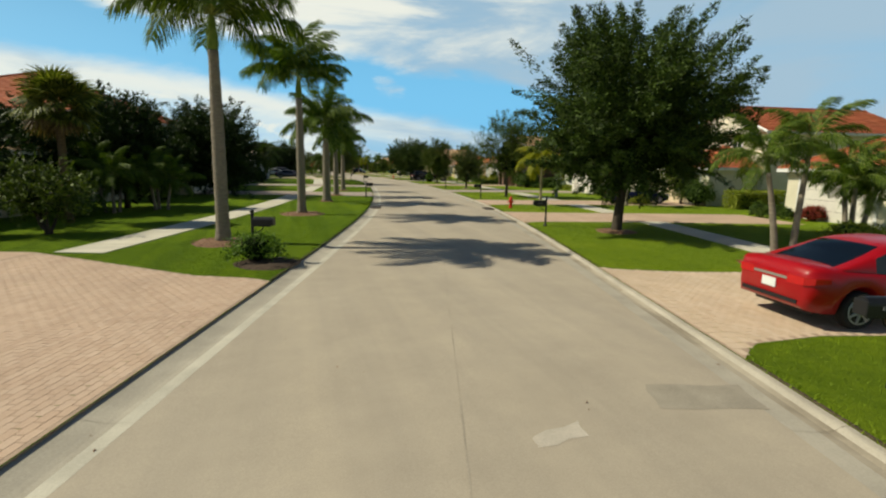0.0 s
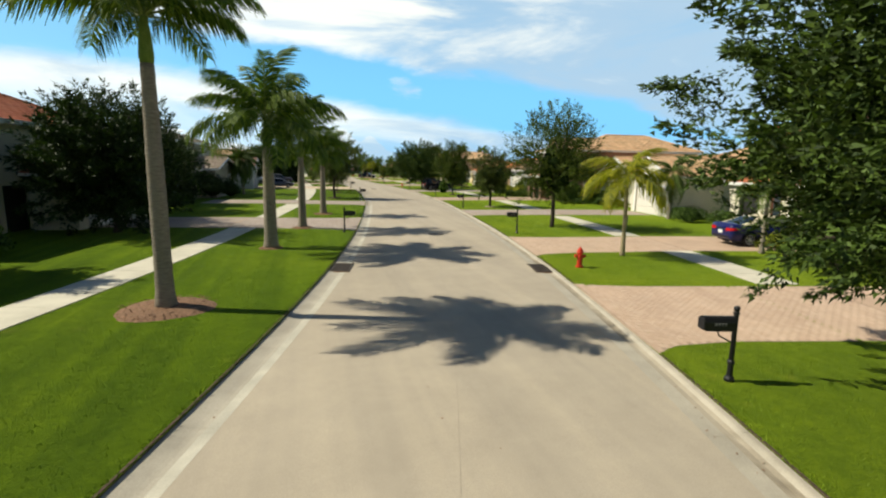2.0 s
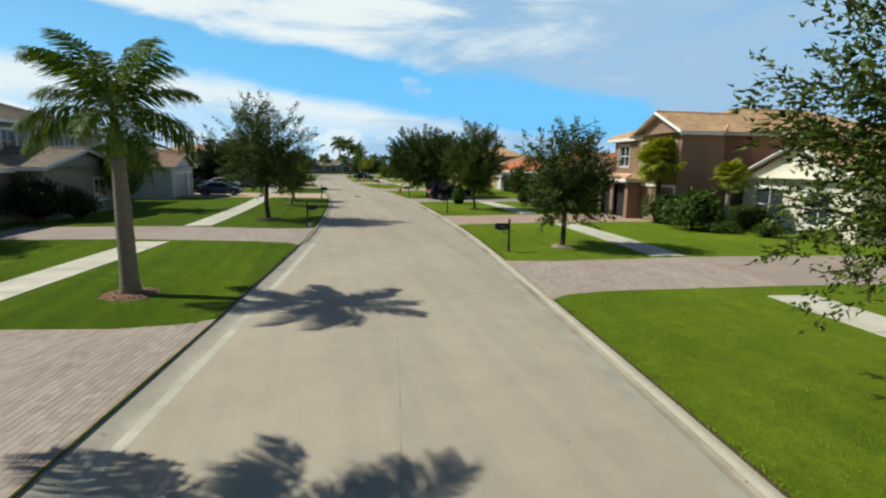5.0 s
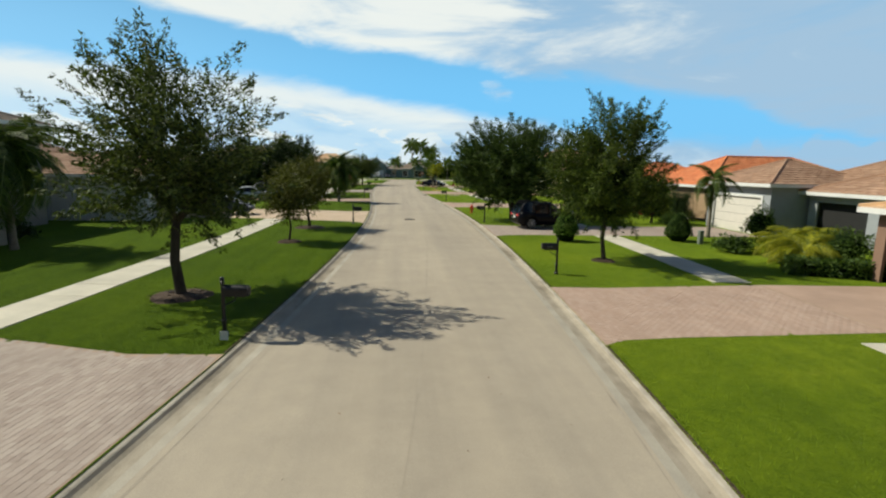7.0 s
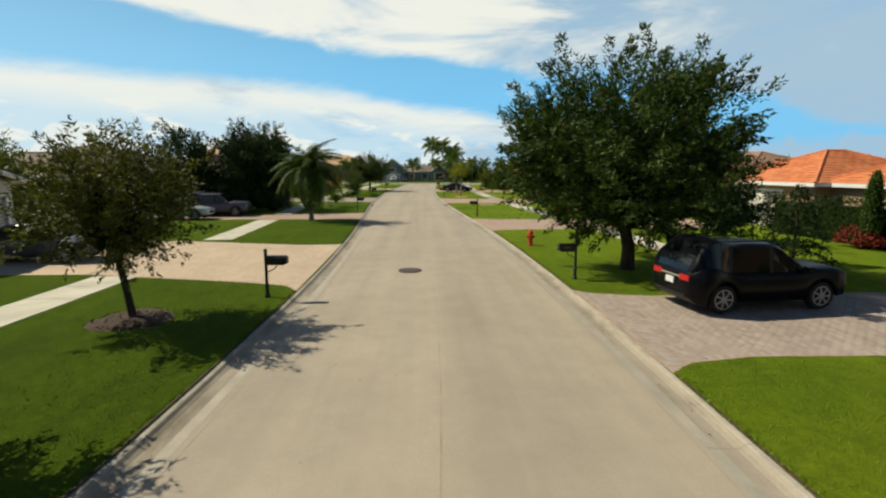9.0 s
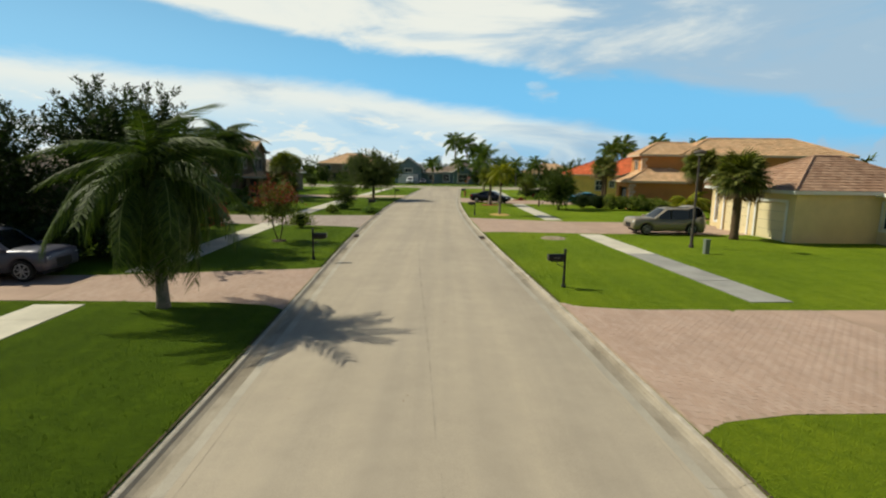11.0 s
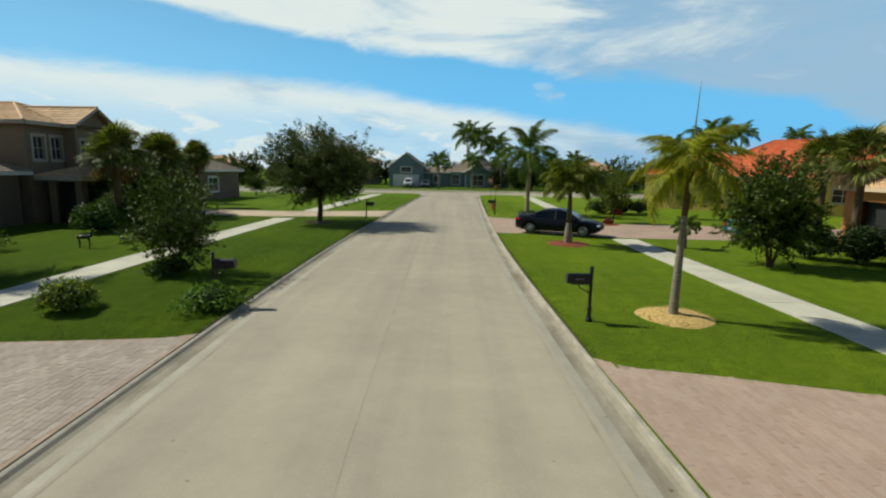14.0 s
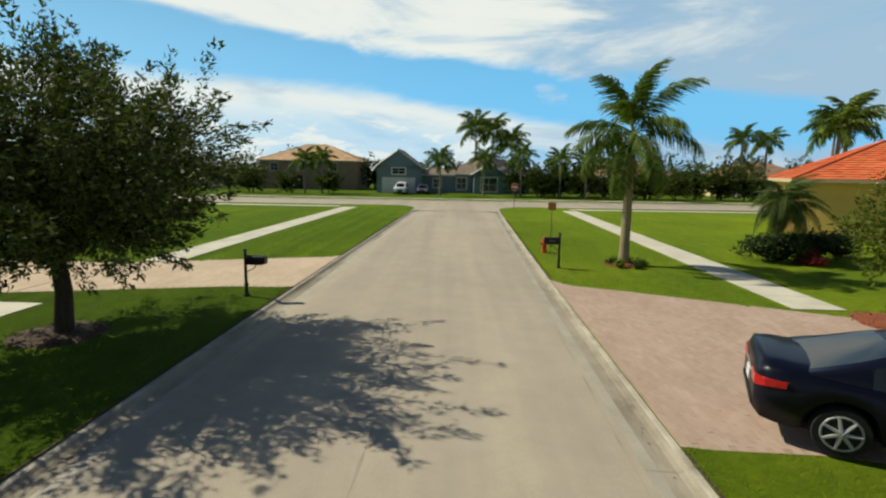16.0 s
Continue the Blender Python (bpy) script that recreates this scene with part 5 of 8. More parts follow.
def road_patch(corners, material, label):
    """A thin repair laid on the road."""
    bm = bmesh.new()
    pts = [Vector((x, y, 0)) for x, y in corners]
    vs = []
    for k in range(4):
        a, b = pts[k], pts[(k + 1) % 4]
        vs += [bm.verts.new((*(a + (b - a) * q).xy, 0.0)) for q in (0, 0.33, 0.66)]
    for k, v in enumerate(vs):
        s, u = station(v.co.x, v.co.y)
        v.co += Vector((0.02 * math.sin(k * 2.3), 0.02 * math.cos(k * 3.1), float(np.interp(abs(u), (0, 1.7, 3.465), (0.045, 0.03, 0.003))) + 0.0025))
    f = bm.faces.new(vs)
    bm.normal_update()
    if f.normal.z < 0:
        f.normal_flip()
    tagged(part("road_patch", bm, material), label, "road", kind="structure")


def garden_deer(x, y, turn, size):
    """A plain standing metal garden figure."""
    bm = bmesh.new()
    tube(bm, [(-0.3, 0, 0.55), (-0.1, 0, 0.58), (0.15, 0, 0.56), (0.28, 0, 0.6), (0.4, 0, 0.86), (0.42, 0, 0.95), (0.55, 0, 0.93)], [0.06, 0.11, 0.1, 0.08, 0.05, 0.06, 0.03], 8)
    for lx, ly in ((-0.22, 0.06), (-0.22, -0.06), (0.2, 0.06), (0.2, -0.06)):
        tube(bm, [(lx, ly, 0.52), (lx + 0.03, ly, 0.26), (lx, ly, -0.05)], [0.035, 0.02, 0.02], 6)
    bmesh.ops.scale(bm, verts=bm.verts, vec=(size,) * 3)
    ob = part("garden_statue", bm, M_BLACK, None, "", True)
    ob.matrix_world = pose(x, y, 0.07, 0, 0, turn)
    tagged(ob, "plain dark metal garden statue standing on the lawn", "statue", "garden statues")


garden_deer(-0.1, 152.2, 20, 0.85)
garden_deer(0.6, 153.6, 160, 0.5)


# ---- houses ----
def wall_face(bm, p0, p1, z0, z1, holes, depth, inward):
    """An upright wall from p0 to p1 with rectangular holes (a, b, lo, hi in metres along and up) whose reveals go inward by depth."""
    p0, p1, inward = Vector((*p0, 0)), Vector((*p1, 0)), Vector((*inward, 0))
    d = (p1 - p0).normalized()
    ln = (p1 - p0).length
    xs = sorted({0.0, ln, *(v for h in holes for v in h[:2])})
    zs = sorted({z0, z1, *(v for h in holes for v in h[2:4])})

    def at(a, z, back=0.0):
        return bm.verts.new(p0 + d * a + Vector((0, 0, z)) + inward * back)
    for a, b in zip(xs, xs[1:]):
        for lo, hi in zip(zs, zs[1:]):
            if any(h[0] - 1e-6 <= a and b <= h[1] + 1e-6 and h[2] - 1e-6 <= lo and hi <= h[3] + 1e-6 for h in holes):
                continue
            bm.faces.new((at(a, lo), at(b, lo), at(b, hi), at(a, hi)))
    for a, b, lo, hi in (h[:4] for h in holes):
        for (a0, l0), (a1, l1) in (((a, lo), (b, lo)), ((b, lo), (b, hi)), ((b, hi), (a, hi)), ((a, hi), (a, lo))):
            bm.faces.new((at(a0, l0), at(a0, l0, depth), at(a1, l1, depth), at(a1, l1)))


def tiled_plane(bm, poly, tile=0.36, lift=0.035, wide=0.36):
    """A roof plane as stepped courses of tiles. poly: corners, the first two along the eave."""
    poly = [Vector(p) for p in poly]
    e = (poly[1] - poly[0]).normalized()
    n = (poly[1] - poly[0]).cross(poly[-1] - poly[0]).normalized()
    if n.z < 0:
        n = -n
    up = n.cross(e)
    if up.z < 0:
        up = -up
    o = poly[0]
    q = [((p - o).dot(e), (p - o).dot(up)) for p in poly]
    top = max(v for _, v in q)

    def span(v):
        xs = []
        for (x0, y0), (x1, y1) in zip(q, q[1:] + q[:1]):
            if abs(y1 - y0) > 1e-6 and min(y0, y1) - 1e-6 <= v <= max(y0, y1) + 1e-6:
                xs.append(x0 + (x1 - x0) * (v - y0) / (y1 - y0))
            elif abs(y1 - y0) <= 1e-6 and abs(v - y0) < 1e-4:
                xs += [x0, x1]
        return (min(xs), max(xs)) if xs else None
    rows = max(1, round(top / tile))
    for r in range(rows):
        v0, v1 = top * r / rows, top * (r + 1) / rows
        a, b = span(v0 + 1e-5), span(min(v1, top - 1e-4))
        if not a or not b:
            continue
        cols = max(1, round((a[1] - a[0]) / wide))
        for c in range(cols):
            x00, x01 = a[0] + (a[1] - a[0]) * c / cols, a[0] + (a[1] - a[0]) * (c + 1) / cols
            x10, x11 = b[0] + (b[1] - b[0]) * c / cols, b[0] + (b[1] - b[0]) * (c + 1) / cols
            rise = lift + (0.012 if c % 2 else 0.0)
            pts = [o + e * x00 + up * v0 + n * rise, o + e * x01 + up * v0 + n * rise, o + e * x11 + up * v1 + n * (rise - lift + 0.004), o + e * x10 + up * v1 + n * (rise - lift + 0.004)]
            if (pts[3] - pts[2]).length < 0.01:
                pts = pts[:3]
            vs = [bm.verts.new(p) for p in pts]
            bm.faces.new(vs)
            lo = [bm.verts.new(p) for p in (pts[1], pts[0], o + e * x00 + up * v0 - n * 0.02, o + e * x01 + up * v0 - n * 0.02)]
            bm.faces.new(lo)


def roof_on(root, x0, x1, y0, y1, eave, kind, pitch, mats, over=0.45):
    """A tiled roof over a block. kind: hip, or gable_y (ridge runs away from the street, gable to the street), or gable_x."""
    ax, bx, ay, by = x0 - over, x1 + over, y0 - over, y1 + over
    w, d = bx - ax, by - ay
    bm = bmesh.new()
    z = eave
    if kind == "hip":
        half = min(w, d) / 2
        top = z + half * pitch
        if w >= d:
            r0, r1 = (ax + half, (ay + by) / 2, top), (bx - half, (ay + by) / 2, top)
            planes = [[(ax, ay, z), (bx, ay, z), r1, r0], [(bx, by, z), (ax, by, z), r0, r1], [(ax, by, z), (ax, ay, z), r0], [(bx, ay, z), (bx, by, z), r1]]
        else:
            r0, r1 = ((ax + bx) / 2, ay + half, top), ((ax + bx) / 2, by - half, top)
            planes = [[(ax, ay, z), (bx, ay, z), r0], [(bx, by, z), (ax, by, z), r1], [(ax, by, z), (ax, ay, z), r0, r1], [(bx, ay, z), (bx, by, z), r1, r0]]
        ridge = [r0, r1]
    elif kind == "gable_y":
        top = z + w / 2 * pitch
        c = (ax + bx) / 2
        r0, r1 = (c, ay, top), (c, by, top)
        planes = [[(ax, by, z), (ax, ay, z), r0, r1], [(bx, ay, z), (bx, by, z), r1, r0]]
        ridge = [r0, r1]
    else:
        top = z + d / 2 * pitch
        c = (ay + by) / 2
        r0, r1 = (ax, c, top), (bx, c, top)
        planes = [[(ax, ay, z), (bx, ay, z), r1, r0], [(bx, by, z), (ax, by, z), r0, r1]]
        ridge = [r0, r1]
    for p in planes:
        bm.faces.new([bm.verts.new(q) for q in p])
    roof = part("roof", bm, mats["roof"], root, mats["roof_label"])
    bm = bmesh.new()
    for p in planes:
        tiled_plane(bm, p, wide=0.36 if root.location.y < 200 else 1.0)
    tagged(part("tile_layer", bm, mats["roof"], roof), kind="stuff")
    bm = bmesh.new()
    f = [bm.verts.new(p) for p in ((ax, ay, z - 0.03), (bx, ay, z - 0.03), (bx, by, z - 0.03), (ax, by, z - 0.03))]
    bm.faces.new(f[::-1])
    part("soffit", bm, mats["trim"], root)
    # ridge and hip caps
    lines = []
    if kind == "hip":
        for c in ((ax, ay), (bx, ay), (bx, by), (ax, by)):
            near = min(ridge, key=lambda r: (r[0] - c[0]) ** 2 + (r[1] - c[1]) ** 2)
            lines.append(((c[0], c[1], z), near))
    lines.append((ridge[0], ridge[1]))
    bm = bmesh.new()
    for a, b in lines:
        a, b = Vector(a), Vector(b)
        if (b - a).length > 0.2:
            tube(bm, [a + Vector((0, 0, 0.03)), b + Vector((0, 0, 0.03))], [0.09, 0.09], 6)
    part("ridge_cap", bm, mats["cap"], roof)
    th = 0.2
    edges = [((ax, ay), (bx, ay)), ((bx, ay), (bx, by)), ((bx, by), (ax, by)), ((ax, by), (ax, ay))]
    if kind == "gable_y":
        edges = [edges[1], edges[3]]
    if kind == "gable_x":
        edges = [edges[0], edges[2]]
    for (p, q) in edges:
        bm = bmesh.new()
        box(bm, (min(p[0], q[0]) - 0.03, min(p[1], q[1]) - 0.03, z - th), (max(p[0], q[0]) + 0.03, max(p[1], q[1]) + 0.03, z + 0.01))
        part("fascia", bm, mats["trim"], root, mats["trim_label"])
    if kind.startswith("gable"):
        for end in (0, 1):
            bm = bmesh.new()
            if kind == "gable_y":
                yy, yo = (y0, ay) if end == 0 else (y1, by)
                k = (top - z) * (x1 - x0) / w
                vs = [bm.verts.new(p) for p in ((x0, yy, z - 0.03), (x1, yy, z - 0.03), ((x0 + x1) / 2, yy, top - over * pitch * 0.0 - 0.12))]
            else:
                xx, yo = (x0, ax) if end == 0 else (x1, bx)
                vs = [bm.verts.new(p) for p in ((xx, y0, z - 0.03), (xx, y1, z - 0.03), (xx, (y0 + y1) / 2, top - 0.12))]
            bm.faces.new(vs)
            part("gable_wall", bm, mats["wall"], root)
        for end in (0, 1):
            if kind == "gable_y":
                yo = ay if end == 0 else by
                for sx in (ax, bx):
                    bm = bmesh.new()
                    tube(bm, [(sx, yo, z - 0.08), ((ax + bx) / 2, yo, top - 0.08)], [0.1, 0.1], 4)
                    part("barge_board", bm, mats["trim"], root, mats["trim_label"])
            else:
                xo = ax if end == 0 else bx
                for sy in (ay, by):
                    bm = bmesh.new()
                    tube(bm, [(xo, sy, z - 0.08), (xo, (ay + by) / 2, top - 0.08)], [0.1, 0.1], 4)
                    part("barge_board", bm, mats["trim"], root, mats["trim_label"])
    return top


def opening_fill(root, kind, p0, d, inward, a, b, lo, hi, mats):
    """What stands in an opening: a window, a garage door, a front door or a dark sheet for porch shade."""
    turn = math.degrees(math.atan2(d.y, d.x))
    at = p0 + d * (a + b) / 2 + inward * 0.1
    w, h = b - a, hi - lo
    hold = new({"window": "window", "garage": "garage_door", "door": "front_door", "screen": "entry_screen"}[kind])
    hold.parent = root
    hold.matrix_basis = pose(at.x, at.y, lo, 0, 0, turn)
    if kind == "window":
        box_part("pane", (-w / 2, -0.01, 0), (w / 2, 0.012, h), M_GLASS, hold, "dark reflecting glass")
        bm = bmesh.new()
        for x0, x1, z0, z1 in ((-w / 2, -w / 2 + 0.06, 0, h), (w / 2 - 0.06, w / 2, 0, h), (-w / 2 + 0.06, w / 2 - 0.06, 0, 0.06), (-w / 2 + 0.06, w / 2 - 0.06, h - 0.06, h),
                               (-0.025, 0.025, 0.06, h - 0.06), (-w / 2 + 0.06, -0.025, h / 2 - 0.025, h / 2 + 0.025), (0.025, w / 2 - 0.06, h / 2 - 0.025, h / 2 + 0.025)):
            box(bm, (x0, -0.05, z0), (x1, -0.012, z1))
        part("frame", bm, mats.get("frame", M_WHITE), hold, mats.get("frame_label", "white window frame"))
        bm = bmesh.new()
        for x0, x1, z0, z1 in ((-w / 2 - 0.14, -w / 2 - 0.003, -0.14, h + 0.14), (w / 2 + 0.003, w / 2 + 0.14, -0.14, h + 0.14), (-w / 2 - 0.003, w / 2 + 0.003, h + 0.003, h + 0.14), (-w / 2 - 0.003, w / 2 + 0.003, -0.14, -0.003)):
            box(bm, (x0, -0.15, z0), (x1, -0.095, z1))
        part("surround", bm, mats.get("surround", mats["trim"]), hold)
    elif kind == "garage":
        n = 4
        for k in range(n):
            box_part("panel", (-w / 2, -0.01 - 0.004 * (k % 2), h * k / n + 0.008), (w / 2, 0.03, h * (k + 1) / n - 0.008), mats["garage"], hold, bevel=0.006)
        box_part("backing", (-w / 2, 0.032, 0), (w / 2, 0.06, h), M_DARKTRIM, hold)
        bm = bmesh.new()
        for x0, x1, z0, z1 in ((-w / 2 - 0.16, -w / 2 - 0.003, 0, h + 0.16), (w / 2 + 0.003, w / 2 + 0.16, 0, h + 0.16), (-w / 2 - 0.003, w / 2 + 0.003, h + 0.003, h + 0.16)):
            box(bm, (x0, -0.15, z0), (x1, -0.095, z1))
        part("surround", bm, mats["trim"], hold)
    elif kind == "door":
        box_part("leaf", (-w / 2, -0.01, 0), (w / 2, 0.03, h), mats["door"], hold, bevel=0.008)
        box_part("glass_panel", (-w * 0.28, -0.02, h * 0.35), (w * 0.28, -0.011, h * 0.92), M_GLASS, hold)
        box_part("handle", (w * 0.34, -0.06, h * 0.44), (w * 0.39, -0.011, h * 0.52), M_CHROME, hold)
    else:
        # Dark sheet set back in the opening in place of the unlit porch.
        box_part("mesh", (-w / 2, 0.25, 0), (w / 2, 0.28, h), M_RECESS_SHADE, hold, "dark sheet standing for the unlit porch")


def house(name, side, s_mid, blocks, mats, label, u_ref=0.0, fixed=None, quoins=()):
    """blocks: (s_from, s_to, u_near, u_far, eave, roof kind, pitch, openings). Openings: (wall, kind, from, to, low, high), wall 'f' (to the street),
    'l' or 'r' (seen from the street), measured along that wall as seen from outside."""
    if fixed is None:
        base = road_at(s_mid, side * u_ref, 0.05)
        turn = road_turn(s_mid) + (-90 if side > 0 else 90)
    else:
        base, turn = Vector((fixed[0], fixed[1], 0.05)), fixed[2]
    root = empty(name, pose(base.x, base.y, base.z, 0, 0, turn), label, "house", "houses along the road")
    for s0, s1, u0, u1, eave, kind, pitch, openings in blocks:
        xs = sorted((-(s - s_mid) if side > 0 else (s - s_mid)) for s in (s0, s1))
        x0, x1, y0, y1 = xs[0], xs[1], u0 - u_ref, u1 - u_ref
        faces = {"f": ((x0, y0), (x1, y0), (0, 1)), "r": ((x1, y0), (x1, y1), (-1, 0)), "b": ((x1, y1), (x0, y1), (0, -1)), "l": ((x0, y1), (x0, y0), (1, 0))}
        bm = bmesh.new()
        for key, (p0, p1, inward) in faces.items():
            ln = math.dist(p0, p1)
            holes = [(o[2], o[3], o[4], o[5]) for o in openings if o[0] == key and o[3] < ln]
            wall_face(bm, p0, p1, -0.2, eave, holes, 0.12, inward)
        part("wall", bm, mats["wall"], root, mats["wall_label"])
        for o in openings:
            p0, p1, inward = faces[o[0]]
            if o[3] >= math.dist(p0, p1):
                continue
            d = (Vector(p1) - Vector(p0)).normalized()
            opening_fill(root, o[1], Vector((*p0, 0)), Vector((d.x, d.y, 0)), Vector((*inward, 0)), *o[2:6], mats)
        if kind:
            roof_on(root, x0, x1, y0, y1, eave, kind, pitch, mats)
    for qx, qy, top in quoins:
        z, k = 0.0, 0
        while z + 0.34 < top:
            ln = 0.55 if k % 2 else 0.36
            box_part("quoin", (qx - 0.045, qy - 0.045, z + 0.02), (qx + ln, qy + 0.91 - ln, z + 0.33), mats["trim"], root, "", 0.012)
            z += 0.35
            k += 1
    return root


def stucco(name, base):
    return surface(name, base, 0.09, 0.7, 45, 0.9, 0.25)


ROOF_RED = roof_material("red_roof_tiles", (0.40, 0.10, 0.045), (0.52, 0.16, 0.07))
ROOF_ORANGE = roof_material("orange_roof_tiles", (0.62, 0.19, 0.075), (0.76, 0.29, 0.13))
ROOF_BRIGHT = roof_material("bright_orange_roof_tiles", (0.70, 0.14, 0.05), (0.82, 0.22, 0.09))
ROOF_TAN = roof_material("tan_roof_tiles", (0.66, 0.405, 0.225), (0.82, 0.555, 0.33))
ROOF_BROWN = roof_material("brown_roof_tiles", (0.34, 0.20, 0.13), (0.48, 0.31, 0.21))
ROOF_GREY = roof_material("grey_brown_roof_tiles", (0.27, 0.21, 0.16), (0.40, 0.32, 0.25))
CAPS = {}


def finish(wall, wall_label, roof, roof_label, trim=None, trim_label="white trim", garage=None, door=(0.10, 0.04, 0.025)):
    key = str(door)
    if key not in CAPS:
        CAPS[key] = surface("door_paint", door, 0.15, 3, 40, 0.5, 0.1)
    return {"wall": stucco(wall_label.replace(" ", "_"), wall), "wall_label": wall_label, "roof": roof, "roof_label": roof_label, "cap": roof,
            "trim": trim or M_WHITE, "trim_label": trim_label, "garage": garage or M_GARAGE, "door": CAPS[key]}


M_GARAGE = surface("garage_door_paint", (0.74, 0.70, 0.62), 0.05, 2, 50, 0.55, 0.05)
W, G, D, S = "window", "garage", "door", "screen"
F_CREAM_RED = finish((0.74, 0.68, 0.52), "cream stucco wall", ROOF_RED, "red barrel tile roof")
F_CREAM_RED2 = finish((0.74, 0.68, 0.52), "cream stucco wall", ROOF_RED, "red barrel tile roof", garage=surface("beige_garage_paint", (0.66, 0.55, 0.38), 0.05, 2, 50, 0.55, 0.05))
F_CREAM_TAN = finish((0.76, 0.71, 0.58), "pale cream stucco wall", ROOF_TAN, "tan tile roof")
F_WHITE_TAN = finish((0.56, 0.56, 0.56), "white stucco wall", ROOF_BROWN, "brown tile roof", garage=surface("grey_white_garage_paint", (0.5, 0.47, 0.47), 0.05, 2, 50, 0.55, 0.05))
F_BROWN = finish((0.275, 0.168, 0.118), "reddish brown stucco wall", ROOF_TAN, "tan orange tile roof", garage=surface("brown_garage_paint", (0.3, 0.2, 0.14), 0.05, 2, 50, 0.55, 0.05))
F_BROWN["surround"] = surface("beige_window_surround", (0.5, 0.4, 0.31), 0.06, 2, 50, 0.7, 0.05)
F_GREYBLUE = finish((0.36, 0.38, 0.40), "grey stucco wall", ROOF_BROWN, "brown orange tile roof")
F_ORANGE = finish((0.42, 0.29, 0.17), "tan stucco wall", ROOF_ORANGE, "orange tile roof")
F_YELLOWCREAM = finish((0.78, 0.62, 0.34), "yellow cream stucco wall", ROOF_BROWN, "brown tile roof", garage=surface("cream_yellow_garage_paint", (0.78, 0.66, 0.4), 0.05, 2, 50, 0.55, 0.05))
F_TERRA = finish((0.62, 0.255, 0.08), "terracotta orange stucco wall", ROOF_TAN, "tan tile roof", trim=surface("peach_trim", (0.72, 0.52, 0.36), 0.06, 2, 50, 0.7, 0.05), trim_label="peach trim")
F_OCHRE = finish((0.9, 0.6, 0.18), "ochre yellow stucco wall", ROOF_BRIGHT, "bright orange tile roof", trim=surface("pale_ochre_trim", (0.62, 0.5, 0.3), 0.06, 2, 50, 0.7, 0.05), trim_label="pale ochre trim")
F_DUSK = finish((0.27, 0.195, 0.13), "brown grey stucco wall", ROOF_TAN, "tan tile roof", trim=surface("taupe_trim", (0.5, 0.43, 0.35), 0.06, 2, 50, 0.7, 0.05), trim_label="taupe trim")
F_DUSK.update(frame=F_DUSK["trim"], frame_label="taupe window frame")
F_GREY2 = finish((0.33, 0.305, 0.26), "grey stucco wall", ROOF_GREY, "grey brown tile roof")
F_BLUE = finish((0.19, 0.26, 0.28), "blue grey siding wall", ROOF_GREY, "grey tile roof", garage=M_WHITE)
F_BROWNWALL = finish((0.20, 0.15, 0.11), "dark brown stucco wall", ROOF_GREY, "grey brown tile roof")

# east side
house("house", 1, 22, [(24.3, 31.6, 21.3, 29.0, 2.9, "hip", 0.5, [("f", G, 1.1, 6.2, 0.02, 2.3)]),
                       (12.0, 24.3, 22.5, 38.0, 3.1, "hip", 0.55, [("f", W, 2.0, 4.2, 0.8, 2.4), ("f", D, 7.0, 8.2, 0.02, 2.4)])], F_CREAM_RED, "single-storey cream stucco house with red tile roof", 20)
house("house", 1, 40, [(36.6, 43.4, 21.2, 29, 2.95, "hip", 0.45, [("f", G, 0.8, 5.8, 0.02, 2.4)]),
                       (36.0, 46.2, 25.2, 38, 5.7, "gable_y", 0.42, [("f", W, 1.6, 2.8, 3.7, 5.1), ("f", W, 6.4, 7.6, 3.7, 5.1)]),
                       (46.2, 49.3, 24.2, 36, 5.6, "gable_y", 0.5, [("f", W, 1.0, 2.1, 3.6, 5.0)]),
                       (43.4, 49.0, 22.2, 24.2, 2.9, "hip", 0.42, [("f", S, 0.5, 2.4, 0.02, 2.5), ("f", D, 3.4, 4.4, 0.02, 2.3)])], F_CREAM_RED2, "two-storey cream stucco house with red tile roof and front gable", 22)
house("house", 1, 56, [(51.4, 57.0, 19.4, 27, 3.2, "gable_y", 0.5, [("f", G, 0.7, 5.5, 0.02, 2.3)]),
                       (50.0, 65.0, 24.0, 38, 3.0, "hip", 0.37, []),
                       (60.6, 68.4, 21.7, 29, 3.05, "gable_y", 0.42, [("f", W, 1.0, 3.2, 0.6, 2.4), ("f", W, 4.8, 6.2, 0.7, 2.4)])], F_CREAM_TAN, "single-storey pale cream house with tan tile roof and white gables", 19)
house("house", 1, 72, [(67.2, 71.9, 17.6, 22.5, 5.7, "gable_y", 0.48, [("f", W, 0.5, 1.5, 3.7, 5.1), ("f", W, 3.2, 4.2, 3.7, 5.1), ("f", G, 0.5, 4.3, 0.02, 2.3)]),
                       (67.2, 75.6, 20.5, 34, 5.7, "hip", 0.42, [("r", W, 6.0, 7.0, 3.9, 5.1)]),
                       (71.9, 75.8, 18.0, 21, 5.6, "hip", 0.42, [("f", W, 0.7, 2.1, 3.6, 5.1), ("f", D, 1.2, 2.4, 0.02, 2.4)]),
                       (71.2, 75.4, 16.6, 17.6, 2.75, "hip", 0.25, [("f", S, 0.4, 1.8, 0.02, 2.4), ("f", S, 2.2, 3.8, 0.02, 2.4)])], F_BROWN, "two-storey reddish brown stucco house with tan tile roof", 17)
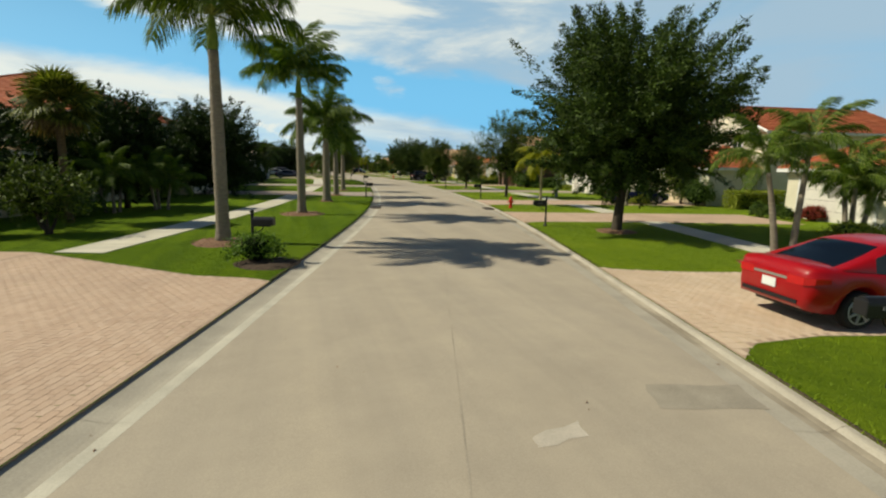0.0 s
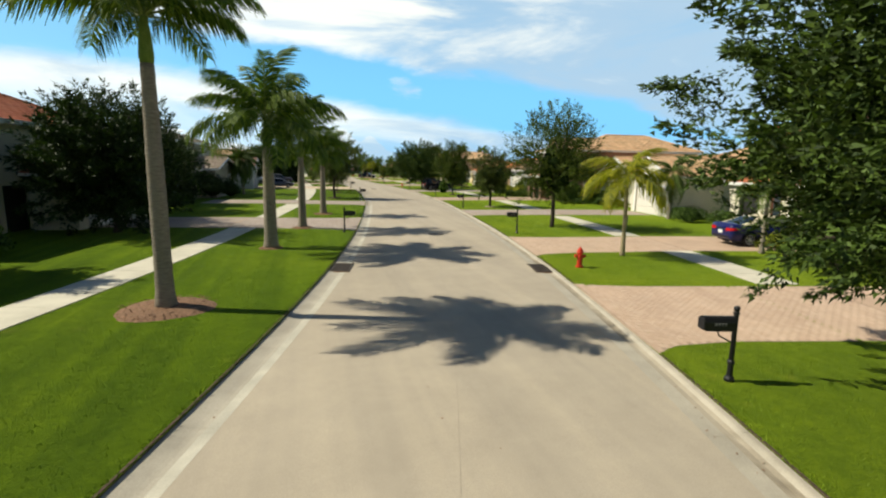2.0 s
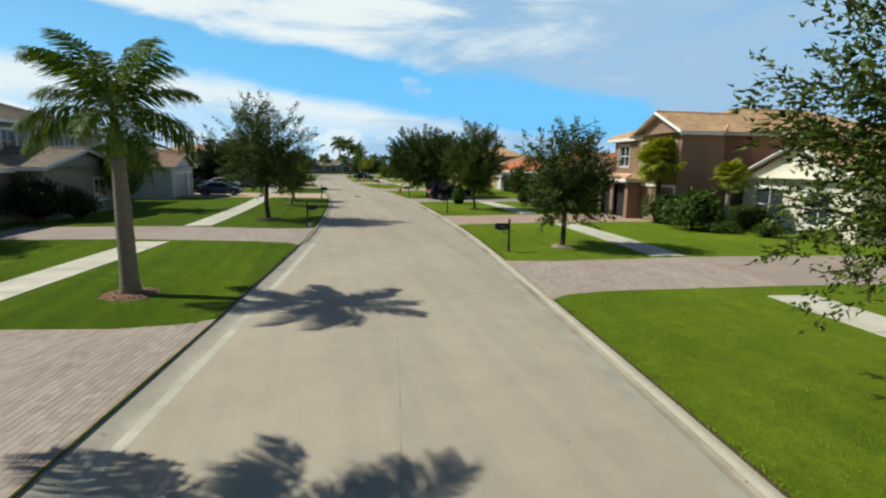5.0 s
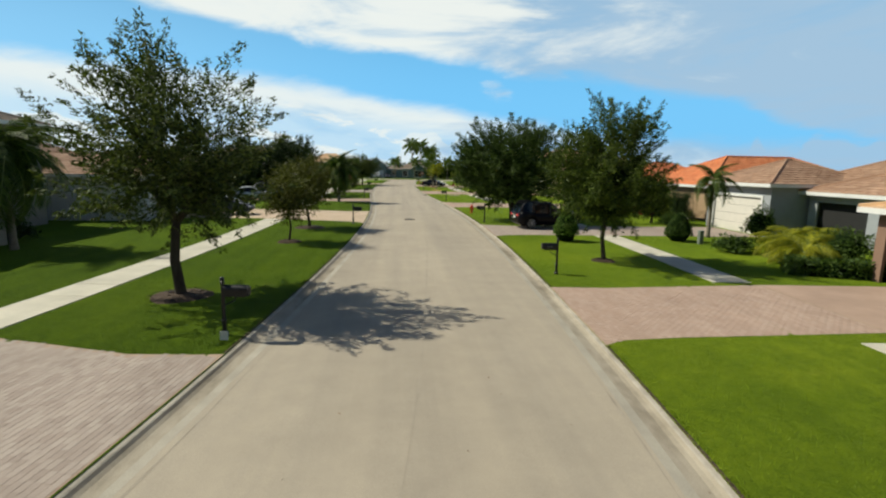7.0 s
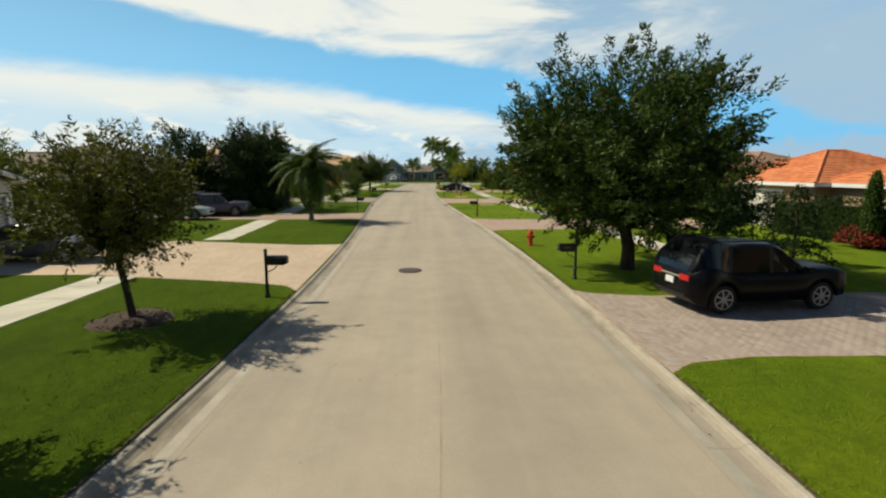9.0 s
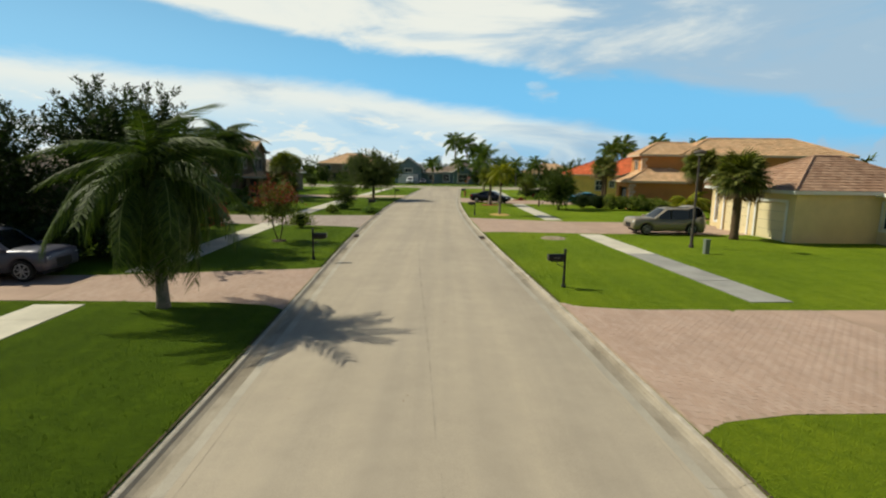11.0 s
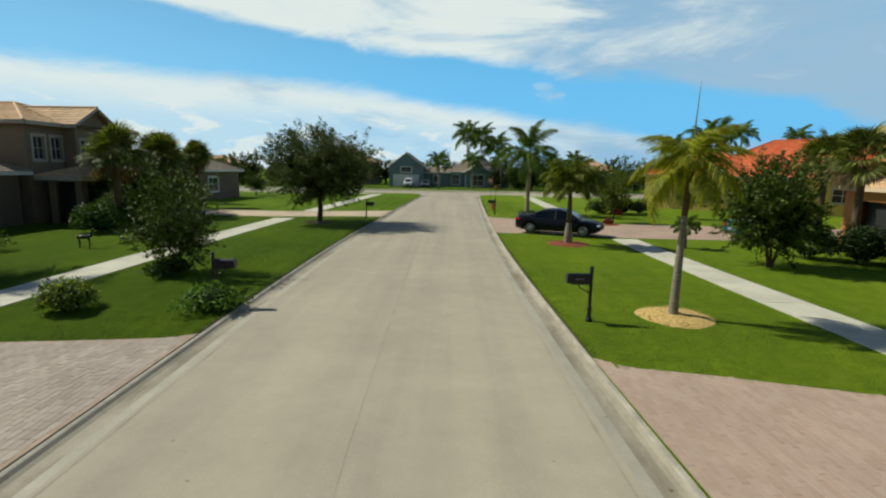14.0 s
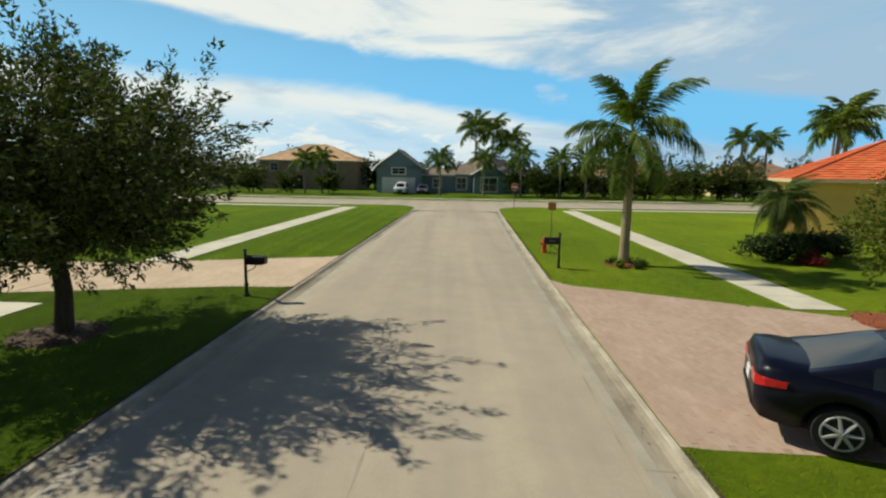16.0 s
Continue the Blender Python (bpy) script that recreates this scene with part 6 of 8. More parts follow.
house("house", 1, 86, [(86.6, 93.0, 21.2, 28, 3.3, "hip", 0.42, [("f", G, 0.8, 5.6, 0.02, 2.4)]),
                       (77.5, 89.5, 26.0, 39, 3.4, "hip", 0.45, [("f", W, 2.0, 4.0, 0.9, 2.4)]),
                       (81.2, 86.2, 23.4, 28.0, 2.9, "hip", 0.4, [("f", S, 0.6, 4.0, 0.02, 2.3)])], F_GREYBLUE, "single-storey grey stucco house with brown orange tile roof", 18)
house("house", 1, 103, [(94.6, 104.0, 23.2, 39, 2.9, "hip", 0.48, [("r", W, 3.0, 5.0, 0.9, 2.3)]),
                        (104.0, 112.5, 22.2, 32, 2.9, "hip", 0.42, [("f", G, 1.0, 6.0, 0.02, 2.3)])], F_ORANGE, "single-storey tan house with orange tile roof", 20)
house("house", 1, 131, [(126.8, 134.2, 21.8, 31, 3.1, "hip", 0.5, [("f", G, 0.7, 3.3, 0.02, 2.35), ("f", G, 4.1, 6.7, 0.02, 2.35)]),
                        (134.2, 136.4, 22.6, 29, 3.5, "gable_y", 0.5, [("f", W, 0.6, 1.5, 0.5, 2.7)]),
                        (136.4, 139.4, 24.4, 30, 3.0, "hip", 0.42, [("f", S, 0.4, 2.6, 0.02, 2.6)]),
                        (116.0, 129.6, 27.0, 39, 3.0, "hip", 0.36, [("f", W, 3, 5, 0.9, 2.4)])], F_YELLOWCREAM, "yellow cream house with two garage doors and brown tile roof", 22)
house("house", 1, 0, [(-1.7, -9.0, 2.3, 6.5, 5.95, "hip", 0.55, [("l", W, 1.4, 2.8, 3.9, 5.3)]),
                      (-6.0, -23.0, 2.15, 10.2, 5.95, "hip", 0.45, [("f", W, 11.0, 12.4, 3.9, 5.3)]),
                      (0.0, -6.9, 0.0, 6.0, 3.1, "hip", 0.5, [("l", S, 1.2, 4.6, 0.02, 2.4)])], F_TERRA, "two-storey terracotta orange stucco house with tan tile roof", 0, (36.1, 152.3, -5.7), quoins=((1.7, 2.3, 5.9), (0.0, 0.0, 3.0)))
house("house", 1, 0, [(0.0, -12.0, 0.0, 10.0, 3.5, "hip", 0.45, []),
                      (-4.0, -28.0, -0.15, 16.0, 3.5, "hip", 0.45, [("f", W, 1.8, 3.0, 0.9, 2.6), ("f", W, 4.0, 4.8, 1.5, 2.55), ("f", W, 6.35, 7.75, 1.4, 2.6), ("f", W, 12.0, 13.6, 1.2, 2.6)])],
      F_OCHRE, "single-storey ochre yellow house with bright orange tile roof", 0, (36.2, 184.4, -25.7))
# west side
house("house", -1, 22, [(13.0, 30.0, 19.5, 33, 3.0, "hip", 0.45, [("f", W, 3, 5, 0.9, 2.4), ("f", W, 9, 11, 0.9, 2.4), ("f", D, 6.4, 7.5, 0.02, 2.3)])], F_CREAM_TAN, "single-storey cream house with tan tile roof behind palms", 19)
house("house", -1, 44, [(36.0, 52.0, 21.0, 36, 5.6, "hip", 0.42, [("f", W, 2, 3.4, 3.6, 5.0), ("f", W, 9, 10.4, 3.6, 5.0), ("f", S, 6, 8, 0.02, 2.4)]),
                        (43.6, 51.0, 18.6, 21.0, 3.0, "hip", 0.4, [("f", G, 1.0, 6.2, 0.02, 2.3)])], F_CREAM_RED, "two-storey cream house with red tile roof among trees", 19)
house("house", -1, 74, [(72.5, 88.4, 23.6, 35, 6.0, "hip", 0.32, [("f", W, 3, 4.4, 4.0, 5.4), ("f", W, 10, 11.4, 4.0, 5.4), ("f", W, 10, 12, 0.9, 2.4), ("l", W, 4, 5.4, 4.0, 5.4)]),
                        (71.6, 80.4, 19.4, 24, 3.1, "gable_y", 0.24, [("f", W, 5.6, 7.2, 0.9, 2.3)]),
                        (62.0, 71.6, 21.0, 30.0, 3.0, "hip", 0.4, [("f", G, 1, 5.2, 0.02, 2.4)])], F_GREY2, "two-storey grey stucco house with grey brown tile roof", 20)
house("house", -1, 96, [(92.2, 100.6, 18.5, 28, 3.05, "gable_y", 0.3, [("f", G, 1.0, 5.6, 0.02, 2.35), ("f", G, 6.2, 8.0, 0.02, 2.35)]),
                        (88.0, 104.0, 25.0, 39, 3.2, "hip", 0.42, [("f", W, 13, 14.6, 0.9, 2.4)])], F_WHITE_TAN, "single-storey white stucco house with brown tile roof and gabled garage", 18)
house("house", -1, 128, [(120.0, 133.0, 22.0, 35, 3.3, "hip", 0.36, [("f", W, 3, 5, 0.9, 2.4)]), (133.0, 142.6, 23.5, 31, 3.0, "hip", 0.4, [("f", G, 2.0, 7.4, 0.02, 2.3)]), (113.0, 120.0, 21.5, 28, 3.0, "gable_y", 0.42, [("f", G, 0.8, 5.6, 0.02, 2.3)])],
      F_BROWNWALL, "single-storey brown house with grey brown tile roof", 20)
house("house", -1, 162, [(159.8, 169.0, 23.4, 36, 6.0, "hip", 0.3, [("f", W, 0.5, 1.3, 3.8, 5.2), ("f", W, 1.8, 2.6, 3.8, 5.2)]),
                         (162.6, 165.8, 22.6, 34, 6.0, "gable_y", 0.6, [("f", W, 0.4, 1.3, 3.6, 5.1), ("f", W, 1.9, 2.8, 3.6, 5.1)]),
                         (160.2, 165.6, 20.6, 22.6, 2.8, "hip", 0.35, [("f", S, 0.5, 2.2, 0.02, 2.5), ("f", S, 2.8, 4.9, 0.02, 2.5), ("l", S, 0.4, 1.6, 0.02, 2.5)])], F_DUSK, "two-storey brown grey house with tan tile roof", 20)
house("house", -1, 156, [(151.4, 159.4, 23.4, 33, 3.1, "hip", 0.36, [("f", S, 2.0, 4.0, 0.9, 2.3)])], F_BROWNWALL, "low dark brown stucco wing with grey brown tile roof", 22)
house("house", -1, 178, [(181.0, 190.0, 25.0, 37, 3.2, "hip", 0.4, [("f", W, 2, 4, 0.9, 2.4)])],
      F_BROWNWALL, "single-storey dark brown house with tan tile roof", 24)
# beyond the junction, facing back down the road
house("house", 1, 0, [(-3.6, 3.6, 0, 12, 4.2, "gable_y", 0.72, [("f", G, 1.0, 6.2, 0.02, 2.4), ("f", W, 2.5, 4.7, 3.1, 4.1)]), (-9.0, -3.6, 3.5, 12, 3.1, "hip", 0.45, [("f", W, 2, 3.4, 0.9, 2.4)])],
      F_BLUE, "blue grey two-storey house with white garage door and front gable", 0, (6.4, 236.0, 0))
house("house", 1, 0, [(-7.0, 7.0, 1.5, 14, 3.3, "hip", 0.5, [("f", W, 1.5, 3.2, 0.6, 2.6), ("f", W, 10.5, 12.2, 0.6, 2.6)]), (-2.6, 2.6, -1.5, 2.0, 3.3, "gable_y", 0.6, [("f", W, 1.2, 3.9, 0.4, 2.7)])],
      F_BLUE, "single-storey blue grey house with hipped roof and large windows", 0, (21.5, 239.0, 0))
house("house", 1, 0, [(-9.0, 9.0, 0, 14, 5.3, "hip", 0.42, [("f", W, 2, 3.4, 3.4, 4.8), ("f", W, 7, 8.4, 3.4, 4.8), ("f", W, 13, 14.4, 3.4, 4.8), ("f", S, 4, 8, 0.02, 2.5)])],
      F_DUSK, "two-storey tan house with hipped brown tile roof", 0, (-11.5, 246.0, 0))
for x, y, fin, words in ((48, 244, F_BROWN, "brown stucco house with tan tile roof"), (70, 240, F_YELLOWCREAM, "yellow cream house with brown tile roof"), (-40, 244, F_CREAM_TAN, "pale cream house with tan tile roof"), (96, 238, F_CREAM_TAN, "pale cream house with tan tile roof")):
    house("house", 1, 0, [(-8.0, 8.0, 0, 12, 3.2, "hip", 0.45, [("f", G, 1.5, 6.5, 0.02, 2.3), ("f", W, 10, 12, 0.9, 2.4)])], fin, "single-storey " + words + " across the junction", 0, (x, y, 0))


# ---- cars ----
def car(name, x, y, heading, paint, label, kind="sedan", z=0.1, length=4.75, width=1.82, top=None):
    """heading: degrees from +x of the way the front points."""
    root = empty(name, pose(x, y, z, 0, 0, heading), label, "car", "parked cars")
    L, Wd = length / 2, width / 2
    suv = kind == "suv"
    wr = 0.36 if suv else 0.33
    belt = 1.02 if suv else 0.9
    roof_z = 1.69 if suv else 1.45
    # body: cross sections along the length: x, half width, bottom, shoulder height
    if suv:
        secs = [(-L, 0.86, 0.44, 0.98), (-L + 0.07, 0.95, 0.36, 1.05), (-L * 0.5, 1.0, 0.3, belt + 0.02), (0, 1.0, 0.3, belt), (L * 0.36, 1.0, 0.3, belt + 0.02), (L * 0.7, 0.985, 0.32, 1.05), (L - 0.2, 0.95, 0.36, 1.0), (L - 0.04, 0.9, 0.4, 0.9), (L, 0.84, 0.45, 0.76)]
        cab = [(-L + 0.03, belt + 0.03, 0.95), (-L + 0.16, 1.36, 0.9), (-L + 0.36, roof_z - 0.05, 0.85), (-L * 0.4, roof_z, 0.84), (-L * 0.05, roof_z, 0.83), (L * 0.1, roof_z - 0.05, 0.82), (L * 0.27, 1.34, 0.87), (L * 0.44, belt + 0.01, 0.94)]
        roof_from, roof_to = -L + 0.3, L * 0.1
    else:
        secs = [(-L, 0.78, 0.4, 0.9), (-L + 0.05, 0.86, 0.34, 1.0), (-L + 0.2, 0.94, 0.3, 1.04), (-L + 0.5, 0.985, 0.28, 1.03), (-L * 0.5, 1.0, 0.27, 0.98), (0, 1.0, 0.27, belt), (L * 0.36, 1.0, 0.27, belt), (L * 0.7, 0.97, 0.29, 0.85), (L - 0.25, 0.9, 0.3, 0.76), (L - 0.06, 0.8, 0.34, 0.66), (L, 0.7, 0.38, 0.56)]
        cab = [(-L * 0.76, 1.035, 0.88), (-L * 0.56, 1.2, 0.85), (-L * 0.34, roof_z - 0.06, 0.79), (-L * 0.1, roof_z, 0.78), (L * 0.06, roof_z - 0.005, 0.77), (L * 0.2, roof_z - 0.09, 0.78), (L * 0.38, 1.18, 0.83), (L * 0.58, belt - 0.01, 0.9)]
        roof_from, roof_to = -L * 0.37, L * 0.17

    def eased(xx, at, values):
        """A smooth curve through the given stations."""
        at, values = np.array(at), np.array(values)
        i = int(np.clip(np.searchsorted(at, xx) - 1, 0, len(at) - 2))
        d = np.gradient(values, at)
        h = at[i + 1] - at[i]
        t = min(1.0, max(0.0, (xx - at[i]) / h))
        return float(values[i] * (2 * t**3 - 3 * t**2 + 1) + d[i] * h * (t**3 - 2 * t**2 + t) + values[i + 1] * (3 * t**2 - 2 * t**3) + d[i + 1] * h * (t**3 - t**2))
    bm = bmesh.new()
    rings = []
    xs = np.linspace(-L, L, 57)
    sx = [s[0] for s in secs]
    axle = (-L * 0.60, L * 0.64)
    for xx in xs:
        hw, zb, zs = (eased(xx, sx, [q[k] for q in secs]) for k in (1, 2, 3))
        w = hw * Wd
        arch = 0.0
        for ax in axle:
            if abs(xx - ax) < wr + 0.08:
                arch = max(arch, math.sqrt((wr + 0.08) ** 2 - (xx - ax) ** 2) + wr)
        zl = max(zb, arch)
        zl2 = min(zl, zs - 0.12)
        ring = []
        for yy, zz in ((0.0, zb), (w * 0.72, zb), (w * 0.74, max(zb, zl2 - 0.02)), (w * 0.97, zl2), (w * 1.0, max(zl2 + 0.05, zs * 0.62)), (w * 0.985, zs - 0.07), (w * 0.9, zs), (w * 0.5, zs + 0.035), (0.0, zs + 0.045)):
            ring.append((yy, zz))
        full = [(-a, b) for a, b in ring[::-1]][:-1] + ring[0:1] + ring[1:]
        full = [(-a, b) for a, b in ring[:0:-1]] + ring
        rings.append([bm.verts.new((xx, a, b)) for a, b in full])
    m = len(rings[0])
    for r0, r1 in zip(rings, rings[1:]):
        for j in range(m - 1):
            bm.faces.new((r0[j], r0[j + 1], r1[j + 1], r1[j]))
    for r in (rings[0], rings[-1]):
        bm.faces.new(r)
    bmesh.ops.remove_doubles(bm, verts=bm.verts[:], dist=0.0005)
    bmesh.ops.recalc_face_normals(bm, faces=bm.faces[:])
    body = part("body", bm, paint, root, smooth=True)
    # cabin: windows of glass, painted pillars and roof
    meshes = {}
    cx = [c[0] for c in cab]
    n, secs_at = 56, []
    for k in range(n + 1):
        xx = cab[0][0] + (cab[-1][0] - cab[0][0]) * k / n
        zt = eased(xx, cx, [c[1] for c in cab])
        wt = eased(xx, cx, [c[2] for c in cab]) * Wd
        zs = eased(xx, sx, [q[3] for q in secs])
        wb = 0.93 * Wd * eased(xx, sx, [q[1] for q in secs])
        zt = max(zt, zs + 0.01)
        q = min(1, (zt - zs) / 0.4)
        we = wb + (wt - wb) * q
        secs_at.append([(xx, a, b) for a, b in ((-wb, zs - 0.015), (-we, zt - 0.07 * q), (-we * 0.9, zt - 0.015 * q), (-we * 0.76, zt + 0.008 * q), (-we * 0.35, zt + 0.025 * q), (we * 0.35, zt + 0.025 * q), (we * 0.76, zt + 0.008 * q),
                                                (we * 0.9, zt - 0.015 * q), (we, zt - 0.07 * q), (wb, zs - 0.015))])
    posts = [(-L * 0.52, 0.05), (-0.06, 0.05)] if suv else [(-0.04, 0.05)]
    quarter = -L + 0.34 if suv else -L * 0.5
    for p, c in zip(secs_at, secs_at[1:]):
        xm = (p[0][0] + c[0][0]) / 2
        for j in range(9):
            key = ("roof", 0, 0)
            if j in (0, 8):
                hit = [m for m, (at_x, half) in enumerate(posts) if abs(xm - at_x) < half]
                if xm < quarter or xm > cab[-1][0] - 0.3 or (top and xm < -L * 0.2):
                    pass
                elif hit:
                    key = ("door_post", hit[0], j)
                else:
                    key = ("side_window", sum(xm > at_x for at_x, _ in posts), j)
            elif j in (3, 4, 5):
                key = ("rear_window", 0, 0) if xm < roof_from else ("windscreen", 0, 0) if xm > roof_to else key
            bmx = meshes.setdefault(key, None) or bmesh.new()
            meshes[key] = bmx
            bmx.faces.new([bmx.verts.new(v) for v in (p[j], p[j + 1], c[j + 1], c[j])])
    for (nm, _, _), bmx in meshes.items():
        bmesh.ops.remove_doubles(bmx, verts=bmx.verts[:], dist=0.0005)
        bmesh.ops.recalc_face_normals(bmx, faces=bmx.faces[:])
        part(nm, bmx, top or paint if nm == "roof" else M_DARKTRIM if nm == "door_post" else M_CARGLASS, root, "dark tinted car glass" if "wind" in nm else "", True)
    for ax in axle:
        for sg in (-1, 1):
            wheel = new("wheel")
            wheel.parent = root
            wheel.location = (ax, sg * (Wd - 0.12), wr)
            wheel.rotation_euler = (math.pi / 2, 0, 0)
            bm = bmesh.new()
            lathe(bm, [(wr * 0.7, -0.1), (wr * 0.94, -0.105), (wr, -0.06), (wr, 0.06), (wr * 0.94, 0.105), (wr * 0.7, 0.1)], 24)
            part("tyre", bm, M_RUBBER, wheel)
            bm = bmesh.new()
            lathe(bm, [(wr * 0.64, -0.1), (wr * 0.7, -0.104), (wr * 0.7, 0.104), (wr * 0.64, 0.1)], 24)
            part("wheel_well", bm, M_DARKTRIM, wheel)
            bm = bmesh.new()
            zz = -0.112 * sg
            ring = [[bm.verts.new((wr * q * math.cos(2 * math.pi * k / 28), wr * q * math.sin(2 * math.pi * k / 28), zz + dz)) for k in range(28)] for q, dz in ((0.72, 0.012 * sg), (0.7, 0.0), (0.64, 0.0), (0.62, 0.012 * sg))]
            for r0, r1 in zip(ring, ring[1:]):
                for k in range(28):
                    bm.faces.new((r0[k], r0[(k + 1) % 28], r1[(k + 1) % 28], r1[k]))
            bmesh.ops.recalc_face_normals(bm, faces=bm.faces[:])
            part("rim", bm, M_RIM, wheel, "silver alloy rim")
            for k in range(7):
                bm = bmesh.new()
                a = 2 * math.pi * k / 7
                zz = -0.118 * sg
                tube(bm, [(0, 0, zz + 0.006 * sg), (wr * 0.66 * math.cos(a), wr * 0.66 * math.sin(a), zz + 0.012 * sg)], [0.03, 0.02], 5)
                part("spoke", bm, M_RIM, wheel)
    zt = 0.78 if not suv else 0.86
    for sg in (-1, 1):
        bm = bmesh.new()
        plan = [(-L - 0.01, 0.42 * Wd), (-L - 0.012, 0.8 * Wd), (-L + 0.05, 0.875 * Wd), (-L + 0.1, 0.93 * Wd), (-L + 0.22, 0.965 * Wd), (-L + 0.34, 0.99 * Wd)]
        low = [bm.verts.new((a, sg * b, zt - 0.05 + 0.07 * k / 5)) for k, (a, b) in enumerate(plan)]
        high = [bm.verts.new((a, sg * b, zt + 0.1)) for a, b in plan]
        back = [bm.verts.new((a + 0.05, sg * (b - 0.03), zt + 0.1)) for a, b in plan]
        for k in range(5):
            bm.faces.new((low[k], low[k + 1], high[k + 1], high[k]))
            bm.faces.new((high[k], high[k + 1], back[k + 1], back[k]))
        bmesh.ops.recalc_face_normals(bm, faces=bm.faces[:])
        part("tail_lamp", bm, M_TAIL, root, "red tail lamp")
        box_part("headlight", (L - 0.36, min(sg * 0.5 * Wd, sg * 0.86 * Wd), (0.6 if not suv else 0.72)), (L - 0.02, max(sg * 0.5 * Wd, sg * 0.86 * Wd), (0.7 if not suv else 0.86)), M_HEAD, root, "clear headlight", 0.03)
        box_part("mirror", (L * 0.36, min(sg * Wd * 0.96, sg * (Wd + 0.16)), belt + 0.0), (L * 0.44, max(sg * Wd * 0.96, sg * (Wd + 0.16)), belt + 0.13), paint, root, bevel=0.025)
        for xx in (-0.32 * L, 0.2 * L):
            box_part("door_handle", (xx - 0.1, min(sg * Wd * 0.985, sg * (Wd + 0.02)), belt - 0.15), (xx + 0.1, max(sg * Wd * 0.985, sg * (Wd + 0.02)), belt - 0.115), paint, root, bevel=0.008)
    box_part("chrome_strip", (-L - 0.01, -0.5 * Wd, zt + 0.0), (-L + 0.05, 0.5 * Wd, zt + 0.05), M_CHROME, root)
    box_part("number_plate", (-L - 0.02, -0.16, zt - 0.2), (-L + 0.02, 0.16, zt - 0.04), M_PLATE, root, "plain pale plate")
    box_part("rear_bumper_trim", (-L - 0.015, -0.7 * Wd, 0.4), (-L + 0.12, 0.7 * Wd, 0.47), M_DARKTRIM, root)
    box_part("grille", (L - 0.06, -0.42 * Wd, 0.44), (L + 0.008, 0.42 * Wd, 0.58 if not suv else 0.74), M_DARKTRIM, root)
    box_part("underside", (-L + 0.3, -Wd * 0.7, 0.2), (L - 0.3, Wd * 0.7, 0.36), M_DARKTRIM, root)
    if suv:
        for sg in (-1, 1):
            bm = bmesh.new()
            tube(bm, [(-L * 0.7, sg * 0.62 * Wd, roof_z - 0.02), (-L * 0.6, sg * 0.62 * Wd, roof_z + 0.07), (0, sg * 0.62 * Wd, roof_z + 0.07), (L * 0.08, sg * 0.62 * Wd, roof_z - 0.01)], [0.018] * 4, 6)
            part("roof_rail", bm, M_DARKTRIM, root)
    return root


M_CARGLASS = glass_material("car_glass", (0.004, 0.006, 0.007))
P_RED = paint_material("red_car_paint", (0.33, 0.003, 0.007))
M_SOFT_TOP = surface("cream_soft_top", (0.6, 0.53, 0.36), 0.1, 6, 60, 0.9, 0.2)
P_BLUE = paint_material("deep_blue_car_paint", (0.005, 0.01, 0.085))
P_BLACK = paint_material("black_car_paint", (0.003, 0.003, 0.005), gloss=0.12)
P_NAVY = paint_material("black_navy_car_paint", (0.003, 0.004, 0.011), gloss=0.2)
P_SILVER = paint_material("beige_silver_car_paint", (0.3, 0.255, 0.195), 0.25)
P_WHITE = paint_material("white_car_paint", (0.75, 0.76, 0.78))
P_GREY = paint_material("grey_car_paint", (0.10, 0.10, 0.13), 0.3)
P_LIGHT = paint_material("pale_silver_car_paint", (0.55, 0.57, 0.58), 0.5)
P_TEAL = paint_material("teal_car_paint", (0.04, 0.20, 0.27))


def across(s):
    return road_turn(s)


car("sedan_car", *road_at(11.24, 8.13).xy, across(11.6) + 6, P_RED, "glossy red sedan parked on a paver driveway", width=1.84, length=4.8)
car("coupe_car", *road_at(38.9, 16.7).xy, across(39), P_BLUE, "deep blue coupe with cream soft top parked on a driveway", length=4.75, top=M_SOFT_TOP)
car("suv_car", *road_at(90.15, 8.25).xy, across(90) + 7, P_BLACK, "black sport utility vehicle parked on a driveway", "suv", length=4.45, width=1.82)
car("suv_car", *road_at(130.8, 16.1).xy, across(130) + 180, P_SILVER, "beige silver sport utility vehicle parked on a driveway", "suv", length=4.8, width=1.82)
car("sedan_car", *road_at(160.23, 7.69).xy, across(160) - 25, P_NAVY, "black sedan parked on a pink paver driveway", length=4.85, width=1.84)
car("pickup_car", *road_at(159.6, 19.4).xy, across(160) + 3, P_TEAL, "teal car parked at the end of a driveway", length=4.7)
car("sedan_car", *road_at(114.5, -17.0).xy, across(116), P_LIGHT, "pale silver sedan parked on a driveway", length=4.7)
car("suv_car", *road_at(117.2, -15.0).xy, across(118), P_GREY, "dark grey sport utility vehicle parked on a driveway", "suv", length=4.5)
car("sedan_car", *road_at(97.5, -15.2).xy, across(97), P_GREY, "dark sedan parked before a white garage", length=4.5)
car("suv_car", 7.2, 232.0, -90, P_WHITE, "white sport utility vehicle parked across the junction", "suv", length=4.7)
car("sedan_car", 10.6, 233.4, -90, P_GREY, "grey sedan parked across the junction", length=4.6)

M_PATCH = surface("pale_road_repair", (0.5, 0.44, 0.36), 0.15, 2, 40, 0.9, 0.2, use_world=True)
M_PATCH_DARK = surface("dull_road_repair", (0.345, 0.3, 0.235), 0.15, 2, 40, 0.9, 0.2, use_world=True)
road_patch([(3.85, 6.62), (4.45, 6.72), (4.5, 6.98), (3.9, 6.86)], M_PATCH, "small pale repair in the road")
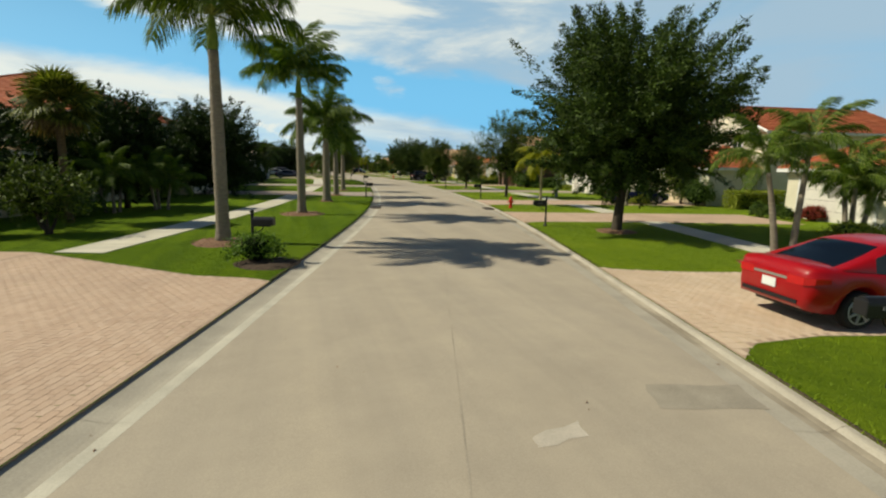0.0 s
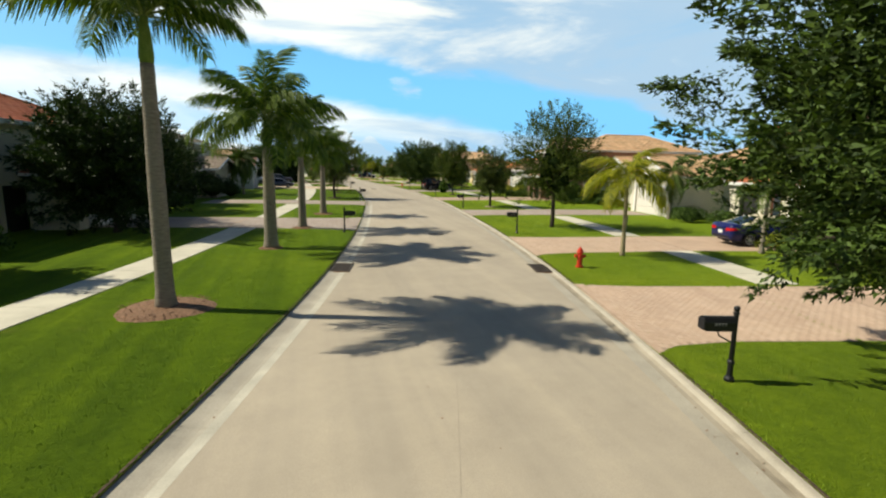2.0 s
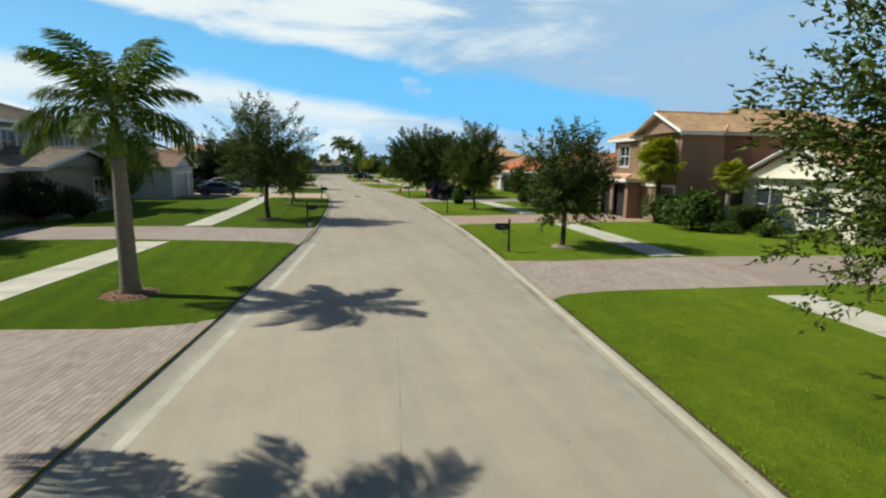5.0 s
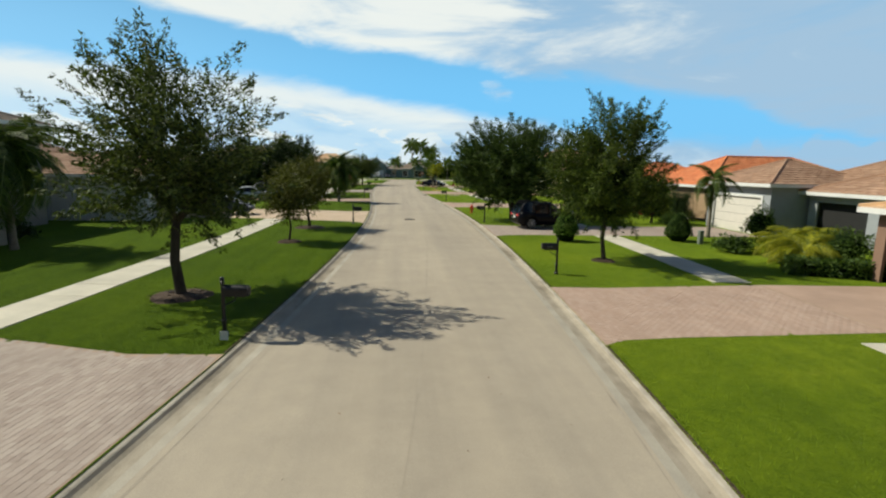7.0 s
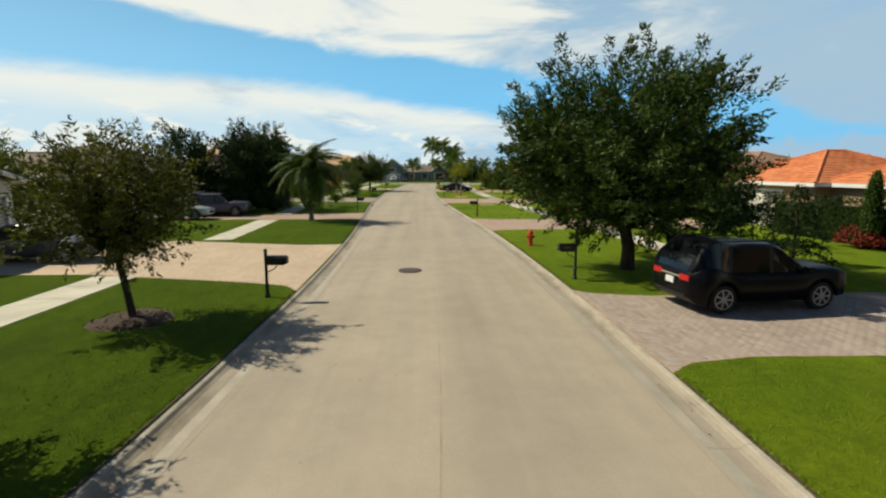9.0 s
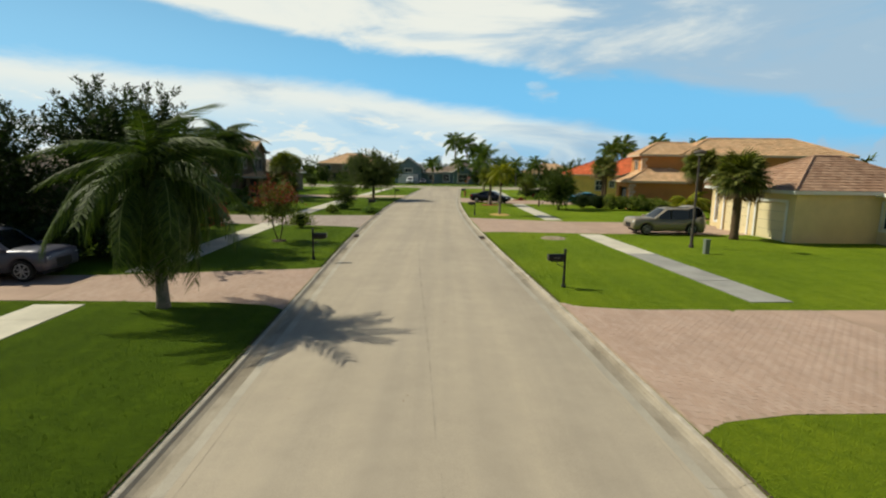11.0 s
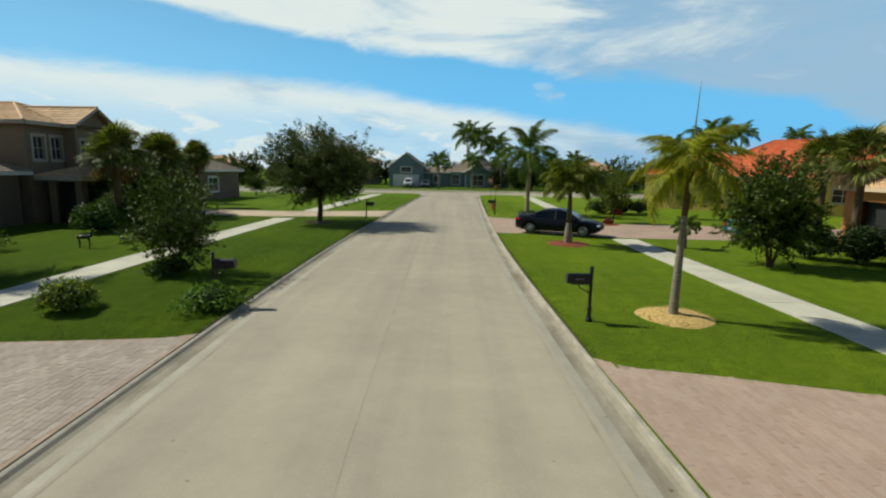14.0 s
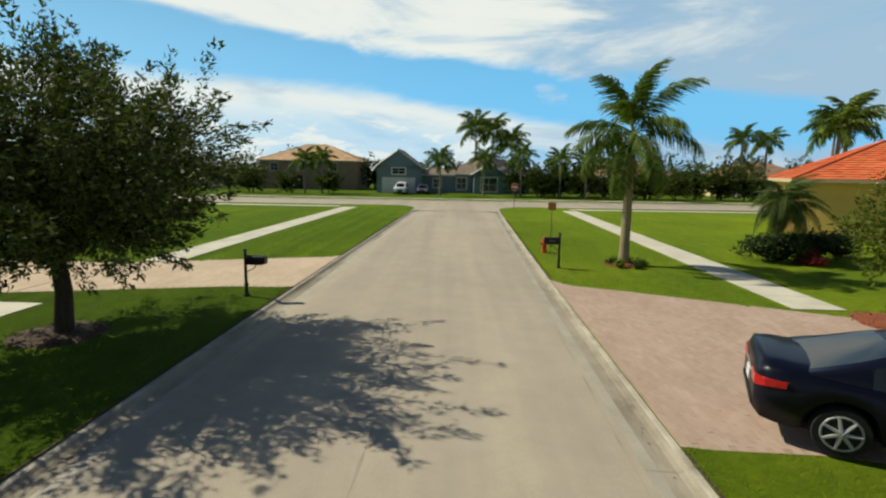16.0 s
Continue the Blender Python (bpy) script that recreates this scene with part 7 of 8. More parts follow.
road_patch([(5.6, 7.0), (6.85, 6.72), (7.05, 7.3), (5.85, 7.62)], M_PATCH_DARK, "faint dull repair in the road")



def leaf_litter():
    """Fallen leaves and twigs on the road and in the gutters."""
    rng = np.random.default_rng(44)
    n = 420
    s = rng.uniform(0, 190, n)
    u = np.where(rng.uniform(size=n) < 0.45, rng.uniform(-3.3, 3.3, n), rng.choice([-1, 1], n) * rng.normal(3.75, 0.1, n))
    z = np.interp(np.abs(u), (0, 1.7, 3.465, 3.6, 3.76, 3.9, 4.05), (0.05, 0.035, 0.01, 0.0, -0.008, 0.008, 0.085))
    pts = np.array([tuple(road_at(a, b, c)) for a, b, c in zip(s, u, z)])
    v, f = leaf_quads(pts, 0.03, rng, 0.1, 2.0)
    v[:, 2] = np.maximum(v[:, 2], np.repeat(z, 4))
    tagged(new("leaf_litter", array_mesh("leaf_litter", v, f, M_MULCH_BROWN)), "scattered dry fallen leaves on the road", "leaf litter", kind="stuff")


leaf_litter()

# ---- planting, west side ----
PALM_WORDS = "tall royal palm with ringed grey trunk and feathery fronds"
for x, y, h, sd, big in ((-0.55, 20.3, 7.2, 1, 1.22), (2.15, 29.75, 7.05, 2, 1.12), (4.05, 38.85, 5.5, 3, 1.25), (5.3, 45.9, 5.2, 4, 1.0), (6.7, 54.1, 4.7, 5, 0.9)):
    feather_palm(x, y, h, sd, PALM_WORDS, "royal", 25 if sd < 4 else 20, 0.25 if sd == 3 else 0.2, 1.15, size=big, low=6 if sd < 3 else 26)
mulch_ring(-0.55, 20.3, 1.0, M_MULCH_BROWN, "brown bark mulch round a palm", 1)
mulch_ring(2.15, 29.75, 1.12, M_MULCH_BROWN, "brown bark mulch round a palm", 2)
mulch_ring(4.05, 38.85, 0.5, M_MULCH_BROWN, "brown bark mulch round a palm", 3)
mulch_ring(5.3, 45.9, 0.6, M_MULCH_BROWN, "brown bark mulch round a palm", 4)
mulch_ring(6.7, 54.1, 0.7, M_MULCH_BROWN, "brown bark mulch round a palm", 5)
mulch_ring(1.0, 16.3, 0.85, M_MULCH_DARK, "brown bark mulch round a mailbox", 6)
shrub(0.7, 16.5, 0.66, 0.95, 11, "leafy green shrub at the foot of a mailbox", M_SHRUB_BRIGHT, leaves=2000, leaf=0.05)
broadleaf_tree(8.42, 72.3, 7.2, 2.75, 2.1, 21, "grey-green street tree with an open airy crown", 18000, 0.075, M_OAK_GREY, open_top=0.6, trunk_r=0.14, fine=2.0)
broadleaf_tree(9.25, 83.0, 3.55, 1.35, 1.45, 22, "young slender street tree with a brownish olive crown", 6500, 0.062, M_BROWN_LEAF, trunk_r=0.055, fine=1.8, open_top=0.5)
broadleaf_tree(9.2, 89.1, 4.25, 1.85, 1.75, 23, "small leaning street tree with olive green crown", 13000, 0.062, M_BROWN_LEAF, trunk_r=0.08, lean=(-0.16, 0), fine=1.8, open_top=0.3)
broadleaf_tree(6.95, 164.0, 6.1, 3.75, 1.8, 24, "wide live oak with dense dark crown", 33000, 0.075, M_OAK_GREY, trunk_r=0.17, fine=2.3)
broadleaf_tree(6.5, 147.6, 3.35, 1.3, 0.5, 25, "small leafy green tree on the lawn", 6500, 0.06, M_OAK_LEAF, trunk_r=0.06, open_top=0.6, fine=1.5)
shrub(6.3, 147.3, 0.8, 0.55, 26, "low dark green shrub under a small tree", leaves=1600)
shrub(6.2, 143.1, 0.7, 0.8, 27, "round green shrub on the lawn", M_SHRUB_LEAFY, leaves=2000)
shrub(9.5, 143.6, 0.85, 0.6, 28, "leafy shrub beside the kerb and mailbox", M_SHRUB_BRIGHT, leaves=1800)
shrub(6.6, 132.0, 0.75, 1.2, 29, "round yellow green shrub beside a driveway", M_SHRUB_LEAFY, leaves=2200)
mulch_ring(8.42, 72.3, 0.85, M_MULCH_DARK, "dark mulch round a tree", 7)
mulch_ring(9.25, 83.0, 0.6, M_MULCH_DARK, "dark mulch round a young tree", 8)
mulch_ring(9.2, 89.1, 0.9, M_MULCH_DARK, "dark mulch round a leaning tree", 9)
mulch_ring(6.85, 164.0, 0.9, M_MULCH_DARK, "dark mulch round an oak", 10)
mulch_ring(7.2, 125.7, 0.38, M_MULCH_DARK, "small dark bed round a crape myrtle", 12)
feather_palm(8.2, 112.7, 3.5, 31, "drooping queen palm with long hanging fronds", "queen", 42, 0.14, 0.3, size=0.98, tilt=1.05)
broadleaf_tree(7.2, 125.7, 3.5, 1.15, 1.25, 32, "flowering crape myrtle with red blossoms", 4200, 0.055, M_OLIVE_LEAF, stems=2, trunk_r=0.028, open_top=0.5, name="crape_myrtle", blossom=M_BLOSSOM)
broadleaf_tree(2.9, 124.4, 3.2, 1.9, 0.7, 33, "large crape myrtle with red blossom among green leaves", 7500, 0.06, M_OLIVE_LEAF, stems=3, trunk_r=0.05, name="crape_myrtle", blossom=M_BLOSSOM)
broadleaf_tree(-1.5, 127.5, 6.6, 2.8, 0.4, 34, "dense dark green garden tree", 26000, 0.085, M_SHRUB_SHADED, open_top=0.1)
broadleaf_tree(-3.4, 119.8, 6.8, 3.0, 0.4, 180, "dense dark green garden tree", 26000, 0.085, M_SHRUB_SHADED, open_top=0.1)
shrub(3.4, 119.9, 1.4, 2.0, 181, "dark leafy shrub under a garden tree", M_SHRUB_SHADED, leaves=2600, leaf=0.08)
shrub(0.4, 119.6, 1.7, 2.5, 182, "dark leafy shrub under a garden tree", M_SHRUB_SHADED, leaves=3000, leaf=0.08)
broadleaf_tree(-6.8, 51.5, 6.6, 3.3, 0.3, 183, "dense dark green garden tree before a house", 26000, 0.085, M_SHRUB_SHADED, open_top=0.1)
broadleaf_tree(-10.4, 31.6, 5.4, 2.3, 0.7, 184, "dense dark garden tree behind palms", 18000, 0.085, M_SHRUB_SHADED, open_top=0.1)
broadleaf_tree(-11.2, 27.6, 4.6, 2.2, 0.6, 185, "dense dark garden tree behind palms", 15000, 0.085, M_SHRUB_SHADED, open_top=0.1)
shrub(-1.2, 141.6, 1.2, 1.0, 186, "dark green shrub beside a driveway", leaves=1800, leaf=0.075)
shrub(0.7, 144.4, 1.1, 0.9, 187, "dark green shrub beside the footway", leaves=1800, leaf=0.075)
shrub(-0.5, 146.0, 1.2, 1.1, 188, "dark green shrub beside the footway", leaves=1800, leaf=0.075)
# gardens behind the west footway
broadleaf_tree(-7.2, 34.5, 6.4, 2.5, 1.0, 41, "dense dark garden tree beside a house", 25000, 0.085, M_SHRUB_SHADED, open_top=0.1)
broadleaf_tree(-4.0, 45.4, 7.6, 3.7, 0.7, 42, "dense dark green garden tree", 46000, 0.085, M_SHRUB_SHADED, open_top=0.1)
broadleaf_tree(-6.6, 23.3, 2.5, 1.5, 0.7, 43, "multi-stemmed spreading garden tree", 3200, 0.07, M_OAK_LEAF, stems=4, trunk_r=0.05)
fan_palm(-7.3, 27.0, 4.7, 44, "full-crowned fan palm before a house", 70, size=1.15)
fan_palm(-12.5, 24.0, 4.2, 45, "full-crowned fan palm before a house", 34, size=1.1)
feather_palm(-5.2, 33.0, 2.3, 46, "clump of arching bright green palms", "royal", 15, 0.07, 0.2, size=0.66, stems=3)
feather_palm(-7.0, 31.4, 2.3, 47, "clump of arching bright green palms", "royal", 13, 0.07, 0.2, size=0.66, stems=3)
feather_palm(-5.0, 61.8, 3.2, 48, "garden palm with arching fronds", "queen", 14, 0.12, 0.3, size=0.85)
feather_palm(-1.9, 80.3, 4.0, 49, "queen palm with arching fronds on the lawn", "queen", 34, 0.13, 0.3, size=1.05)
fan_palm(-6.2, 76.2, 2.6, 193, "full fan palm before a grey house", 36, size=1.2)
broadleaf_tree(-5.5, 57.5, 6.6, 3.2, 0.3, 206, "dense dark garden tree beside a house", 24000, 0.085, M_SHRUB_SHADED, open_top=0.1)
broadleaf_tree(-5.6, 64.2, 5.6, 2.7, 0.3, 207, "dense dark garden tree beside a house", 18000, 0.085, M_SHRUB_SHADED, open_top=0.1)
shrub(-4.4, 79.2, 1.3, 1.5, 194, "dark green garden shrub before a house", M_SHRUB_SHADED, 1700, 0.075)
for x, y, r, h, sd in ((-8.0, 29.0, 1.4, 1.3, 50), (-9.5, 32.0, 1.5, 1.5, 51), (-6.5, 38.5, 1.4, 1.4, 52), (-6.0, 54.0, 1.9, 2.4, 53), (-4.6, 58.6, 1.5, 2.0, 153), (-6.0, 66.5, 1.4, 1.3, 54), (-5.5, 74.0, 1.3, 1.5, 55), (-4.0, 77.0, 1.2, 1.3, 56),
                       (-5.6, 84.0, 1.2, 1.2, 57), (-3.5, 104.0, 1.3, 1.3, 58), (-4.5, 107.0, 1.4, 1.6, 59), (-3.5, 144.8, 1.3, 1.3, 60), (-2.8, 147.8, 1.2, 1.1, 61), (-3.6, 150.5, 1.2, 1.0, 62), (-8.2, 174.0, 1.3, 1.2, 63)):
    shrub(x, y, r, h, sd, "dark green garden shrub before a house", leaves=1700, leaf=0.075)
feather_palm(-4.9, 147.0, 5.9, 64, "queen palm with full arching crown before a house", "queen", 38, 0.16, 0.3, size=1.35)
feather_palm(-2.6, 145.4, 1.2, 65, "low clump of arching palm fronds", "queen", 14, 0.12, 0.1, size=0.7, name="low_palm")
for x, y, h, sd in ((-3.4, 159.4, 4.1, 66), (-5.2, 166.4, 4.5, 67), (-6.6, 169.0, 4.3, 167), (-6.4, 174.7, 4.8, 68), (-9.5, 179.5, 3.9, 69)):
    fan_palm(x, y, h + 0.5 * math.sin(sd), sd, "fan palm with full round crown", 34 + sd % 3 * 5, 0.18, size=1.1 + 0.12 * (sd % 4), lean=(0.05 * math.sin(sd * 2.0), 0.04))
for x, y, r, h, sd in ((-4.6, 165.0, 1.7, 2.6, 70), (-6.2, 169.6, 1.8, 2.6, 71), (-3.6, 160.3, 1.5, 2.2, 72), (-3.0, 157.4, 1.3, 1.6, 172)):
    shrub(x, y, r, h, sd, "dark bushy shrub beside fan palms", leaves=2600, leaf=0.08)
broadleaf_tree(-4.6, 162.6, 4.3, 2.0, 0.4, 200, "dense dark garden tree among fan palms", 9000, 0.08, M_OAK_LEAF)
broadleaf_tree(-7.4, 171.8, 4.6, 2.1, 0.4, 201, "dense dark garden tree among fan palms", 9000, 0.08, M_OAK_LEAF)
broadleaf_tree(-9.5, 107.5, 5.4, 2.6, 1.2, 73, "garden tree with yellow green crown", 12000, 0.08, M_OLIVE_LEAF)
broadleaf_tree(1.3, 122.4, 7.6, 3.5, 0.6, 74, "dense dark green garden tree", 40000, 0.085, M_SHRUB_SHADED, open_top=0.1)
for x, y, r, h, sd in ((0.2, 133.2, 1.3, 1.6, 221), (-1.6, 134.6, 1.4, 1.9, 222), (1.0, 129.6, 1.2, 1.5, 223)):
    shrub(x, y, r, h, sd, "dull red leaved garden shrub beside a driveway", M_BLOSSOM if sd % 2 else M_SHRUB_SHADED, 1700, 0.075)
broadleaf_tree(-9.0, 194.0, 2.6, 1.2, 0.8, 75, "small round garden tree near the junction", 4500, 0.07, M_OAK_LEAF)

# ---- planting, east side ----
broadleaf_tree(14.9, 20.6, 8.8, 4.5, 2.15, 81, "large spreading live oak with dense grey-green crown", 70000, 0.085, M_OAK_GREEN, trunk_r=0.2, lean=(0.09, 0.03), fine=2.3, open_top=0.1)
broadleaf_tree(20.35, 44.2, 7.4, 2.85, 2.0, 82, "upright street tree with dark spiky crown", 17000, 0.07, M_OAK_LEAF, trunk_r=0.13, fine=1.8)
broadleaf_tree(21.9, 59.45, 5.1, 1.9, 1.5, 83, "small street oak with grey-green crown", 15000, 0.072, M_OAK_GREY, trunk_r=0.11, fine=1.8)
broadleaf_tree(23.7, 78.0, 6.5, 2.5, 1.9, 84, "street tree with dense green crown", 26000, 0.07, M_OAK_LEAF, trunk_r=0.09, fine=2.3)
broadleaf_tree(23.5, 94.9, 7.2, 4.4, 1.45, 85, "large spreading live oak shading a driveway", 50000, 0.092, M_OAK_GREEN, trunk_r=0.24, lean=(-0.13, 0.0), fine=2.0)
feather_palm(18.6, 34.4, 3.4, 86, "small palm with golden arching fronds", "gold", 15, 0.082, 0.4, size=1.0, bark=M_RING_BARK)
shrub(24.0, 83.9, 0.7, 2.1, 87, "clipped teardrop-shaped topiary shrub on the lawn", M_SHRUB_BRIGHT, leaves=5200, leaf=0.036, clip=True, name="topiary", point=1.25)
shrub(30.7, 84.2, 0.75, 1.75, 88, "clipped round topiary shrub beside a driveway", leaves=3600, leaf=0.04, clip=True, name="topiary", point=0.6)
mulch_ring(14.9, 20.6, 0.85, M_MULCH_BROWN, "brown mulch round an oak", 15)
mulch_ring(21.9, 59.45, 0.5, M_SANDY, "sandy bed round a street oak", 16)
mulch_ring(23.7, 78.0, 0.5, M_MULCH_DARK, "dark mulch round a street tree", 17)
mulch_ring(22.75, 128.4, 0.75, M_SANDY, "bare sandy patch in the lawn", 18)
feather_palm(21.2, 143.6, 3.85, 89, "slender palm with golden fronds and a tall spear leaf", "gold", 19, 0.092, 1.3, size=0.72, spear=2.0, tilt=1.2, lean=(0.025, 0.0), neck=M_FIBRE)
mulch_ring(21.25, 143.6, 0.92, M_MULCH_GOLD, "golden wood chips round a palm", 19)
feather_palm(21.5, 156.1, 3.1, 90, "bottle palm with swollen grey trunk", "bottle", 22, 0.122, 2.05, size=0.86, bulge=2.6, tilt=1.0, neck=M_FIBRE)
mulch_ring(21.5, 156.1, 1.05, M_MULCH_RED, "red mulch round a bottle palm", 20)
feather_palm(22.15, 173.6, 5.3, 91, "royal palm with pale ringed trunk", "royal", 21, 0.175, 1.0, size=1.08, low=48, tilt=1.15, bark=M_RING_BARK)
mulch_ring(22.15, 173.6, 0.8, M_MULCH_RED, "red mulch round a royal palm", 21)
for k in range(5):
    shrub(22.15 + 0.55 * math.cos(k * 1.3), 173.4 + 0.5 * math.sin(k * 1.3) - 0.2, 0.26, 0.35, 92 + k, "low white flowering plant at a palm's foot" if k % 2 else "low dark green plant at a palm's foot", M_SHRUB_LIGHT if k % 2 else M_SHRUB, 260, 0.05, "bedding_plant")
mulch_ring(26.4, 166.0, 1.0, M_MULCH_RED, "red mulch bed beside the footway", 22)
shrub(26.6, 165.9, 0.4, 0.45, 190, "low dark red leaved plant in mulch", M_SHRUB_RED, 500, 0.06, "bedding_plant")
mulch_ring(37.5, 142.5, 1.9, M_MULCH_GOLD, "golden stones round a low fan palm", 23)
hedge((30.4, 75.4), (34.2, 73.9), 0.9, 0.65, 191, "low clipped dark green hedge beside a driveway", M_SHRUB, 3500)
feather_palm(*road_at(36.5, 14.6).xy, 3.2, 196, "slender garden palm beside a driveway", "royal", 13, 0.09, 0.5, size=0.75, name="garden_palm")
for x, y, r, h, sd in ((-4.3, 75.2, 1.5, 2.8, 197), (-4.0, 72.6, 1.7, 3.0, 198), (-2.4, 73.6, 1.1, 2.0, 203), (-3.6, 82.4, 1.0, 1.2, 199)):
    shrub(x, y, r, h, sd, "dense dark green shrub before a grey house", M_SHRUB_SHADED, 1900, 0.075)
# gardens behind the east footway
feather_palm(15.3, 13.2, 3.7, 101, "twin-trunked palm beside a driveway", "royal", 13, 0.085, 0.6, size=0.62, stems=2, tilt=0.85)
feather_palm(26.0, 18.6, 2.9, 102, "small palm clump before a garage", "royal", 14, 0.1, 0.5, size=0.85, stems=3, tilt=0.8)
hedge((31.8, 30.6), (35.4, 30.2), 1.3, 1.3, 103, "clipped yellow green hedge", M_SHRUB_LIGHT)
for x, y, r, h, sd, mt in ((28.3, 25.2, 0.6, 0.9, 104, M_SHRUB), (28.8, 24.2, 0.55, 0.8, 204, M_SHRUB), (29.5, 23.0, 0.8, 0.95, 105, M_SHRUB_RED), (22.4, 16.2, 0.9, 0.9, 106, M_SHRUB_LIGHT), (24.0, 15.0, 1.0, 1.0, 107, M_SHRUB_LIGHT), (27.4, 35.0, 1.0, 0.7, 108, M_SHRUB_LIGHT),
                           (31.5, 33.5, 1.5, 2.2, 109, M_SHRUB), (33.0, 43.5, 1.2, 1.1, 110, M_SHRUB), (31.8, 45.5, 1.2, 1.1, 111, M_SHRUB), (33.2, 47.8, 1.3, 1.1, 112, M_SHRUB), (33.0, 62.6, 0.9, 0.8, 113, M_SHRUB),
                           (34.2, 60.6, 0.9, 0.8, 114, M_SHRUB), (35.2, 58.5, 0.9, 0.7, 115, M_SHRUB_LIGHT), (32.7, 66.9, 1.35, 2.2, 116, M_SHRUB), (36.9, 66.9, 0.8, 1.2, 216, M_SHRUB), (31.4, 80.4, 1.0, 0.9, 117, M_SHRUB),
                           (34.8, 78.0, 1.5, 1.6, 119, M_SHRUB), (36.33, 85.15, 1.0, 2.0, 120, M_SHRUB), (34.62, 92.18, 0.8, 1.0, 121, M_SHRUB), (36.5, 99.5, 1.0, 1.0, 122, M_SHRUB_RED), (38.0, 97.0, 1.2, 1.1, 123, M_SHRUB_LIGHT),
                           (28.9, 174.9, 1.3, 1.4, 124, M_SHRUB_SHADED), (30.9, 175.7, 1.3, 1.5, 125, M_SHRUB_SHADED), (30.0, 174.2, 0.5, 0.5, 126, M_SHRUB_RED), (32.8, 176.4, 1.0, 1.35, 127, M_SHRUB_SHADED),
                           (31.3, 153.0, 1.2, 1.9, 129, M_SHRUB_SHADED), (32.7, 151.9, 1.2, 1.8, 130, M_SHRUB_SHADED)):
    shrub(x, y, r, h, sd, {M_SHRUB: "dark green garden shrub", M_SHRUB_LIGHT: "yellow green garden shrub", M_SHRUB_RED: "reddish leaved garden shrub", M_SHRUB_SHADED: "dense dark green garden shrub"}[mt] + " before a house", mt, 1900, 0.07)
fan_palm(32.6, 67.4, 3.9, 133, "golden green fan palm before a brown house", 60, size=1.3, gold=True)
shrub(*road_at(65.6, 17.2).xy, 1.25, 2.5, 238, "tall broad-leaved dark green shrub at a house corner", M_SHRUB, 1900, 0.13)
fan_palm(33.7, 62.9, 3.1, 134, "golden green fan palm with pale trunk on the lawn", 44, 0.12, size=0.72, gold=True, bark=M_PALM_BARK)
fan_palm(34.0, 129.2, 3.7, 135, "fan palm beside a garage", 84, 0.24, size=1.28)
fan_palm(39.0, 143.5, 4.4, 136, "tall full fan palm beside a driveway", 84, 0.22, size=1.35)
feather_palm(37.9, 143.0, 1.3, 236, "low full palm with yellow green fronds", "gold", 30, 0.12, 0.1, size=0.95, name="low_palm", bark=M_FIBRE)
fan_palm(33.6, 153.6, 4.3, 137, "fan palm behind shrubs", 34, size=1.2)
fan_palm(35.4, 158.2, 4.5, 138, "fan palm behind shrubs", 34, size=1.2)
feather_palm(33.54, 85.79, 3.5, 139, "garden palm before a garage", "queen", 14, 0.1, 0.3, size=0.62)
for x, y, sd in ((33.4, 79.4, 211), (31.6, 76.9, 212), (35.2, 80.6, 213)):
    feather_palm(x, y, 0.75, sd, "low clump of yellow green palm fronds", "gold", 15, 0.06, 0.1, size=0.72, stems=2, name="low_palm", tilt=0.9)
feather_palm(31.8, 47.6, 3.4, 140, "garden palm with green fronds", "queen", 13, 0.12, 0.3, size=0.8)
for k in range(7):
    shrub(33.9 + 0.92 * k, 151.1 - 0.12 * k + 0.2 * math.sin(k * 2.1), 0.85 + 0.12 * math.sin(k * 1.7), 1.75 - 0.09 * k + 0.12 * math.sin(k * 2.9), 620 + k, "leafy yellow green shrub along a terracotta house", M_SHRUB_LEAFY, 1500, 0.11)
# The oak's shade on this hedge is put into its dark leaf colour.
hedge(road_at(95.0, 21.4).xy, road_at(105.5, 21.0).xy, 1.2, 2.2, 142, "tall dark green hedge before an orange-roofed house", M_SHRUB_SHADED, 7000)
hedge(road_at(65.5, 19.5).xy, road_at(65.8, 24).xy, 0.9, 1.3, 143, "clipped dark hedge between two houses", M_SHRUB, 4000)
shrub(*road_at(98.6, 20.1).xy, 0.38, 3.9, 144, "tall narrow cypress beside a hedge", M_SHRUB, 2600, 0.06, "cypress", clip=True)
conifer(30.4, 95.8, 1.35, 3.1, 145, "dark layered conifer on the lawn")
broadleaf_tree(31.2, 101.6, 3.8, 1.8, 0.4, 205, "dense dark garden tree before a garage", 9000, 0.08, M_SHRUB_SHADED, open_top=0.1)
broadleaf_tree(28.2, 150.8, 4.3, 1.8, 0.8, 146, "dense green garden tree with several stems", 11000, 0.075, M_OAK_LEAF, stems=3, trunk_r=0.06)
feather_palm(27.0, 155.4, 1.25, 147, "small pygmy palm with dark trunk beside a driveway", "small", 16, 0.075, 0.1, size=0.6, name="pygmy_palm", bark=M_FIBRE)
broadleaf_tree(27.5, 167.6, 3.6, 1.15, 1.2, 202, "young yellow green tree beside a driveway", 3500, 0.065, M_OLIVE_LEAF, trunk_r=0.05, open_top=0.6)
broadleaf_tree(34.6, 171.6, 2.8, 0.75, 1.1, 148, "thin sapling on the lawn", 700, 0.06, M_OLIVE_LEAF, trunk_r=0.02, name="sapling")
feather_palm(29.2, 175.6, 2.7, 149, "small palm rising above shrubs", "queen", 16, 0.06, 0.2, size=0.6, stems=2, name="garden_palm")
broadleaf_tree(31.8, 35.4, 4.6, 1.9, 1.0, 150, "dark garden tree beside a house", 8000, 0.08, M_OAK_LEAF)
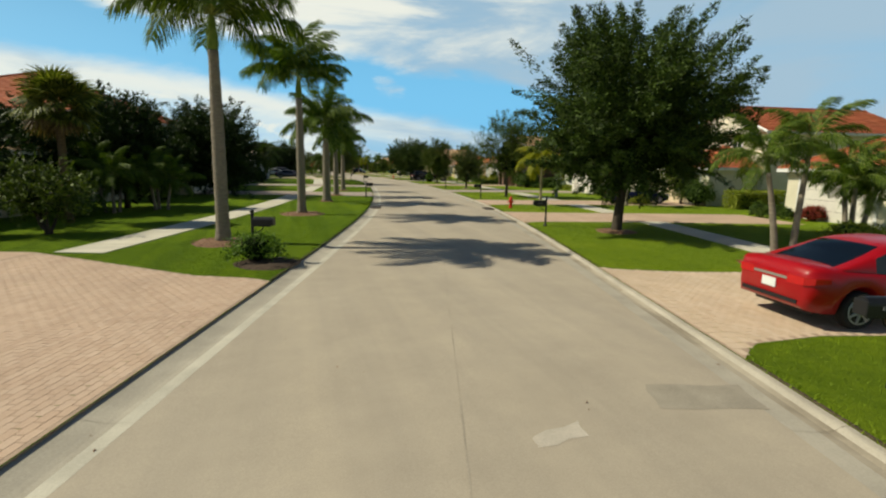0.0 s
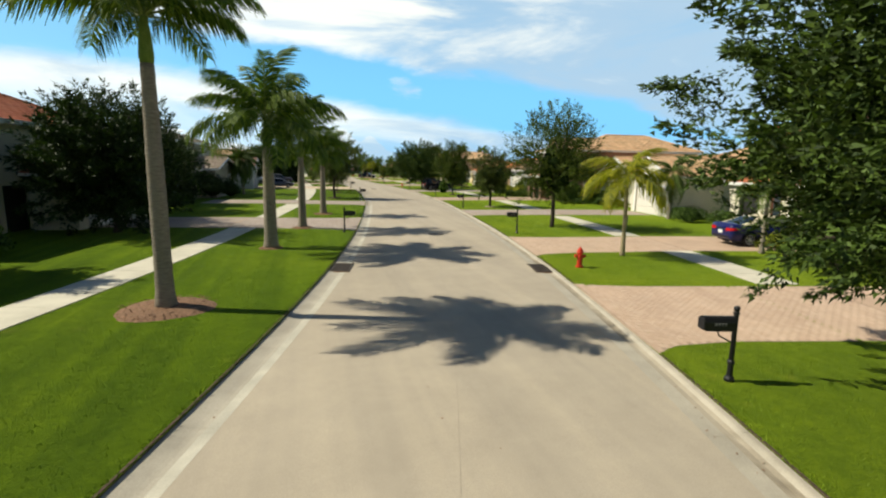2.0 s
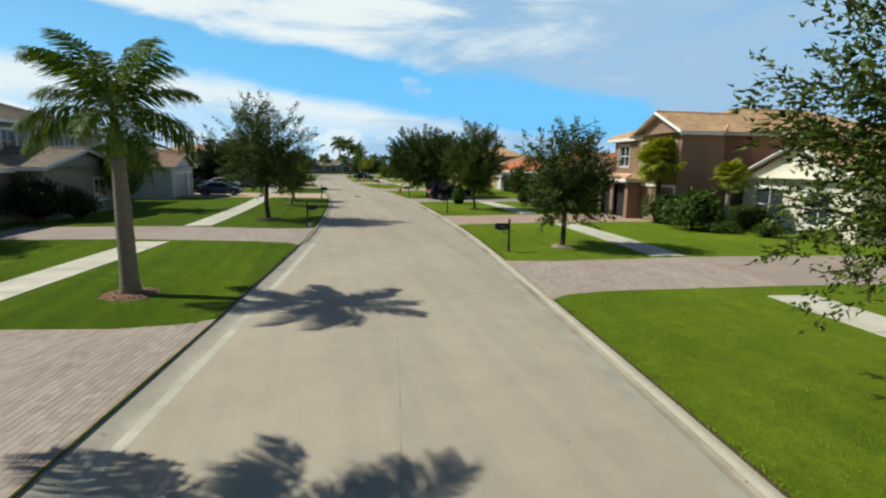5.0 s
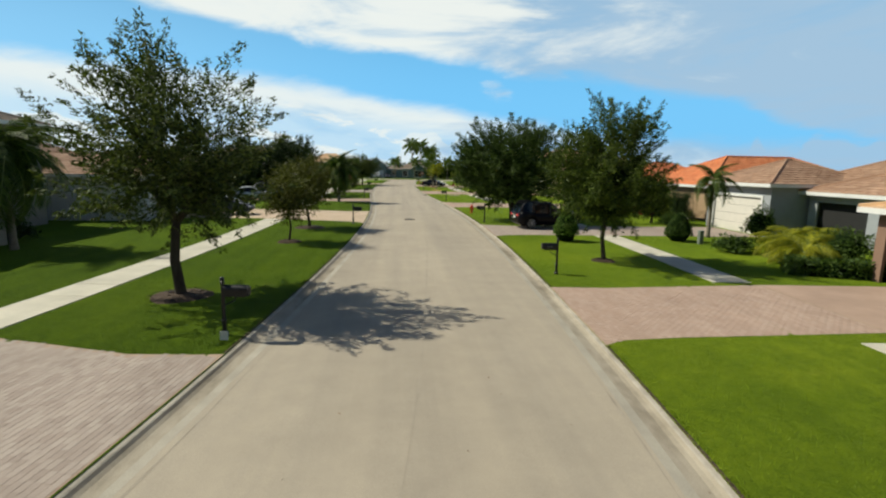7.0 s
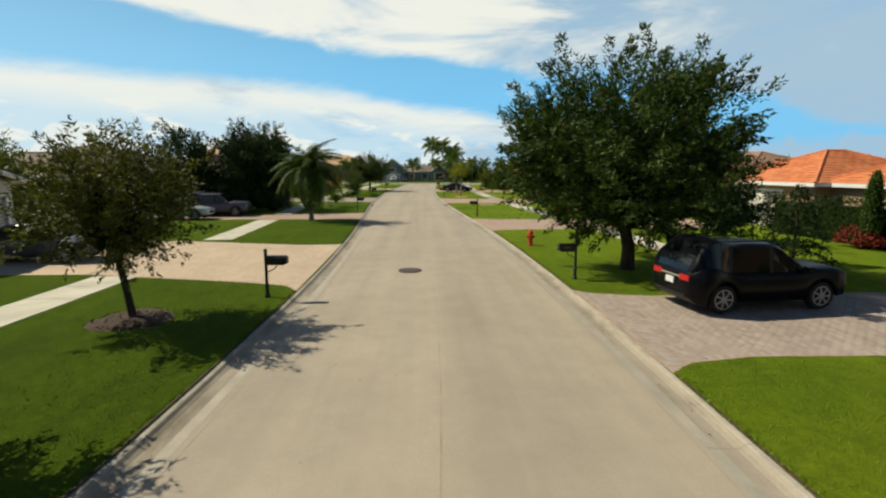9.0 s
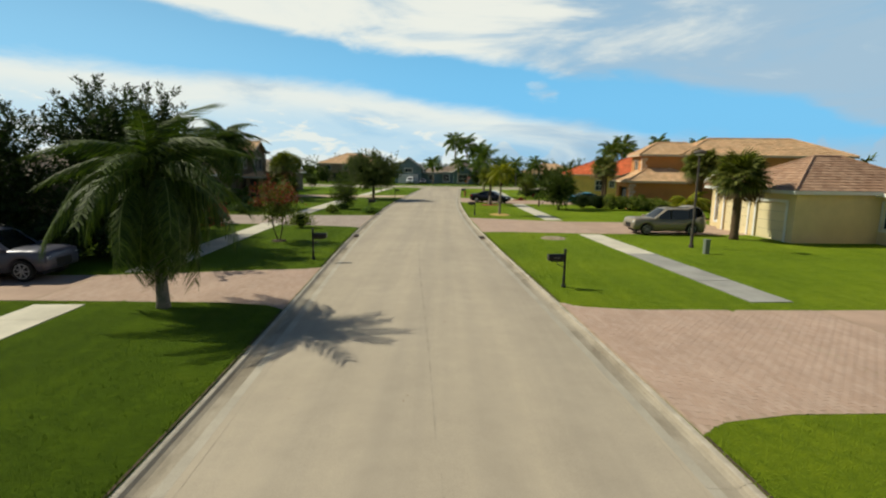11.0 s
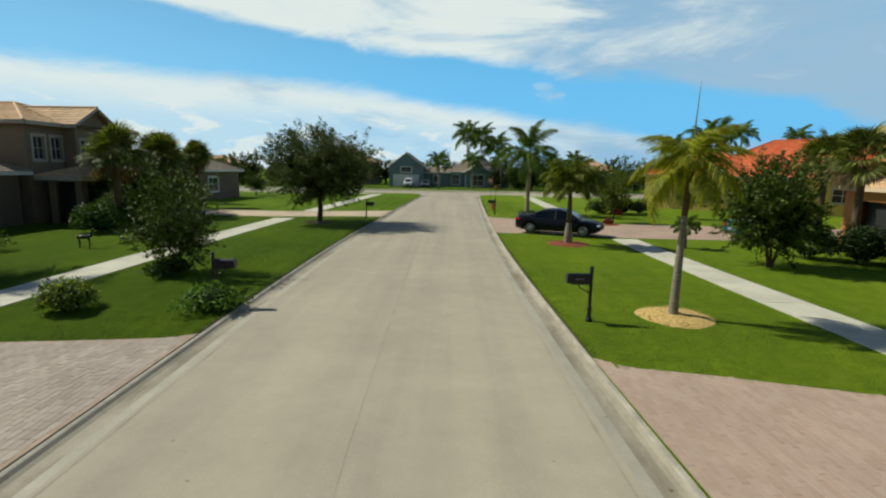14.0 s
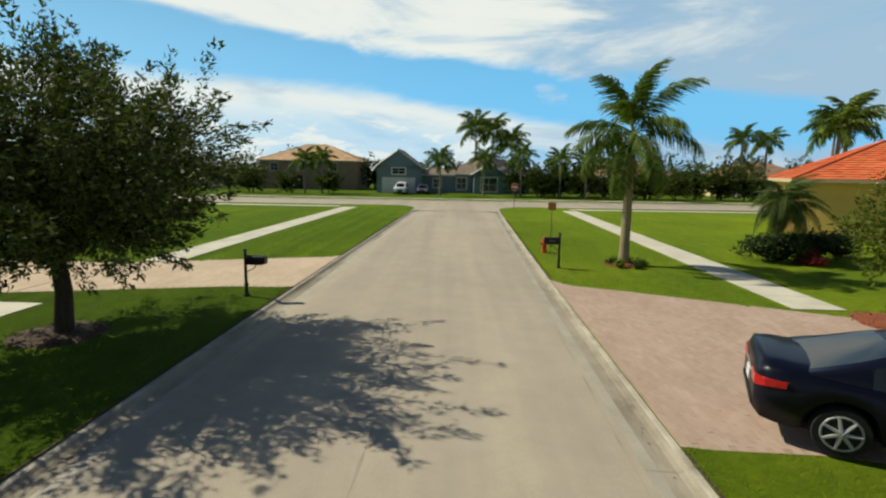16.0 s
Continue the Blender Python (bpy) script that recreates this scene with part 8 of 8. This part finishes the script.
broadleaf_tree(34.03, 93.58, 3.6, 1.4, 0.8, 151, "leafy garden tree before a garage", 6000, 0.08, M_OAK_LEAF)
broadleaf_tree(46.0, 222.8, 4.6, 2.2, 1.2, 195, "round dark tree beside the cross road", 7000, 0.09, M_OAK_LEAF)
mulch_ring(14.9, 13.3, 0.9, M_MULCH_RED, "red mulch bed beside a driveway", 24)
# beyond the junction
for x, y, h, sd in ((19.5, 246.5, 11.5, 161), (23.0, 251.0, 11.2, 162), (27.0, 254.0, 9.5, 163), (62.0, 236.0, 9.6, 164), (67.5, 238.5, 9.2, 165), (72.0, 230.0, 11.4, 166), (80.0, 226.0, 10.6, 167), (50.0, 200.0, 8.2, 168), (53.0, 203.0, 9.0, 169)):
    feather_palm(x, y, h, sd, "tall coconut palm rising above the far houses", "far", 18, 0.2, 0.7, size=1.75 if x < 40 else 1.3, tilt=0.95)
for x, y, h, sd in ((13.4, 229.0, 4.0, 171), (20.0, 229.5, 4.2, 172), (25.5, 228.5, 4.6, 173), (-8.0, 232.0, 3.6, 174), (-5.0, 231.0, 3.8, 175), (31.0, 227.0, 4.0, 176), (34.5, 226.0, 3.8, 177), (40.0, 230.0, 4.4, 178)):
    feather_palm(x, y, h + 1.4, sd, "garden palm before a far house", "far", 17, 0.13, 0.3, size=1.1)
for k in range(50):
    rng = np.random.default_rng(900 + k)
    x = -90 + k * 4.1 + rng.uniform(-1.5, 1.5)
    y = (256 if -20 < x < 40 else 246) + rng.uniform(-5, 12)
    broadleaf_tree(x, y, rng.uniform(5.5, 8.0), rng.uniform(2.6, 3.8), 0.7, 900 + k, "distant dark green tree beyond the junction", 1600, 0.23, M_OAK_LEAF, name="far_tree", clumps=110)
for k in range(13):
    rng = np.random.default_rng(860 + k)
    broadleaf_tree(24.5 + k * 3.4 + rng.uniform(-0.8, 0.8), 228.5 + rng.uniform(-2, 2.5), rng.uniform(3.6, 5.6), rng.uniform(1.9, 2.6), 0.5, 860 + k, "dark leafy garden tree before far houses", 1800, 0.16, M_OAK_LEAF, name="far_tree", clumps=110)
for k in range(6):
    rng = np.random.default_rng(880 + k)
    broadleaf_tree(-34 + k * 4.6 + rng.uniform(-1, 1), 229 + rng.uniform(-2, 3), rng.uniform(3.0, 4.6), rng.uniform(1.7, 2.3), 0.5, 880 + k, "dark leafy garden tree before far houses", 2000, 0.14, M_OAK_LEAF, name="far_tree", clumps=100)
for k, (x, y, h, r) in enumerate(((31, 231, 4.5, 2.2), (36, 234, 5.5, 2.6), (29, 234, 4.8, 2.2), (-3.5, 229, 3.0, 1.8), (-16, 230, 2.6, 1.6), (55, 228, 5, 2.5), (43, 226, 4.2, 2), (-30, 226, 4.4, 2.2))):
    broadleaf_tree(x, y, h, r, 0.9, 950 + k, "dark garden tree across the junction", 2600, 0.16, M_OAK_LEAF, name="far_tree", clumps=80)
# woods and houses behind the rows, seen over roofs
for side in (-1, 1):
    for k in range(26):
        rng = np.random.default_rng(1000 + 40 * side + k)
        s = -10 + k * 8.2 + rng.uniform(-2, 2)
        p = road_at(min(s, 198), side * (46 + rng.uniform(0, 9)))
        broadleaf_tree(p.x, p.y, rng.uniform(4.2, 6.2), rng.uniform(2.4, 3.4), 0.9, 1000 + 40 * side + k, "distant dark green tree behind the houses", 1000, 0.28, M_OAK_LEAF, name="far_tree", clumps=50)


# ---- pavers, laid from the kerb to the footway ----
def lay_pavers():
    w, d, g = 0.232, 0.116, 0.003
    bm = bmesh.new()
    c = 0.002
    top = [bm.verts.new((sx * (w / 2 - g / 2 - c), sy * (d / 2 - g / 2 - c), 0.0)) for sx, sy in ((-1, -1), (1, -1), (1, 1), (-1, 1))]
    low = [bm.verts.new((sx * (w / 2 - g / 2), sy * (d / 2 - g / 2), -0.006)) for sx, sy in ((-1, -1), (1, -1), (1, 1), (-1, 1))]
    bm.faces.new(top)
    for j in range(4):
        bm.faces.new((top[j], low[j], low[(j + 1) % 4], top[(j + 1) % 4]))
    bmesh.ops.recalc_face_normals(bm, faces=bm.faces[:])
    shape = np.array([tuple(v.co) for v in top + low])
    quads = np.array([[0, 1, 2, 3], [0, 4, 5, 1], [1, 5, 6, 2], [2, 6, 7, 3], [3, 7, 4, 0]])
    bm.free()
    shared = {tone: array_mesh("paver", shape, quads, mats[0]) for tone, mats in PAVERS.items()}
    rng = np.random.default_rng(5)
    for (side, first, last, far, tone), root in zip(DRIVES, DRIVE_ROOTS):
        mid = (first[1] + last[1]) / 2
        turn = radians(road_turn(mid))
        spots = []
        u = 4.2
        row = 0
        while u < 11.62:
            s = float(edge_at(first, u)) + (0.116 if row % 2 else 0.0) + w / 2
            end = float(edge_at(last, u))
            while s + w / 2 < end + 0.03:
                spots.append((s, u))
                s += w
            u += d
            row += 1
        # rows nearest the kerb, about the middle of the drive, stay single pieces
        spots.sort(key=lambda p: (p[1] > 5.3, abs(p[0] - mid)))
        verts, n = [], 0
        for k, (s, u) in enumerate(spots):
            p = road_at(s, side * u)
            # laid with the long side along the road
            ang = turn + math.pi / 2 + rng.uniform(-0.012, 0.012)
            z = 0.083 + rng.uniform(-0.0015, 0.0015)
            if k < 150:
                ob = new("paver", shared[tone])
                ob.parent = root
                ob.matrix_basis = Matrix.LocRotScale((p.x, p.y, z), Euler((0, 0, ang)), None)
            else:
                ca, sa = math.cos(ang), math.sin(ang)
                verts.append(np.stack([p.x + shape[:, 0] * ca - shape[:, 1] * sa, p.y + shape[:, 0] * sa + shape[:, 1] * ca, z + shape[:, 2]], 1))
        n = len(verts)
        faces = (quads[None] + 8 * np.arange(n)[:, None, None]).reshape(-1, 4)
        ob = new("paver_rest", array_mesh("paver_rest", np.concatenate(verts), faces, PAVERS[tone][1]))
        ob.parent = root
        tagged(ob, kind="stuff")


lay_pavers()


# ---- grass blades on the verges ----
def on_drive(s, u, side):
    hit = np.zeros(len(s), bool)
    for sd, first, last, far, _ in DRIVES:
        if sd == side:
            hit |= (s > edge_at(first, u) - 0.01) & (s < edge_at(last, u) + 0.01) & (u < far)
    return hit


def sow(side, s0, s1, u0, u1, per_m2, tall, rng):
    n = int((s1 - s0) * (u1 - u0) * per_m2)
    s, u = rng.uniform(s0, s1, n), rng.uniform(u0, u1, n)
    ok = ~on_drive(s, u, side)
    s, u = s[ok], u[ok]
    m = np.interp(s, YS, SLOPE)
    k = np.hypot(1, m)
    x, y = np.interp(s, YS, CX) + side * u / k, s - side * u * m / k
    free = np.ones(len(x), bool)
    for bx, by, br in BEDS:
        free &= (x - bx) ** 2 + (y - by) ** 2 > (br * 0.97) ** 2
    x, y = x[free], y[free]
    n = len(x)
    a = rng.uniform(0, 2 * np.pi, n)
    h = tall * rng.uniform(0.55, 1.2, n)
    w = rng.uniform(0.006, 0.011, n)
    lean = rng.uniform(0.2, 0.9, n) * h
    b = a + rng.normal(0, 0.6, n) + np.pi / 2
    base = np.full(n, 0.07)
    v = np.stack([np.stack([x - w * np.cos(a), y - w * np.sin(a), base], 1), np.stack([x + w * np.cos(a), y + w * np.sin(a), base], 1),
                  np.stack([x + lean * np.cos(b), y + lean * np.sin(b), base + h], 1)], 1)
    return v.reshape(-1, 3)


def grass():
    rng = np.random.default_rng(3)
    for side, walk_in, walk_out, lots in ((-1, 9.78, 11.22, ((0, 64, -1), (64, 171, -2), (171, 192, -1))), (1, 10.18, 11.62, ((0, 192, 1),))):
        for s0, s1, kind in lots:
            bands = [sow(side, s0, s1, 4.09, 7.0, 115, 0.045, rng), sow(side, s0, s1, 7.0, walk_in, 50, 0.045, rng),
                     sow(side, s0, s1, walk_out, 15.0, 10, 0.05, rng), sow(side, s0, s1, 4.06, 4.2, 500, 0.06, rng)]
            v = np.concatenate(bands)
            ob = new("grass", array_mesh("grass", v, np.arange(len(v)).reshape(-1, 3), M_BLADE[kind]))
            tagged(ob, "short green mown grass blades on the verge", "grass", kind="stuff")


grass()
